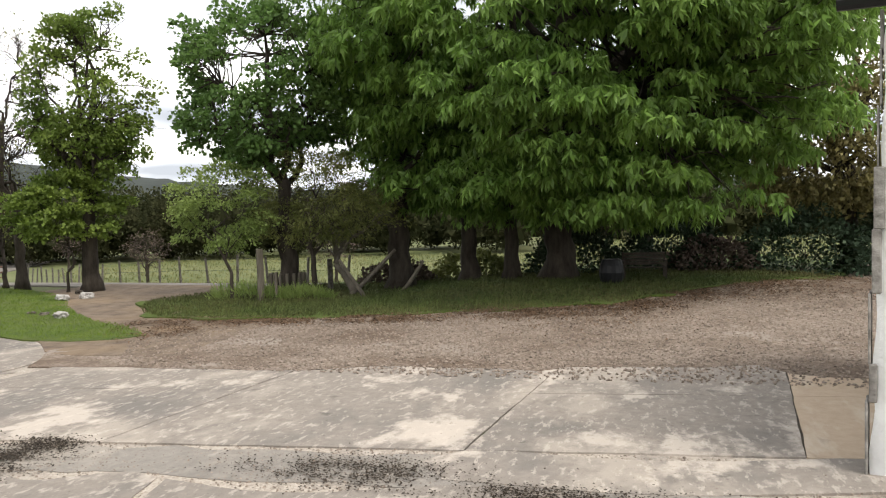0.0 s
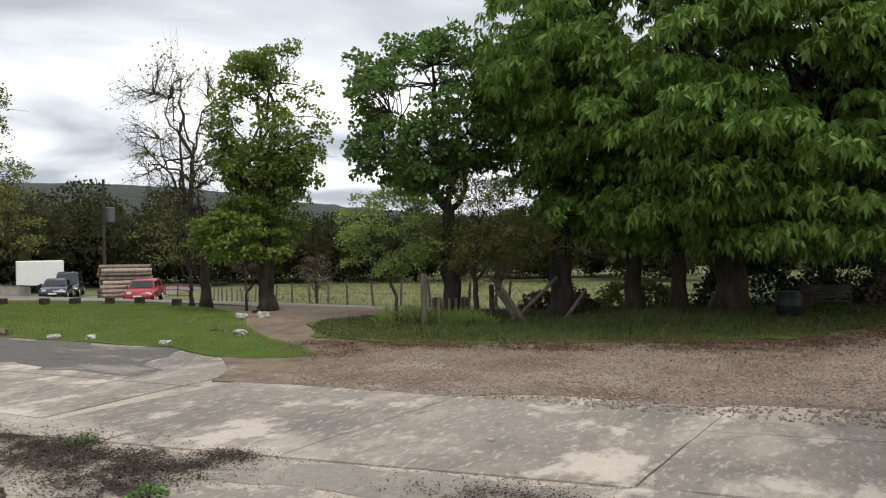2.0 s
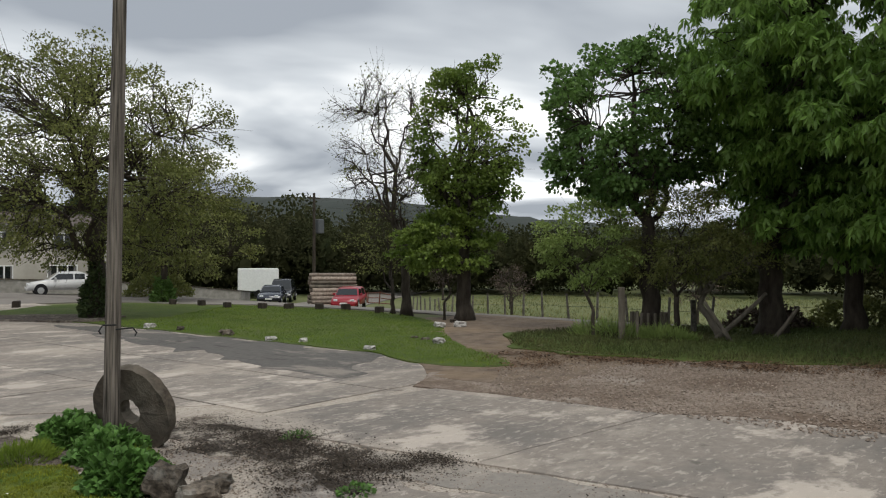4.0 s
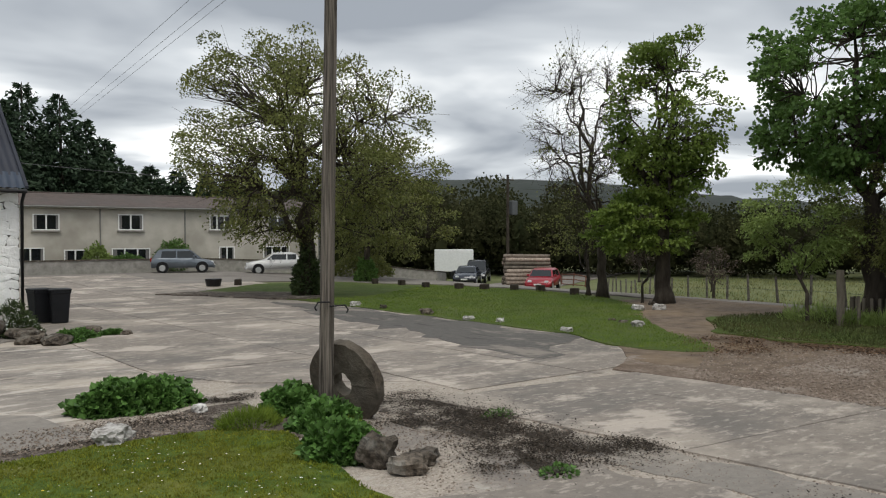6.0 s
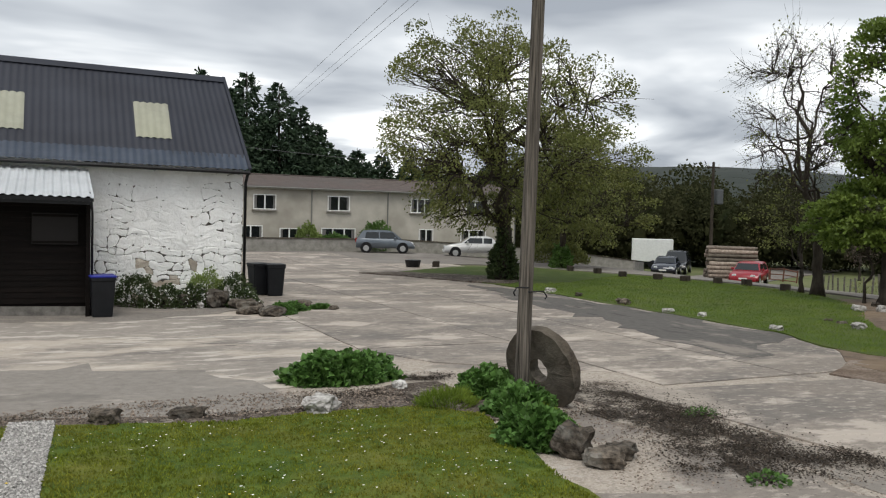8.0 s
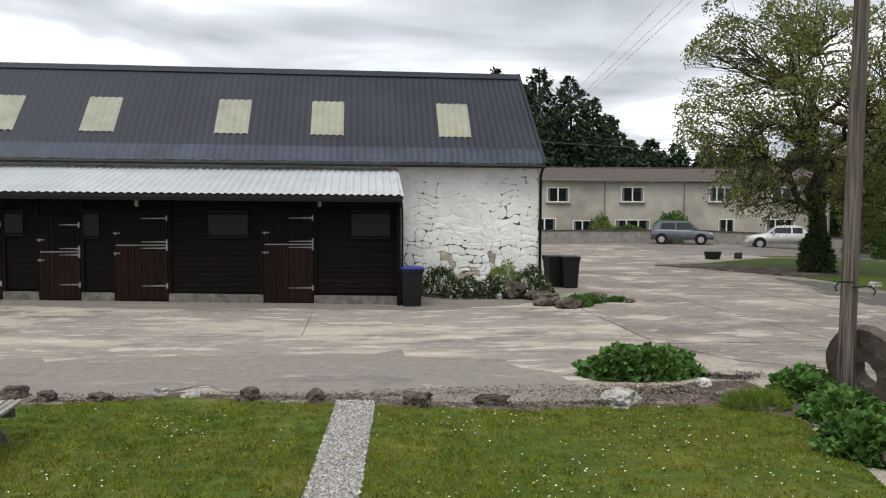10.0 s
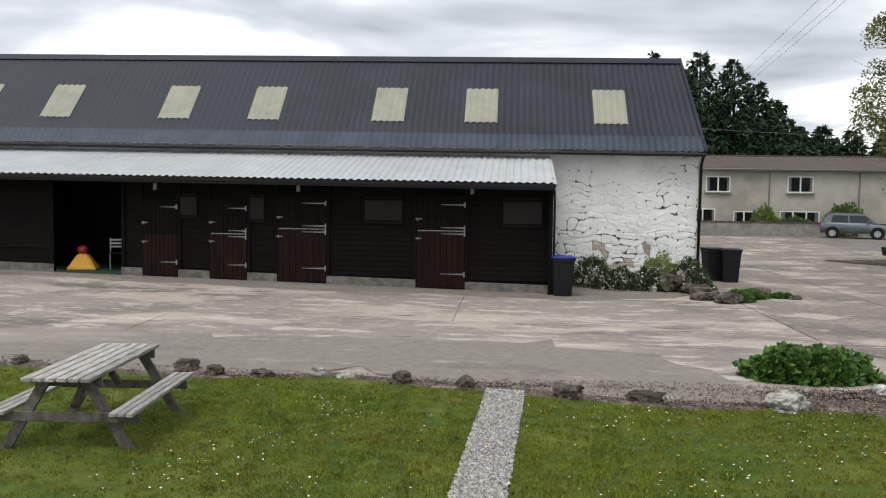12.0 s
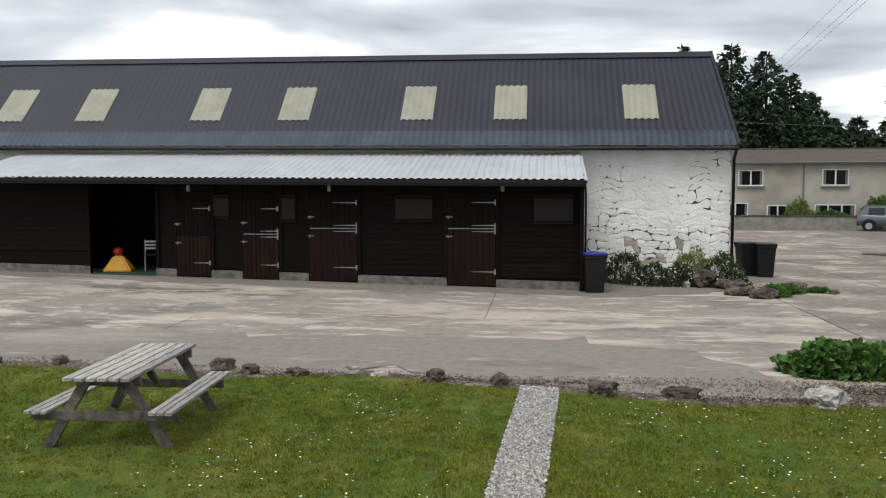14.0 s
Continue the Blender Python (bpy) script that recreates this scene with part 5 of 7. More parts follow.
def build_pole():
    p = empty("utility_pole", pose(6.05, 10.18, 0), "weathered grey wooden utility pole, split along its grain", "pole")
    bm = bmesh.new()
    pts = [Vector((0.20 * (z / 9.0), 0.06 * z / 9.0, z)) for z in np.linspace(-0.1, 9.7, 15)]
    tube(bm, pts, [0.106 - 0.003 * q.z for q in pts], 20, lump=0.02)
    for v in bm.verts:
        th = math.atan2(v.co.y - 0.006 * v.co.z, v.co.x - 0.022 * v.co.z)
        k = 1 + 0.05 * noise.noise((th * 3.5, v.co.z * 0.12, 1))
        v.co.x, v.co.y = 0.022 * v.co.z + (v.co.x - 0.022 * v.co.z) * k, 0.006 * v.co.z + (v.co.y - 0.006 * v.co.z) * k
    part("shaft", bm, POLEWOOD, p, smooth=True)
    for sx, zz in ((-0.13, 1.72), (0.14, 1.66)):
        bm = bmesh.new()
        tube(bm, [Vector((0, -0.12, zz)), Vector((sx * 1.6, -0.16, zz + 0.01)), Vector((sx * 2.0, -0.16, zz - 0.06)), Vector((sx * 1.8, -0.16, zz - 0.1))], [0.012] * 4, 6)
        part("hook", bm, BLACK, p, "rusty iron hook")


build_pole()


def build_millstone():
    bm = bmesh.new()
    n, R, T = 64, 0.615, 0.19
    rings = []
    for r, y in ((0.15, 0), (0.62, -0.02), (1.0, 0.05), (1.0, 1.0), (0.15, 1.0)):
        ring = []
        for k in range(n):
            th = 2 * math.pi * k / n
            lump = 1 + 0.05 * noise.noise((math.cos(th) * 3, math.sin(th) * 3, y * 4)) + 0.02 * noise.noise((math.cos(th) * 9, math.sin(th) * 9, y * 4))
            hole = 1.75 if r < 0.2 else 1.0
            ring.append(bm.verts.new((math.cos(th) * r * R * lump * hole, (y - 0.5) * T + 0.02 * noise.noise((th * 2, r * 5, y)), math.sin(th) * r * R * lump * (1.9 if r < 0.2 else 1.0))))
        rings.append(ring)
    for a, b in zip(rings, rings[1:] + rings[:1]):
        for k in range(n):
            bm.faces.new((a[k], a[(k + 1) % n], b[(k + 1) % n], b[k]))
    bmesh.ops.recalc_face_normals(bm, faces=bm.faces)
    ob = finish("millstone", bm, MILLSTONE, smooth=False)
    ob.matrix_basis = Matrix.Translation((6.47, 10.30, 0.53)) @ Vector((-0.93, -0.30, -0.27)).to_track_quat('-Y', 'Z').to_matrix().to_4x4()
    tagged(ob, "old round millstone with a central hole leaning on the pole", "millstone")


build_millstone()
for i, (x, y, rx, ry, h, n) in enumerate(((4.25, 12.85, 0.95, 0.5, 0.46, 4600), (5.95, 11.0, 0.40, 0.36, 0.42, 2000), (5.85, 9.85, 0.46, 0.4, 0.36, 2300), (5.3, 8.5, 0.46, 0.45, 0.40, 2500))):
    bush("leafy_plant", x, y, rx, ry, h, LEAF_BUSH, "low mound of lush green broad-leaved plants", 90 + i, n, 0.105, 0.95, "plant", 0.15)
bush("grass_tuft", 5.05, 10.55, 0.42, 0.3, 0.20, ISLANDBLADE, "unmown tuft of long grass", 97, 1500, 0.15, 0.07, "grass tuft", -0.9)
bush("grass_tuft", 5.75, 9.15, 0.3, 0.35, 0.17, ISLANDBLADE, "unmown tuft of long grass", 98, 1000, 0.14, 0.07, "grass tuft", -0.9)
EDGE_ROCKS = ((-7.5, 12.05, 0.20, 0.15, 0.24, 0), (-8.5, 12.0, 0.17, 0.14, 0.17, 0), (-4.85, 12.0, 0.24, 0.17, 0.27, 0), (-4.35, 11.8, 0.19, 0.15, 0.22, 0), (-3.62, 11.72, 0.20, 0.14, 0.19, 0),
              (-2.88, 11.95, 0.15, 0.12, 0.22, 1), (-2.45, 11.8, 0.18, 0.12, 0.14, 1), (-1.62, 11.55, 0.22, 0.16, 0.27, 0), (-0.72, 11.45, 0.16, 0.12, 0.26, 2), (0.62, 11.0, 0.25, 0.17, 0.29, 0),
              (1.62, 11.05, 0.27, 0.16, 0.22, 0), (3.32, 10.85, 0.30, 0.19, 0.25, 1), (4.9, 11.9, 0.14, 0.1, 0.16, 1), (5.35, 7.85, 0.19, 0.17, 0.38, 0), (5.45, 7.4, 0.22, 0.15, 0.24, 0), (5.8, 7.6, 0.17, 0.17, 0.2, 0))
for i, (x, y, rx, ry, h, k) in enumerate(EDGE_ROCKS):
    size = 0.8 if x < 2.5 else 1.0
    rock("edging_stone", x, y, rx * size, ry * size, h * size, (STONE, PALESTONE, STONE)[k], ("rough dark lichened edging stone by the lawn", "pale whitish edging stone by the lawn", "mossy edging stone grown with dry grass")[k], 10 + i, i * 37.0, group="stones edging the lawn")
for i, (x, y, r, k) in enumerate(((16.9, 26.4, 0.24, 1), (17.0, 24.7, 0.2, 0), (16.9, 22.0, 0.26, 0), (16.7, 19.6, 0.2, 1), (17.0, 18.5, 0.19, 1), (16.7, 15.5, 0.2, 1), (19.7, 16.0, 0.16, 0), (19.2, 15.1, 0.25, 1), (23.4, 18.4, 0.27, 1), (24.2, 18.1, 0.27, 1), (19.9, 16.6, 0.14, 0), (25.6, 19.5, 0.2, 0))):
    rock("edging_stone", x, y, r * 0.85, r * 0.6, r * 0.95, (STONE, PALESTONE)[k], ("dark stone on the edge of the grass island", "pale stone on the edge of the grass island")[k], 40 + i, i * 53.0, group="stones edging the island")


def build_table():
    t = empty("picnic_table", Matrix.LocRotScale((-4.58, 8.87, 0.02), Euler((0, 0, radians(4.0))), (1.0, 1.0, 1.045)), "weathered grey wooden picnic table with two fixed benches", "picnic table")
    W, L = 0.70, 1.92
    for i in range(6):
        x = -W / 2 + i * W / 6
        part("top_plank", cbox(x + 0.011, x + W / 6 - 0.011, -L / 2, L / 2, 0.728, 0.765, bevel=0.005), GREYWOOD, t)
    for s in (-1, 1):
        for i in range(3):
            x = s * 0.63 - 0.12 + i * 0.083
            part("bench_plank", cbox(x + 0.006, x + 0.074, -L / 2, L / 2, 0.408, 0.443, bevel=0.005), GREYWOOD, t)
    for y in (-0.73, 0.73):
        for s in (-1, 1):
            bm = cbox(-0.06, 0.06, -0.022, 0.022, -0.01, 0.81, bevel=0.004)
            for v in bm.verts:
                f = v.co.z / 0.75
                v.co.x += s * (0.63 - 0.42 * f)
                v.co.y += y + (0.022 if s > 0 else -0.022)
                v.co.z = min(v.co.z, 0.726)
            part("leg", bm, DARKWOOD, t)
        part("seat_bearer", cbox(-0.76, 0.76, y - 0.062, y - 0.024 - 0.02, 0.31, 0.406, bevel=0.004), DARKWOOD, t)
        part("top_bearer", cbox(-0.34, 0.34, y + 0.044, y + 0.08, 0.63, 0.726, bevel=0.004), DARKWOOD, t)
    for s in (-1, 1):
        bm = bmesh.new()
        tube(bm, [Vector((0, s * 0.56, 0.40)), Vector((0, s * 0.2, 0.69))], [0.045, 0.045], 4)
        part("brace", bm, DARKWOOD, t)


build_table()


def wheelie_bin(x, y, rz, lidmat, label, name="wheelie_bin"):
    b = empty(name, pose(x, y, hz(x, y) + 0.02, 0, 0, rz), label, "bin")
    bm = bmesh.new()
    rings = []
    for z, w, d in ((0.03, 0.23, 0.25), (0.10, 0.235, 0.26), (0.9, 0.28, 0.34), (0.93, 0.30, 0.36), (0.99, 0.30, 0.36)):
        ring = []
        for cx, cy in ((1, 1), (-1, 1), (-1, -1), (1, -1)):
            for th in (0, 30, 60, 90):
                a = radians(th) + {(1, 1): 0, (-1, 1): math.pi / 2, (-1, -1): math.pi, (1, -1): 1.5 * math.pi}[(cx, cy)]
                ring.append(bm.verts.new((cx * (w - 0.05) + 0.05 * math.cos(a), cy * (d - 0.05) + 0.05 * math.sin(a), z)))
        rings.append(ring)
    for a, c in zip(rings, rings[1:]):
        for k in range(16):
            bm.faces.new((a[k], a[(k + 1) % 16], c[(k + 1) % 16], c[k]))
    bm.faces.new(rings[0][::-1])
    bm.faces.new(rings[-1])
    part("body", bm, BINPLASTIC, b)
    bm = bmesh.new()
    box(bm, -0.31, 0.31, -0.38, 0.36, 0.992, 1.05, bevel=0.02)
    for v in bm.verts:
        if v.co.z > 1.03:
            v.co.z += 0.03 * (1 - abs(v.co.x) / 0.31)
    part("lid", bm, lidmat, b, "bin lid")
    bm = bmesh.new()
    tube(bm, [Vector((-0.24, 0.42, 0.98)), Vector((0.24, 0.42, 0.98))], [0.018, 0.018], 8)
    part("handle", bm, BINPLASTIC, b)
    for s in (-1, 1):
        bm = bmesh.new()
        tube(bm, [Vector((s * 0.20, 0.27, 0.10)), Vector((s * 0.26, 0.27, 0.10))], [0.1, 0.1], 14)
        part("wheel", bm, BLACK, b)


wheelie_bin(1.2, 22.35, 4, BLUELID, "dark wheelie bin with a bright blue lid beside the stable")
wheelie_bin(6.25, 27.4, 8, BINPLASTIC, "black wheelie bin behind the barn corner")
wheelie_bin(6.68, 27.0, -4, BINPLASTIC, "black wheelie bin with its lid ajar by the barn")


def car(name, x, y, rz, paint, label, L=4.0, H=1.5, W=1.7, hatch=True):
    c = empty(name, pose(x, y, hz(x, y) + 0.01, 0, 0, rz), label, "car")
    # side profile, front to +x
    h = H
    low = [(-L / 2, 0.32), (-L / 2 + 0.02, 0.75), (-L / 2 + 0.08, 0.95), (-L / 2 + 0.5, 0.98), (L / 2 - 1.25, 0.95), (L / 2 - 0.3, 0.80), (L / 2 - 0.03, 0.62), (L / 2, 0.32)]
    bm = bmesh.new()
    secs = []
    for yy, k in ((-W / 2, 0.94), (-W / 2 + 0.06, 1.0), (0, 1.02), (W / 2 - 0.06, 1.0), (W / 2, 0.94)):
        secs.append([bm.verts.new((px * (1 if abs(yy) < W / 2 - 0.1 else 0.985), yy, pz if pz < 0.4 else pz * k)) for px, pz in low])
    n = len(low)
    for a, b in zip(secs, secs[1:]):
        for i in range(n - 1):
            bm.faces.new((a[i], a[i + 1], b[i + 1], b[i]))
        bm.faces.new((a[n - 1], a[0], b[0], b[n - 1]))
    bm.faces.new(secs[0][::-1])
    bm.faces.new(secs[-1])
    bmesh.ops.recalc_face_normals(bm, faces=bm.faces)
    bmesh.ops.bevel(bm, geom=list(bm.edges), offset=0.07, segments=2, affect="EDGES", clamp_overlap=True)
    part("body", bm, paint, c, smooth=True)
    rear = -L / 2 + (0.12 if hatch else 0.75)
    cab = [(rear, 0.95), (rear + (0.35 if hatch else 0.55), h - 0.06), (rear + 0.75, h), (0.25, h - 0.01), (0.55, h - 0.1), (1.15, 0.93)]
    bm = bmesh.new()
    secs = []
    for s in (-1, 1):
        secs.append([bm.verts.new((px, s * (W / 2 - 0.05 - 0.17 * (pz - 0.93) / (h - 0.93)), pz)) for px, pz in cab])
    for i in range(len(cab) - 1):
        bm.faces.new((secs[0][i], secs[0][i + 1], secs[1][i + 1], secs[1][i]))
    bm.faces.new(secs[0][::-1])
    bm.faces.new(secs[1])
    bmesh.ops.recalc_face_normals(bm, faces=bm.faces)
    bmesh.ops.bevel(bm, geom=list(bm.edges), offset=0.05, segments=2, affect="EDGES", clamp_overlap=True)
    part("cabin", bm, paint, c, smooth=True)
    for s in (-1, 1):
        for xa, xb in ((rear + 0.5, -0.42), (-0.34, 0.72)):
            bm = bmesh.new()
            zt, zb = h - 0.13, 0.97
            yt, yb = W / 2 - 0.05 - 0.17 * (zt - 0.93) / (h - 0.93) + 0.006, W / 2 - 0.05 - 0.17 * 0.04 / (h - 0.93) + 0.006
            q = [(xa, s * yb, zb), (xb + (0.2 if xb > 0 else 0), s * yb, zb), (xb - (0.22 if xb > 0 else 0), s * yt, zt), (xa + (0.1 if xa < -1 else 0), s * yt, zt)]
            bm.faces.new([bm.verts.new(p) for p in (q if s < 0 else q[::-1])])
            part("side_window", bm, CARGLASS, c)
    for nm, (xa, za), (xb, zb_) in (("windscreen", cab[5], cab[4]), ("rear_window", cab[0], cab[1])):
        bm = bmesh.new()
        k = 1 if nm == "windscreen" else -1
        q = []
        for f, yy in ((0.1, -1), (0.1, 1), (0.95, 1), (0.95, -1)):
            z = za + (zb_ - za) * f
            q.append((xa + (xb - xa) * f + 0.012 * k, yy * (W / 2 - 0.13 - 0.17 * (z - 0.93) / (h - 0.93)), z + 0.012))
        bm.faces.new([bm.verts.new(p) for p in (q if k > 0 else q[::-1])])
        part(nm, bm, CARGLASS, c)
    for wx in (-L / 2 + 0.72, L / 2 - 0.78):
        for s in (-1, 1):
            bm = bmesh.new()
            tube(bm, [Vector((wx, s * (W / 2 - 0.2), 0.34)), Vector((wx, s * (W / 2 + 0.004), 0.34))], [0.385, 0.385], 22)
            part("wheel_arch", bm, BLACK, c, "dark wheel arch")
            bm = bmesh.new()
            tube(bm, [Vector((wx, s * (W / 2 - 0.2), 0.31)), Vector((wx, s * (W / 2 + 0.014), 0.31))], [0.31, 0.31], 20)
            w = part("wheel", bm, BLACK, c)
            bm = bmesh.new()
            tube(bm, [Vector((wx, s * (W / 2 + 0.0), 0.31)), Vector((wx, s * (W / 2 + 0.028), 0.31))], [0.2, 0.19], 16)
            part("rim", bm, GALV, w, "silver wheel rim")
    for s in (-1, 1):
        part("headlight", cbox(L / 2 - 0.32, L / 2 - 0.06, s * (W / 2 - 0.32) - 0.14, s * (W / 2 - 0.32) + 0.14, 0.60, 0.74, bevel=0.03), plain("headlight_lens", (0.6, 0.62, 0.63), 0.15) if "headlight_lens" not in bpy.data.materials else bpy.data.materials["headlight_lens"], c, "clear headlight")
        part("tail_light", cbox(-L / 2 - 0.01, -L / 2 + 0.06, s * (W / 2 - 0.2) - 0.09, s * (W / 2 - 0.2) + 0.09, 0.70, 0.95, bevel=0.02), plain("tail_lens", (0.3, 0.01, 0.01), 0.2) if "tail_lens" not in bpy.data.materials else bpy.data.materials["tail_lens"], c, "red tail light")
        part("wing_mirror", cbox(0.62, 0.74, s * (W / 2 + 0.05) - 0.09, s * (W / 2 + 0.05) + 0.09, 0.96, 1.1, bevel=0.02), paint, c)
    part("bumper", cbox(L / 2 - 0.1, L / 2 + 0.03, -W / 2 + 0.1, W / 2 - 0.1, 0.3, 0.5, bevel=0.03), BLACK if "dark" in label else paint, c)
    part("number_plate", cbox(L / 2 + 0.03, L / 2 + 0.045, -0.26, 0.26, 0.42, 0.53), WHITEPAINT, c, "pale number plate")
    return c


car("hatchback_car", 20.7, 53.1, -21, plain("silver_blue_paint", (0.12, 0.14, 0.165), 0.3, 0.4, 0.6), "silver-blue hatchback car parked by the wall", 3.95, 1.52, 1.69)
car("estate_car", 26.4, 50.6, 158, plain("white_paint_car", (0.52, 0.52, 0.52), 0.3, 0.0, 0.6), "white car parked under the spreading tree", 4.5, 1.45, 1.78, False)
car("red_car", 41.6, 40.9, -146, plain("red_car_paint", (0.26, 0.004, 0.014), 0.35, 0.0, 0.4), "bright red car parked at the roadside", 4.3, 1.5, 1.78)
car("dark_car", 42.6, 50.2, -138, plain("dark_blue_paint", (0.012, 0.016, 0.03), 0.25, 0.2, 0.7), "dark blue car parked on the road", 4.3, 1.45, 1.75, False)
car("dark_suv", 46.2, 53.2, -138, plain("black_paint_car", (0.012, 0.013, 0.016), 0.25, 0.2, 0.7), "dark off-road car behind the other", 4.6, 1.8, 1.85)


def garden_wall():
    pts = [(5.8, 55.6), (12.5, 55.6), (22.6, 55.6), (29.5, 54.6), (34.0, 51.4), (38.6, 49.2), (43, 53.6)]
    for (x0, y0), (x1, y1) in zip(pts, pts[1:]):
        w = empty("garden_wall", pose(x0, y0, 0, 0, 0, math.degrees(math.atan2(y1 - y0, x1 - x0))), "low grey-brown roadside wall with a flat cope", "wall", "roadside wall")
        d = math.hypot(x1 - x0, y1 - y0)
        z0, z1 = hz(x0, y0), hz(x1, y1)
        for nm, a, b, t, mt in (("wall_body", -0.2, 0.80, 0.12, PLINTH), ("cope", 0.805, 0.88, 0.16, STONE)):
            bm = bmesh.new()
            box(bm, 0, d, -t, t, a, b)
            for v in bm.verts:
                v.co.z += z0 + (z1 - z0) * v.co.x / d
            part(nm, bm, mt, w)


garden_wall()


FIELDTUFT = material("field_tuft_grass", (0.095, 0.115, 0.035), (0.24, 0.235, 0.105), 0.35, 0.9, 0, 1, island=0.3)


# ---- roadside, fences and far things ----
def fence_line(pts, label, h=1.0, step=1.6, rails=2, mat=None, group="field fence", wobble=6):
    rng = random.Random(3)
    f = empty("field_fence", pose(0, 0, 0), label, "fence")
    last = None
    for (x0, y0), (x1, y1) in zip(pts, pts[1:]):
        n = max(1, int(math.hypot(x1 - x0, y1 - y0) / step))
        for i in range(n):
            x, y = x0 + (x1 - x0) * i / n, y0 + (y1 - y0) * i / n
            z = hz(x, y)
            bm = bmesh.new()
            hh = h * rng.uniform(0.85, 1.12)
            top = Vector((x + rng.uniform(-1, 1) * hh * wobble / 60, y + rng.uniform(-1, 1) * hh * wobble / 60, z + hh))
            tube(bm, [Vector((x, y, z - 0.1)), top], [0.06, 0.05], 6)
            part("post", bm, mat or DARKWOOD, f)
            if last:
                for k in range(rails):
                    q = (0.9 - 0.42 * k)
                    bm = bmesh.new()
                    tube(bm, [last[0].lerp(last[1], q), Vector((x, y, z)).lerp(top, q)], [0.006 if mat is None else 0.035] * 2, 4)
                    part("wire" if mat is None else "rail", bm, BLACK if mat is None else mat, f)
            last = (Vector((x, y, z)), top)
    return f


fence_line([(46.5, 40.0), (40.0, 32.0), (35.0, 25.5), (33.0, 20.0), (31.4, 15.0), (31.8, 10.0)], "old leaning wooden field fence with slack wire", 1.05, 1.35)
fence_line([(48.3, 45.5), (47.6, 41.2)], "red-brown timber rail fence beside the road", 0.95, 1.1, 4, plain("red_brown_fence", (0.13, 0.05, 0.03), 0.8))
fence_line([(33.2, 9.0), (36.5, -2.0)], "old field fence behind the trees", 1.0, 1.8)


LOGBARK = material("peeled_log_bark", (0.16, 0.125, 0.10), (0.36, 0.30, 0.25), 6.0, 0.9, 0.6, 30, rand=0.3)


def log_stack(x, y, rz):
    s = empty("log_stack", pose(x, y, hz(x, y), 0, 0, rz), "tall stack of long felled logs beside the road", "log stack")
    rng = random.Random(8)
    z = 0.17
    row = 0
    while z < 2.5:
        k = -1.1 + 0.12 * row
        while k < 1.1 - 0.10 * row:
            r = rng.uniform(0.12, 0.18)
            bm = bmesh.new()
            tube(bm, [Vector((-1.6 + rng.uniform(-0.15, 0.15), k, z)), Vector((1.6 + rng.uniform(-0.15, 0.15), k + rng.uniform(-0.05, 0.05), z + rng.uniform(-0.03, 0.03)))], [r, r * 0.9], 9)
            part("log", bm, LOGBARK if rng.random() < 0.75 else PALEBARK, s)
            k += r * 2
        z += 0.27
        row += 1


log_stack(42.2, 43.2, -38)


def trailer(x, y, rz):
    t = empty("white_trailer", pose(x, y, hz(x, y), 0, 0, rz), "white box trailer parked past the wall", "trailer")
    part("body", cbox(-1.75, 1.75, -0.95, 0.95, 0.6, 2.6, bevel=0.05), plain("trailer_white", (0.72, 0.73, 0.72), 0.5), t)
    part("chassis", cbox(-1.8, 2.0, -0.85, 0.85, 0.45, 0.595), BLACK, t)
    for s in (-1, 1):
        bm = bmesh.new()
        tube(bm, [Vector((0, s * 0.8, 0.35)), Vector((0, s * 1.0, 0.35))], [0.35, 0.35], 16)
        part("wheel", bm, BLACK, t)


trailer(48.2, 58.8, 143)
for x, y in ((25.4, 37.7), (25.8, 35.8), (25.5, 33.3), (26.1, 31.4), (26.7, 30.2), (27.45, 28.9), (28.0, 27.7), (27.5, 25.1), (19.05, 41.2)):
    bm = bmesh.new()
    box(bm, -0.2, 0.2, -0.16, 0.16, -0.05, 0.28, bevel=0.03)
    for v in bm.verts:
        v.co += noise.noise_vector((v.co.x * 4 + x, v.co.y * 4 + y, v.co.z * 4)) * 0.03
    ob = finish("edging_block", bm, BARK)
    ob.matrix_basis = pose(x, y, hz(x, y) + 0.045, 0, 0, x * 31)
    tagged(ob, "squat dark timber block edging the grass", "block", "blocks along the road edge")


def planter(x, y):
    p = empty("planter_tub", pose(x, y, hz(x, y) + 0.03), "low dark tub on the corner of the grass", "planter")
    bm = bmesh.new()
    tube(bm, [Vector((0, 0, 0)), Vector((0, 0, 0.36)), Vector((0, 0, 0.37)), Vector((0, 0, 0.30))], [0.36, 0.44, 0.40, 0.38], 14)
    part("tub", bm, BLACK, p)


planter(17.6, 41.0)


def service_pole(x, y, h):
    p = empty("transformer_pole", pose(x, y, hz(x, y)), "far wooden power pole carrying a grey transformer", "pole")
    bm = bmesh.new()
    tube(bm, [Vector((0, 0, 0)), Vector((0, 0, h))], [0.16, 0.12], 8)
    part("shaft", bm, BARK, p)
    part("cross_arm", cbox(-0.7, 0.7, -0.06, 0.06, h - 0.5, h - 0.38), BARK, p)
    part("transformer", cbox(0.25, 0.95, -0.35, 0.35, h - 3.6, h - 2.3, bevel=0.08), plain("transformer_grey", (0.075, 0.08, 0.086), 0.6), p, "grey transformer tank")
    for q in (-0.6, 0, 0.6):
        bm = bmesh.new()
        tube(bm, [Vector((q, 0, h - 0.4)), Vector((q, 0, h - 0.15))], [0.05, 0.04], 6)
        part("insulator", bm, WHITEPAINT, p)


service_pole(51.2, 54.8, 9.3)


GREYWIRE = plain("weathered_cable", (0.10, 0.10, 0.105), 0.6)


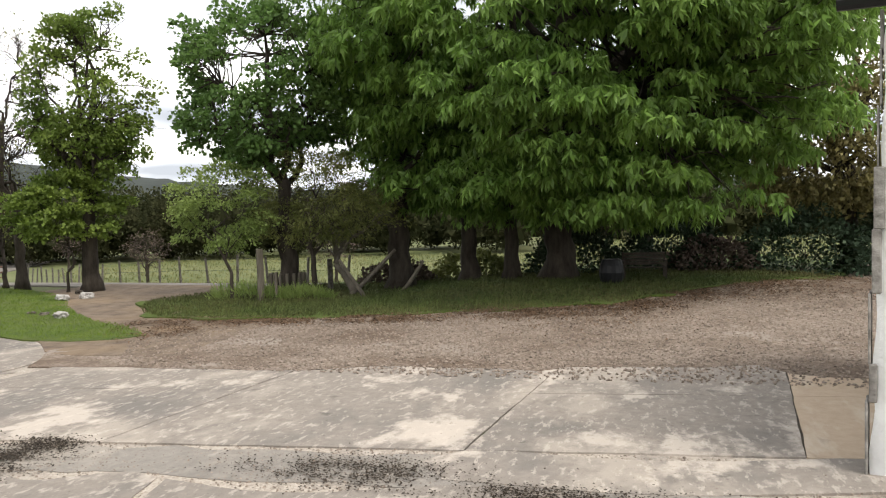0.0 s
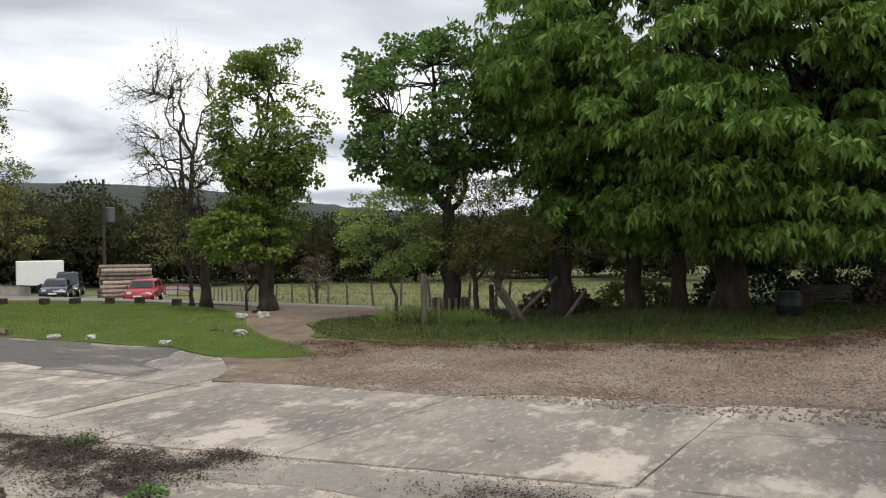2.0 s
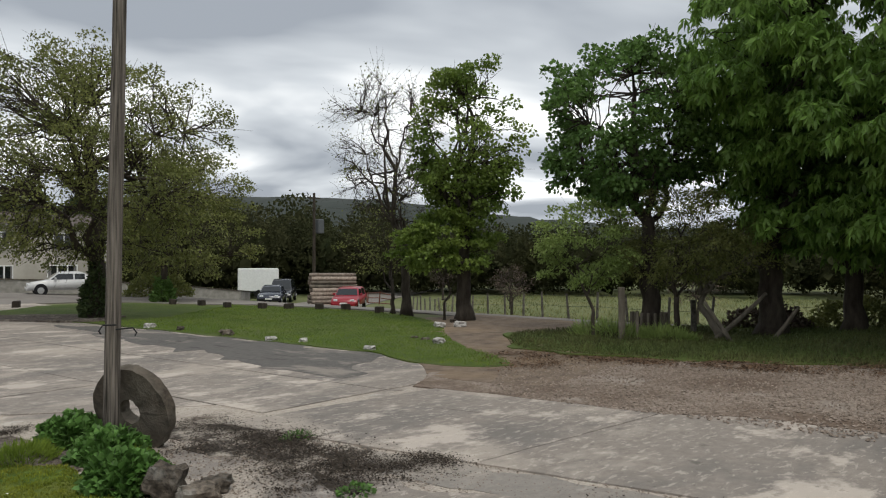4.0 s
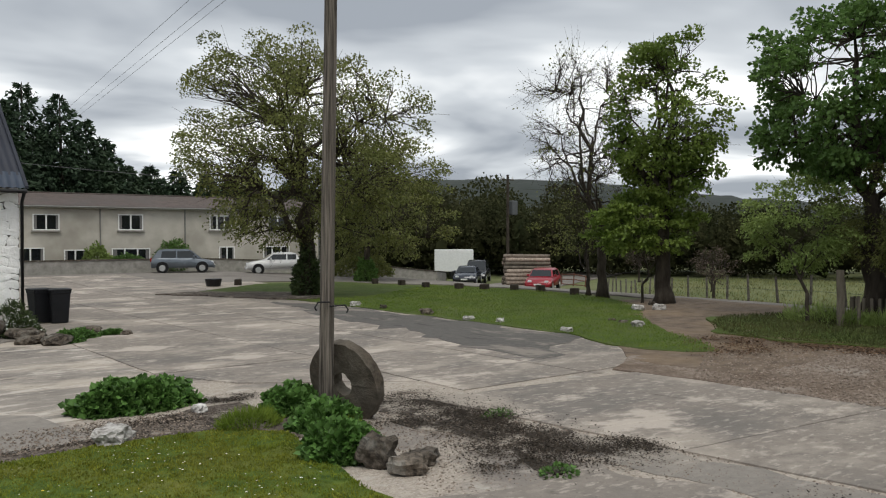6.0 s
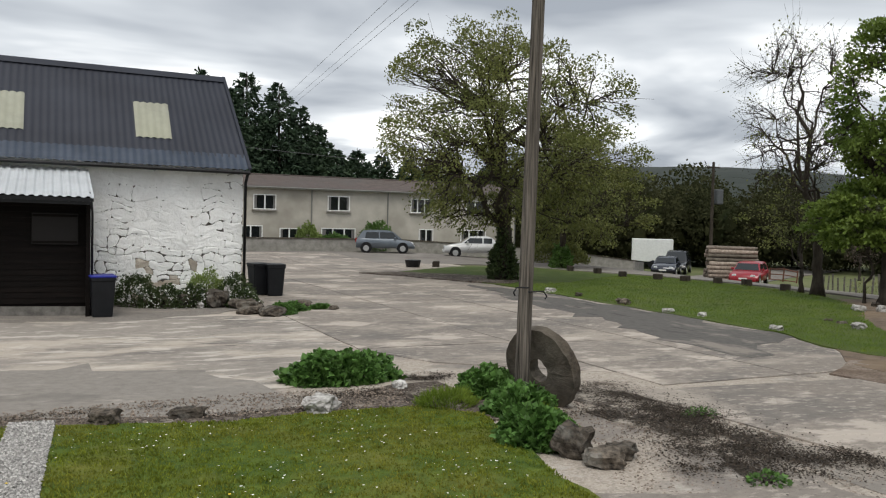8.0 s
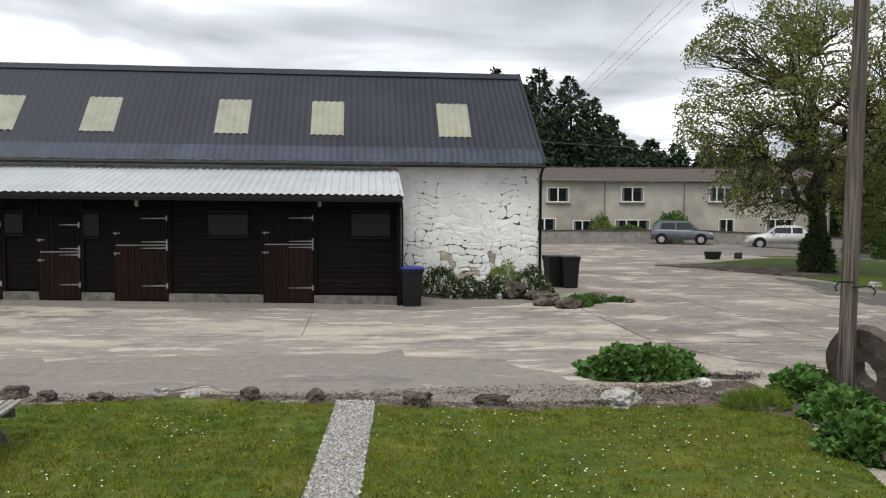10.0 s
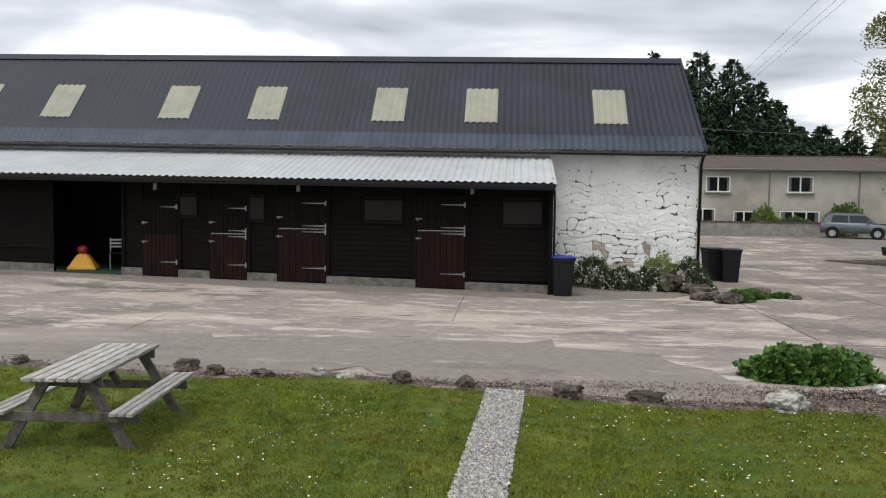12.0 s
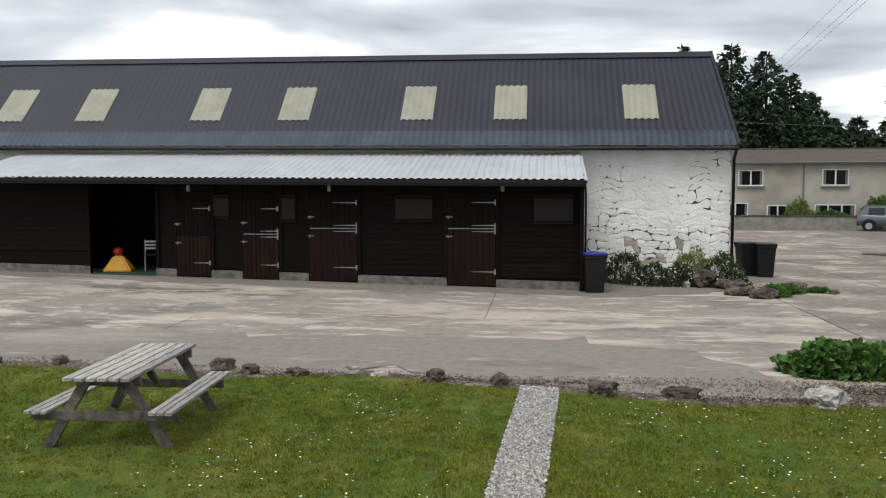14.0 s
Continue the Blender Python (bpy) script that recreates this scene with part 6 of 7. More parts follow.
def wire(a, b, sag, r=0.012, label="thin black overhead line"):
    bm = bmesh.new()
    a, b = Vector(a), Vector(b)
    tube(bm, [a.lerp(b, i / 16) - Vector((0, 0, sag * 4 * (i / 16) * (1 - i / 16))) for i in range(17)], [r] * 17, 4)
    tagged(finish("overhead_wire", bm, GREYWIRE), label, "wire", "overhead wires")


for a, b in (((11.2, 11.39, 11.58), (16.68, 61.74, 11.13)), ((10.89, 11.69, 11.61), (16.44, 61.81, 11.31)), ((10.19, 12.3, 11.63), (16.06, 61.91, 11.68))):
    wire(a, b, 0.0, 0.010, "thin grey overhead line")
wire((13.0, 67, 8.1), (40, 70, 7.6), 0.25, 0.02)


def bench(x, y, rz):
    b = empty("garden_bench", pose(x, y, hz(x, y) + 0.03, 0, 0, rz), "dark wooden garden bench under the trees", "bench")
    for k in range(4):
        part("seat_slat", cbox(-0.72, 0.72, -0.22 + k * 0.11, -0.13 + k * 0.11, 0.42, 0.45), DARKBENCH, b)
        part("back_slat", cbox(-0.72, 0.72, 0.235, 0.26, 0.5 + k * 0.11, 0.585 + k * 0.11), DARKBENCH, b)
    for s in (-0.68, 0.68):
        part("front_leg", cbox(s - 0.03, s + 0.03, -0.22, -0.16, 0, 0.62), DARKBENCH, b)
        part("back_leg", cbox(s - 0.03, s + 0.03, 0.262, 0.32, 0, 0.93), DARKBENCH, b)
        part("arm_rest", cbox(s - 0.035, s + 0.035, -0.25, 0.262, 0.622, 0.66), DARKBENCH, b)


DARKBENCH = material("dark_bench_wood", (0.03, 0.024, 0.018), (0.07, 0.055, 0.042), 6.0, 0.8, 0.4, 50)
bench(28.9, 0.0, -82)
bm = bmesh.new()
pts = [Vector((0, 0, z)) for z in (0.0, 0.2, 0.42, 0.64, 0.84)]
tube(bm, pts, [0.30, 0.37, 0.40, 0.37, 0.30], 18)
ob = finish("barrel", bm, BLACK, smooth=False)
ob.matrix_basis = pose(27.2, 1.0, hz(27.2, 1.0))
tagged(ob, "round black barrel on the grass bank", "barrel")

# gate posts, the dead log props and fallen trunks on the bank
for x, y, h, r, mt in ((23.55, 11.4, 1.65, 0.115, PALEBARK), (23.7, 10.95, 0.9, 0.05, PALEBARK), (27.0, 10.5, 1.15, 0.10, DARKWOOD)):
    bm = bmesh.new()
    tube(bm, [Vector((0, 0, -0.05)), Vector((0.02, 0.01, h * 0.5)), Vector((0, 0.02, h))], [r, r * 0.95, r * 0.9], 9, lump=0.08)
    ob = finish("gate_post", bm, mt)
    ob.matrix_basis = pose(x, y, hz(x, y))
    tagged(ob, "old weathered wooden gate post", "post")
for a, b, r in (((25.33, 9.16, 0.05), (25.82, 7.76, 1.4), 0.08), ((24.73, 8.45, 0.05), (24.46, 9.15, 1.15), 0.075), ((26.12, 7.69, 0.05), (26.33, 6.97, 1.0), 0.075)):
    bm = bmesh.new()
    a, b = Vector(a), Vector(b)
    tube(bm, [a.lerp(b, f) + Vector((0.03 * math.sin(5 * f), 0, 0.1 * f * f)) for f in (0, 0.25, 0.5, 0.75, 1)], [r, r * 0.95, r * 0.85, r * 0.75, r * 0.6], 9, lump=0.07)
    tagged(finish("leaning_trunk", bm, PALEBARK, smooth=True), "pale dead trunk leaning over the bank", "trunk")
bm = bmesh.new()
for k in range(16):
    th = 2 * math.pi * k / 16
    box(bm, 0.55 * math.cos(th) - 0.04, 0.55 * math.cos(th) + 0.04, 0.55 * math.sin(th) - 0.04, 0.55 * math.sin(th) + 0.04, 0, 0.8 + 0.2 * noise.noise((k, 1, 2)))
ob = finish("tree_guard", bm, PALEBARK)
ob.matrix_basis = pose(25.3, 11.3, hz(25.3, 11.3))
tagged(ob, "rough paling guard round the sycamore trunk", "tree guard")
# the dark shrub behind the trunks is added to deepen the gloom under the crown
for i, (x, y, rx, ry, h, mt, lb) in enumerate(((33.2, -5.6, 1.8, 2.4, 2.3, LEAF_CONIFER, "dark evergreen shrub at the back of the gravel"), (34.6, -9.6, 1.8, 2.6, 2.7, LEAF_CONIFER, "dark evergreen shrub at the back of the gravel"), (33.0, -2.4, 1.4, 1.6, 1.3, TWIG_BROWN, "brown twiggy bramble thicket"),
                                              (32.0, 2.6, 1.3, 1.8, 1.8, LEAF_CONIFER, "dark shrub added to darken the gap behind the trunks"), (36.5, -12.0, 2.0, 3.0, 3.0, LEAF_CONIFER, "dark evergreen shrub at the back of the gravel"), (34.0, -1.0, 1.6, 2.0, 2.2, LEAF_CONIFER, "dark evergreen shrub behind the bench"), (31.8, 6.4, 1.2, 1.6, 1.0, LEAF_OLIVE, "scrubby growth behind the trunks"), (30.6, 9.2, 1.0, 1.5, 0.8, TWIG_BROWN, "low brown bramble by the trunks"),
                                              (16.3, 56.4, 1.0, 0.6, 1.75, LEAF_PALE, "rounded garden shrub before the house"), (18.2, 56.6, 1.6, 0.7, 1.1, LEAF_DARK, "low dark garden hedge before the house"), (21.2, 56.2, 1.5, 0.8, 2.0, LEAF_DARK, "dark garden shrub by the house wall"),
                                              (18.2, 32.3, 0.58, 0.58, 2.3, LEAF_BED, "thick dark ivy growth at the foot of the tree"), (26.75, 40.6, 0.6, 0.6, 1.3, LEAF_DARK, "small clipped dark green conifer"), (30.4, 46.6, 2.2, 1.2, 1.5, LEAF_OLIVE, "olive thicket growing by the roadside"),
                                              (23.9, 12.0, 0.5, 1.4, 0.45, LEAF_PALE, "tuft of long grass round the small tree"), (24.0, 10.2, 0.4, 0.9, 0.35, LEAF_PALE, "tuft of long grass on the bank"))):
    bush("shrub", x, y, rx, ry, h, mt, lb, 130 + i, int(900 + 2600 * rx * h / 3), 0.17 if h > 0.5 else 0.3, 0.7 if h > 0.5 else 0.08, "shrub", 0.0 if h > 0.5 else -0.9)
for i, (x, y) in enumerate(((50, 33.1), (42.5, 28.0), (56, 44), (44, 17))):
    grow("thorn_tree", x, y, "small bare thorn tree in the field edge", TWIG_BROWN, 140 + i, 0.10, 0.9, centre=(0, 0, 2.0), radius=(1.3, 1.3, 1.2), clumps=40, clump_r=0.45, leaves=14, leaf=0.13, width=0.4, limbs=7, twigs=6, floor=0.8, gap=0.05, shell=0.3)

# ---- the planted bed at the barn corner ----
for i, (x, y, rx, ry, h, k) in enumerate(((2.7, 24.3, 0.42, 0.35, 0.55, 0), (3.5, 24.1, 0.4, 0.3, 0.6, 0), (4.3, 24.0, 0.5, 0.4, 0.75, 0), (4.9, 23.4, 0.4, 0.35, 0.45, 0), (4.85, 22.2, 0.45, 0.38, 0.5, 0), (5.3, 21.6, 0.42, 0.32, 0.4, 0), (4.6, 24.1, 0.14, 0.1, 0.9, 1), (3.8, 23.75, 0.14, 0.1, 0.3, 1), (6.6, 23.4, 0.3, 0.22, 0.36, 0), (6.2, 23.5, 0.24, 0.18, 0.24, 0), (7.3, 22.7, 0.22, 0.15, 0.2, 0))):
    rock("bed_rock", x, y, rx * 0.8, ry * 0.8, h * 0.72, STONE if k == 0 else PALESTONE, "dark mossy rock in the planted bed" if k == 0 else "pale stone lying in the planted bed", 70 + i, i * 41, group="rocks of the planted bed")
for i, (x, y, rx, ry, h, mt, lb) in enumerate(((2.2, 24.7, 0.6, 0.5, 0.95, LEAF_BED, "dark low shrub against the barn wall"), (2.9, 24.2, 0.65, 0.45, 0.62, LEAF_BED, "green cushion plant in the bed"), (3.7, 24.1, 0.55, 0.4, 0.6, LEAF_BED, "green cushion plant among the rocks"), (5.0, 23.9, 0.5, 0.5, 0.55, LEAF_BED, "green cushion plant at the corner"), (4.15, 24.8, 0.62, 0.45, 1.0, LEAF_PALE, "yellow-green shrub against the barn wall"), (4.9, 24.4, 0.55, 0.6, 0.9, LEAF_BED, "dark low shrub in the bed"), (5.6, 21.9, 0.4, 0.3, 0.3, LEAF_BUSH, "bright green creeping plant on the rocks"), (6.0, 22.6, 0.5, 0.35, 0.25, LEAF_BUSH, "bright green creeping plant on the rocks"), (7.0, 22.9, 0.3, 0.2, 0.15, LEAF_BUSH, "scrap of green weed on the concrete"))):
    bush("bed_plant", x, y, rx, ry, h, mt, lb, 160 + i, int(1300 + 1800 * rx * 2), 0.065, 0.6, "plant")


def scatter_flakes(name, spots, mat, size, label, up=0.02, seed=3, width=0.8, tilt=0.35, cat="litter", patchy=False):
    rng = np.random.default_rng(seed)
    P = []
    for x, y, rx, ry, n in spots:
        q = rng.normal(size=(n, 2)) * 0.5 * np.array([rx, ry]) + np.array([x, y])
        P.append(q)
    P = np.concatenate(P)
    if patchy:
        P = P[np.array([noise.noise((a * 1.6, b * 1.6, seed)) + 0.5 * noise.noise((a * 5, b * 5, seed)) for a, b in P]) > rng.uniform(-0.62, 0.12, len(P))]
    Z = np.array([hz(a, b) for a, b in P]) + up + rng.uniform(0, 0.02, len(P))
    th = rng.uniform(0, 2 * math.pi, len(P))
    D = unit(np.stack([np.cos(th), np.sin(th), rng.normal(size=len(P)) * tilt], 1))
    n = len(P)
    side = unit(np.cross(D, np.array([0, 0, 1.0]) + rng.normal(size=(n, 3)) * tilt * 0.6))
    L = (size * rng.uniform(0.5, 1.4, n))[:, None]
    pos = np.concatenate([P, Z[:, None]], 1)
    v = np.stack([pos - D * L * 0.5, pos + side * L * width * 0.5, pos + D * L * 0.5, pos - side * L * width * 0.5], 1).reshape(-1, 3)
    me = bpy.data.meshes.new(name)
    me.from_pydata(v.tolist(), [], np.arange(4 * n).reshape(-1, 4).tolist())
    me.materials.append(mat)
    return tagged(new(name, me), label, cat, kind="stuff")


def pebbles(name, poly, n, size, mat, label, up, seed):
    """Loose small stones within an outline: squat eight-sided grains."""
    rng = np.random.default_rng(seed)
    xs, ys = [p[0] for p in poly], [p[1] for p in poly]
    q = rng.uniform(size=(4 * n, 2)) * np.array([max(xs) - min(xs), max(ys) - min(ys)]) + np.array([min(xs), min(ys)])
    q = q[inside_all(q, poly)][:n]
    n = len(q)
    P = np.array([(x, y, hz(x, y) + up) for x, y in q])
    k = np.array([[1, 0, 0], [0, 1, 0], [-1, 0, 0], [0, -1, 0], [0, 0, 0.75], [0, 0, -0.5]], float)
    S = size * rng.uniform(0.5, 1.5, (n, 1, 1)) * rng.uniform(0.7, 1.3, (n, 1, 3))
    th = rng.uniform(0, 6.28, n)
    R = np.stack([np.stack([np.cos(th), -np.sin(th), 0 * th], 1), np.stack([np.sin(th), np.cos(th), 0 * th], 1), np.stack([0 * th, 0 * th, 1 + 0 * th], 1)], 1)
    v = np.einsum("nij,nkj->nki", R, k[None] * S * 0.5 + rng.normal(size=(n, 6, 3)) * size * 0.07) + P[:, None]
    f = np.array([[0, 1, 4], [1, 2, 4], [2, 3, 4], [3, 0, 4], [1, 0, 5], [2, 1, 5], [3, 2, 5], [0, 3, 5]])
    faces = (f[None] + 6 * np.arange(n)[:, None, None]).reshape(-1, 3)
    me = bpy.data.meshes.new(name)
    me.from_pydata(v.reshape(-1, 3).tolist(), [], faces.tolist())
    me.materials.append(mat)
    return tagged(new(name, me), label, "gravel", kind="stuff")


pebbles("path_gravel", [(-0.66, 5.6), (-0.62, 7.4), (-0.42, 11.3), (0.08, 11.25), (-0.12, 7.5), (-0.15, 5.6)], 9000, 0.034, PATHPEBBLE, "loose pale chips of the gravel path", 0.066, 1)
pebbles("loose_gravel", [(13.0, -8), (13.0, 9), (16.5, 11), (19.0, 9), (21, 6), (24, 1), (27, -3), (27, -8)], 19000, 0.05, PEBBLE, "loose grey and pink gravel", 0.042, 2)
pebbles("verge_grit", [(5.0, 5.0), (5.4, 8.0), (6.2, 10.6), (8.6, 9.6), (9.2, 6.0), (9.2, -3), (5.2, -3)], 11000, 0.026, PEBBLE, "grit and small stones of the verge", 0.012, 3)
pebbles("edge_grit", [(-9.5, 11.9), (-4.6, 11.5), (-2.7, 11.75), (-0.6, 11.3), (0.6, 11.0), (3.1, 10.8), (4.6, 10.8), (4.9, 12.0), (2.5, 12.2), (-0.6, 12.0), (-9.5, 12.5)], 3200, 0.03, PEBBLE, "grit and small stones along the lawn edge", 0.043, 4)
scatter_flakes("dead_leaves", ((7.7, 10.6, 0.9, 1.2, 4600), (8.1, 9.4, 0.6, 1.0, 3000), (7.7, 8.6, 0.8, 1.0, 8000), (7.3, 7.3, 0.9, 0.9, 10000), (7.8, 6.6, 0.6, 0.6, 2600), (6.5, 6.9, 0.5, 0.4, 1500), (6.9, 9.4, 0.5, 0.4, 1200), (4.4, 11.6, 1.4, 0.5, 5500), (5.7, 12.6, 0.5, 0.3, 2200), (3.4, 10.95, 0.7, 0.16, 1500), (-2.0, 11.7, 5.0, 0.22, 6500), (2.2, 11.0, 2.0, 0.14, 1600), (8.1, 2.7, 0.5, 1.2, 3500), (7.7, 0.6, 0.3, 1.6, 2500), (8.4, 6.6, 0.3, 0.5, 1500)), LITTER, 0.026, "scattered dark dead leaves on the verge", 0.03, 5, patchy=True)
scatter_flakes("brown_litter", tuple((x, y, rx, ry, n) for x, y, rx, ry, n in ((19.2, 9.2, 0.9, 1.6, 5000), (20.0, 6.4, 1.1, 1.8, 6500), (21.4, 3.2, 1.3, 1.8, 7500), (22.6, 0.6, 1.5, 1.6, 7500), (24.9, -1.4, 1.8, 1.4, 7500), (27.6, -3.4, 2.4, 1.8, 8000), (30.5, -6.0, 2.2, 2.0, 4500), (18.4, 11.6, 1.2, 1.0, 1800), (17.2, 10.4, 1.6, 0.9, 1500), (26.0, -4.5, 3.0, 2.6, 3500), (20.5, 1.5, 2.5, 3.0, 2500))), BROWNLITTER, 0.05, "brown fallen leaves along the bank", 0.055, 6, patchy=True)


PATH_OUTLINE = [(-0.66, -4), (-0.62, 7.4), (-0.42, 11.3), (0.08, 11.25), (-0.12, 7.5), (-0.15, -4)]


def turf(name, poly, n, h, mat, label, lift, seed, width=0.16):
    rng = np.random.default_rng(seed)
    xs, ys = [p[0] for p in poly], [p[1] for p in poly]
    q = rng.uniform(size=(int(n * 2.2), 2)) * np.array([max(xs) - min(xs), max(ys) - min(ys)]) + np.array([min(xs), min(ys)])
    q = q[inside_all(q, poly) & ~inside_all(q, PATH_OUTLINE)][:n]
    pos = np.array([(x, y, hz(x, y) + lift) for x, y in q])
    D = unit(rng.normal(size=(len(pos), 3)) * 0.5 + np.array([0, 0, 1.0]))
    tuss = np.array([1 + 0.55 * noise.noise((x * 4.5, y * 4.5, seed)) + 0.5 * noise.noise((x * 13, y * 13, seed)) for x, y in q])
    ob = leaf_mesh(name, pos, D, h * tuss * rng.uniform(0.6, 1.4, len(pos)), width, mat, None, 0.02, rng)
    return tagged(ob, label, "grass", kind="stuff")


turf("lawn_grass", [(-9.4, 11.85), (-7.2, 11.75), (-4.6, 11.4), (-2.7, 11.7), (-0.6, 11.2), (0.6, 10.9), (2.1, 10.6), (3.1, 10.7), (4.7, 10.6), (5.3, 9.9), (5.0, 8.4), (4.75, 7.2), (4.6, 5.4), (-6.5, 5.4), (-9.4, 9.4)], 250000, 0.030, BLADE, "short blades of the mown lawn", 0.042, 7, 0.36)
bush("weed_tuft", 6.7, 6.3, 0.22, 0.18, 0.12, LEAF_BUSH, "scrap of green weeds in the grit", 171, 160, 0.06, 0.7, "weed")
bush("weed_tuft", 8.2, 8.9, 0.3, 0.2, 0.1, LEAF_BUSH, "scrap of green weeds in the litter", 172, 160, 0.06, 0.4, "weed")
turf("field_tufts", [(33, 8), (34.5, 22), (42, 33), (52, 42), (75, 45), (75, -12), (44, -12)], 34000, 0.20, FIELDTUFT, "rough tufts of the field", -0.05, 13)
turf("island_grass", ISLAND[:-4] + [(20, 30)], 60000, 0.055, ISLANDBLADE, "blades of the island grass", 0.055, 8)
turf("bank_blades", BANK[:10] + [(34, -2), (30, 8)] + BANK[13:], 60000, 0.10, BANKBLADE, "long blades of the bank with tree shade in their colour", 0.075, 9)
scatter_flakes("daisies", tuple((x, y, 0.9, 0.7, 34) for x, y in ((-2.6, 8.6), (-1.8, 9.4), (-3.2, 7.6), (1.4, 7.4), (2.2, 8.2), (3.4, 9.0), (0.8, 9.6), (2.8, 6.9), (-1.4, 7.0), (4.0, 7.6), (1.6, 10.2), (-6.0, 8.0), (3.2, 10.1), (-2.4, 10.4))), PETAL, 0.022, "white daisies open in the lawn", 0.085, 10, 1.0, 0.15, "flowers")
scatter_flakes("buttercups", tuple((x, y, 1.6, 1.2, 4) for x, y in ((-3.6, 7.6), (-1.6, 8.8), (2.2, 8.6), (-5.6, 7.4))), BUTTERCUP, 0.03, "a few yellow flowers in the lawn", 0.085, 11, 1.0, 0.15, "flowers")
for i, (x, y, rx, ry, h) in enumerate(((2.9, 24.15, 0.66, 0.46, 0.62), (3.7, 24.05, 0.56, 0.42, 0.6), (5.0, 23.85, 0.5, 0.5, 0.55))):
    bush("white_flowers", x, y, rx, ry, h, PETAL, "small white flowers over the cushion plants", 180 + i, 330, 0.045, 0.95, "flowers")


# ---- in the open stall ----
def toy_and_chair():
    bm = bmesh.new()
    z0 = gz(-12.95) + 0.05
    v = [bm.verts.new(p) for p in ((-0.42, -0.3, 0), (0.42, -0.3, 0), (0.42, 0.3, 0), (-0.42, 0.3, 0), (-0.14, -0.1, 0.46), (0.12, -0.1, 0.46), (0.12, 0.12, 0.46), (-0.14, 0.12, 0.46))]
    for f in ((0, 3, 2, 1), (4, 5, 6, 7), (0, 1, 5, 4), (1, 2, 6, 5), (2, 3, 7, 6), (3, 0, 4, 7)):
        bm.faces.new([v[k] for k in f])
    bmesh.ops.bevel(bm, geom=list(bm.edges), offset=0.04, segments=2, affect="EDGES")
    t = empty("feed_hopper", pose(-12.45, 23.35, z0, 0, 0, 12), "bright yellow plastic hopper with a red top", "hopper")
    part("base", bm, plain("yellow_plastic", (0.72, 0.36, 0.02), 0.5), t, "yellow sloping base")
    bm = bmesh.new()
    bmesh.ops.create_uvsphere(bm, u_segments=14, v_segments=9, radius=0.15)
    for q in bm.verts:
        q.co = Vector((q.co.x - 0.02, q.co.y, q.co.z * 0.85 + 0.57))
    part("top", bm, plain("red_plastic", (0.35, 0.02, 0.012), 0.5), t, "red rounded top", smooth=True)
    c = empty("folding_chair", pose(-11.55, 23.6, z0, 0, 0, 25), "light tubular metal chair in the stall", "chair")
    for s in (-0.2, 0.2):
        bm = bmesh.new()
        tube(bm, [Vector((s, -0.2, 0)), Vector((s, -0.18, 0.45)), Vector((s, 0.2, 0.46)), Vector((s, 0.26, 0.9))], [0.014] * 4, 6)
        part("side_frame", bm, GALV, c)
        bm = bmesh.new()
        tube(bm, [Vector((s, 0.24, 0)), Vector((s, 0.18, 0.45))], [0.014] * 2, 6)
        part("back_leg", bm, GALV, c)
    part("seat", cbox(-0.2, 0.2, -0.2, 0.2, 0.455, 0.485), BLACK, c)
    for z in (0.62, 0.72, 0.82):
        part("back_slat", cbox(-0.2, 0.2, 0.21, 0.225, z, z + 0.05), GALV, c)


toy_and_chair()


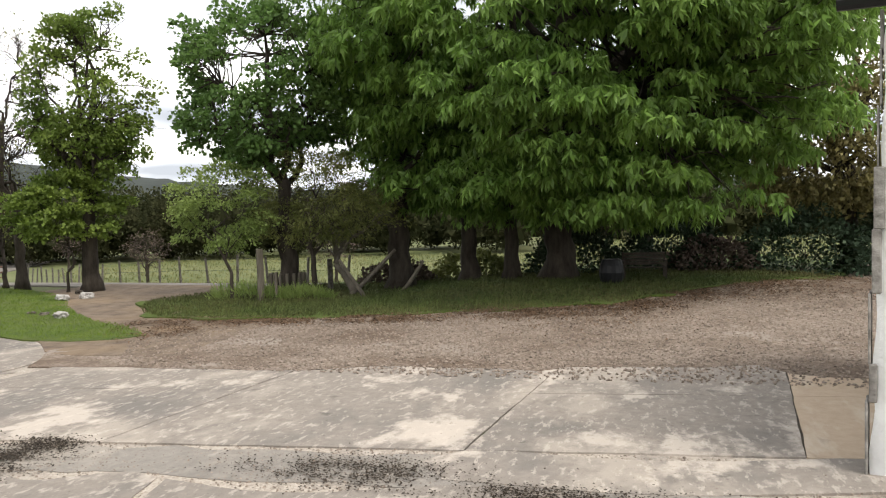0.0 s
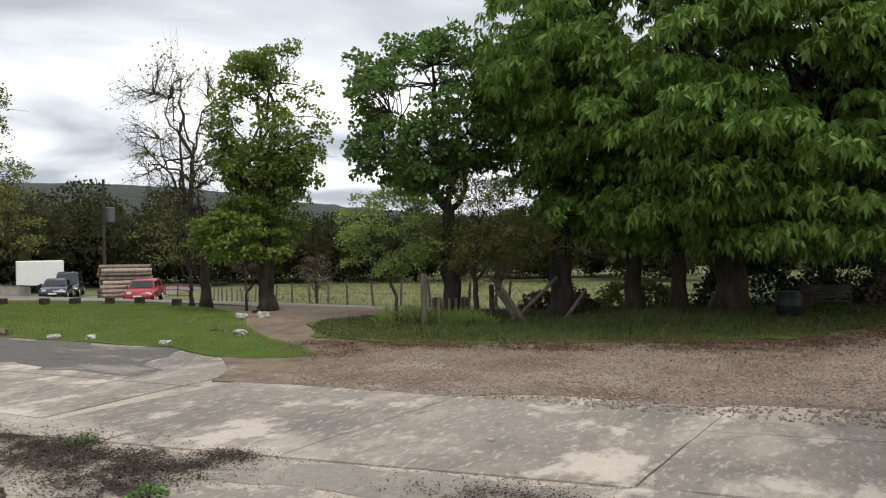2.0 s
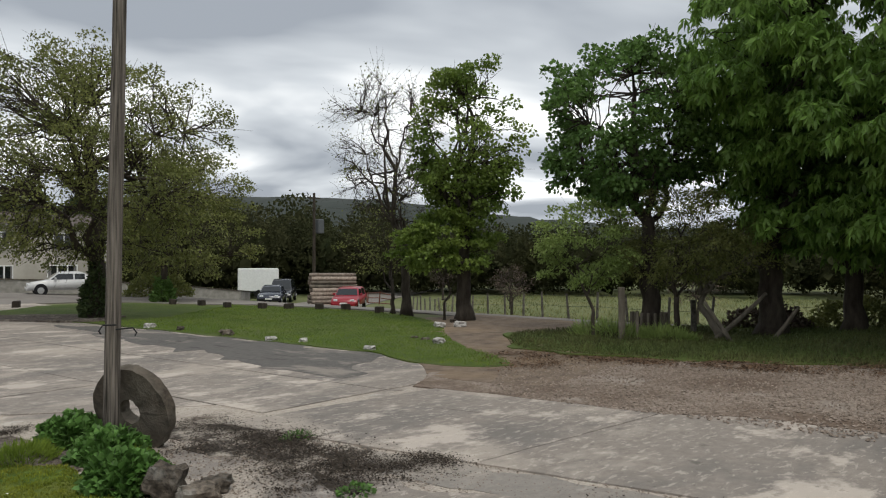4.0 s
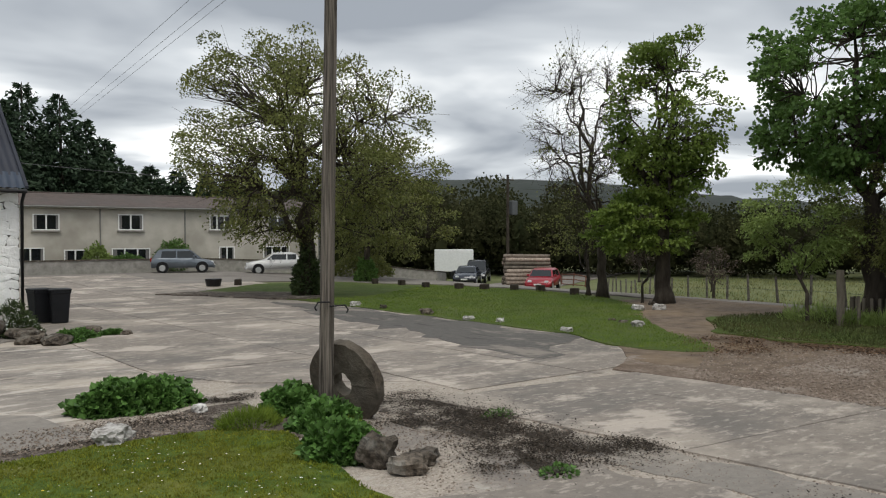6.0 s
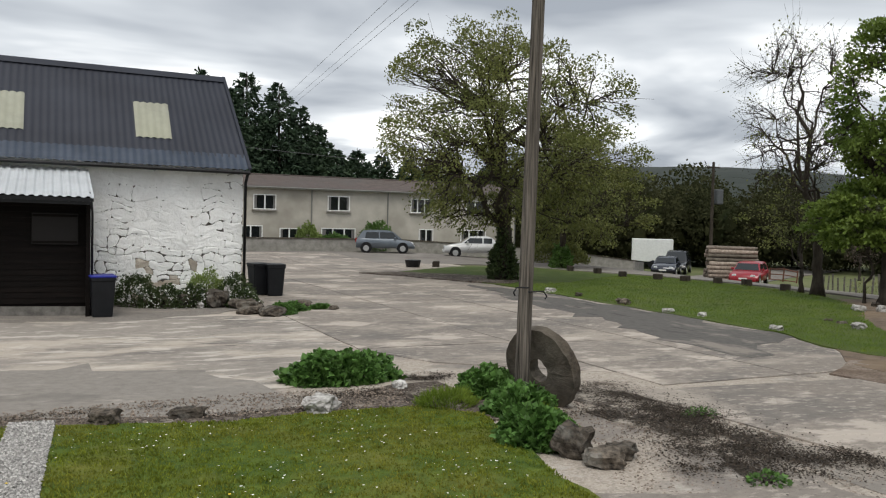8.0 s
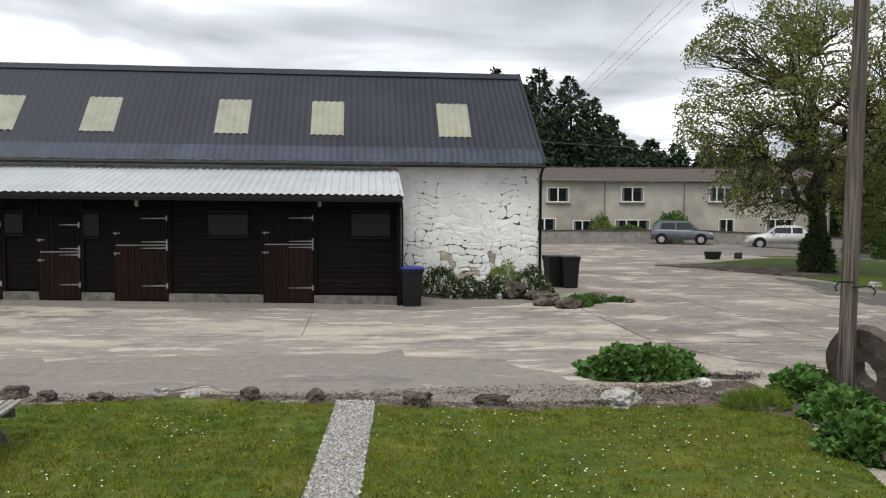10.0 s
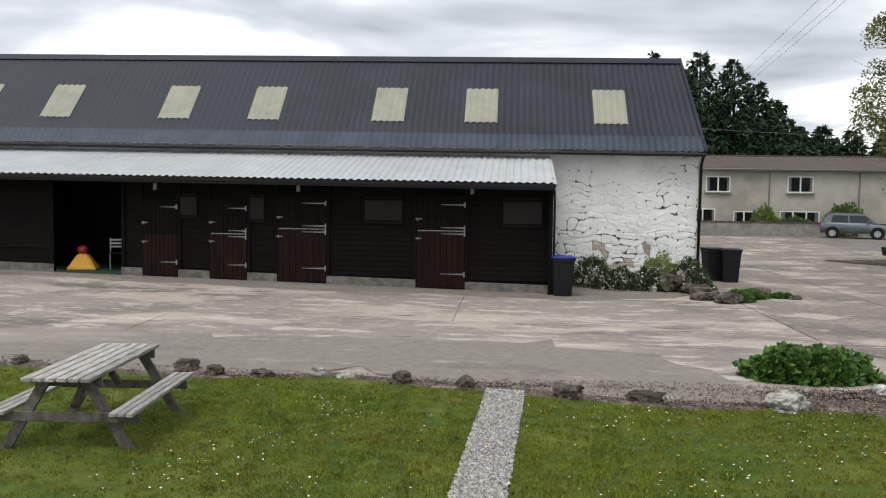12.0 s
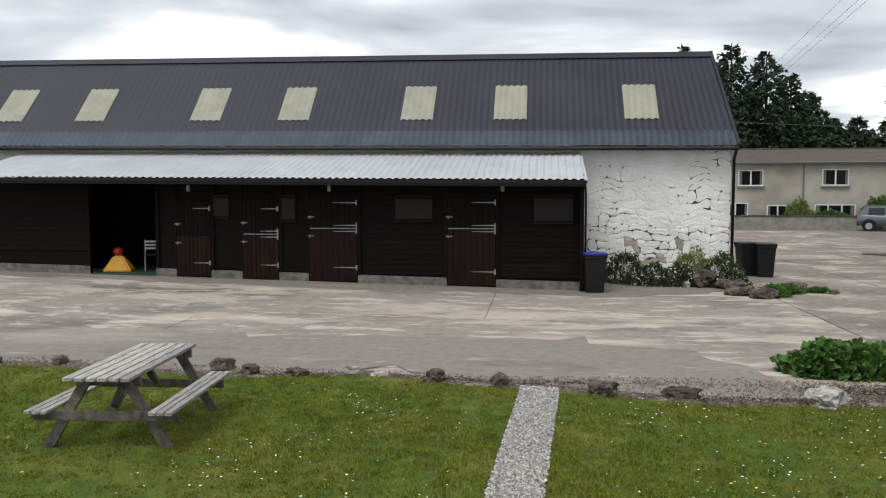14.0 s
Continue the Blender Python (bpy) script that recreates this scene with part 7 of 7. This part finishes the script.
# ---- the white wing beside the viewpoint, and its low wall ----
def white_wing():
    w = empty("white_wing", pose(8.88, -2.49, 0, 0, 0, -105), "whitewashed rubble building with a black gutter and worn corner", "building")
    bm = bmesh.new()
    n, m = 14, 34
    z1 = 4.5
    grid = []
    for j in range(m + 1):
        z = z1 * j / m
        row = []
        for i in range(n + 1):
            x = -0.14 * (1 - z / z1) + i * 0.45
            d = 0.03 * noise.noise((x * 2.2, 1.0, z * 2.2)) + 0.015 * noise.noise((x * 6, 1.0, z * 6))
            edge = 0.035 * noise.noise((z * 2.3, 4.0, 1.0)) if i == 0 else 0
            row.append(bm.verts.new((x + edge, d, z)))
        grid.append(row)
    back = [bm.verts.new((0.1 - 0.14 * (1 - z1 * j / m / z1), 6.0, z1 * j / m)) for j in range(m + 1)]
    for j in range(m):
        for i in range(n):
            bm.faces.new((grid[j][i], grid[j][i + 1], grid[j + 1][i + 1], grid[j + 1][i]))
        bm.faces.new((back[j], grid[j][0], grid[j + 1][0], back[j + 1]))
    part("wall", bm, WHITEWASH, w, "whitewashed rubble wall", smooth=True)
    rng = random.Random(2)
    z = 0.0
    while z < 4.4:
        h = rng.uniform(0.35, 0.75)
        wd = rng.uniform(0.012, 0.03) if not (1.7 < z < 2.5 or 0.2 < z < 1.1) else rng.uniform(0.07, 0.12)
        x0 = -0.15 * (1 - z / z1) - 0.035 + 0.02 * noise.noise((z * 2.3, 4.0, 1.0))
        part("quoin", cbox(x0, x0 + wd, -0.03, 0.35, z, min(4.48, z + h + 0.004), bevel=0.012), QUOIN, w, "bare grey corner stone")
        z += h
    bm = bmesh.new()
    tube(bm, [Vector((-0.42, -0.16, 4.56)), Vector((6.5, -0.16, 4.56))], [0.085, 0.085], 10)
    part("gutter", bm, BLACK, w, "black rainwater gutter")
    bm = bmesh.new()
    q = [bm.verts.new(p) for p in ((0.12, -0.2, 4.66), (6.5, -0.2, 4.66), (6.5, 3.0, 7.6), (0.12, 3.0, 7.6), (0.12, 6.2, 4.66), (6.5, 6.2, 4.66))]
    bm.faces.new((q[0], q[1], q[2], q[3]))
    bm.faces.new((q[3], q[2], q[5], q[4]))
    bm.faces.new((q[0], q[3], q[4]))
    part("roof", bm, ROOF, w)


white_wing()


def low_wall():
    bm = bmesh.new()
    box(bm, -0.9, 0.02, -0.25, 0.25, -0.05, 2.22)
    bmesh.ops.subdivide_edges(bm, edges=list(bm.edges), cuts=14, use_grid_fill=True)
    for v in bm.verts:
        v.co += noise.noise_vector((v.co.x * 3, v.co.y * 3, v.co.z * 3)) * 0.03 + noise.noise_vector((v.co.x * 14, v.co.y * 14, v.co.z * 14)) * 0.012
        v.co.x += 0.04 * (1 - v.co.z / 2.2)
    ob = finish("white_pier", bm, WHITEWASH, smooth=True)
    ob.matrix_basis = pose(-1.985, 2.6, 0, 0, 0, 30)
    tagged(ob, "rough whitewashed stone pier by the viewpoint", "pier")


low_wall()
build_slabs()
build_facing(BARN)
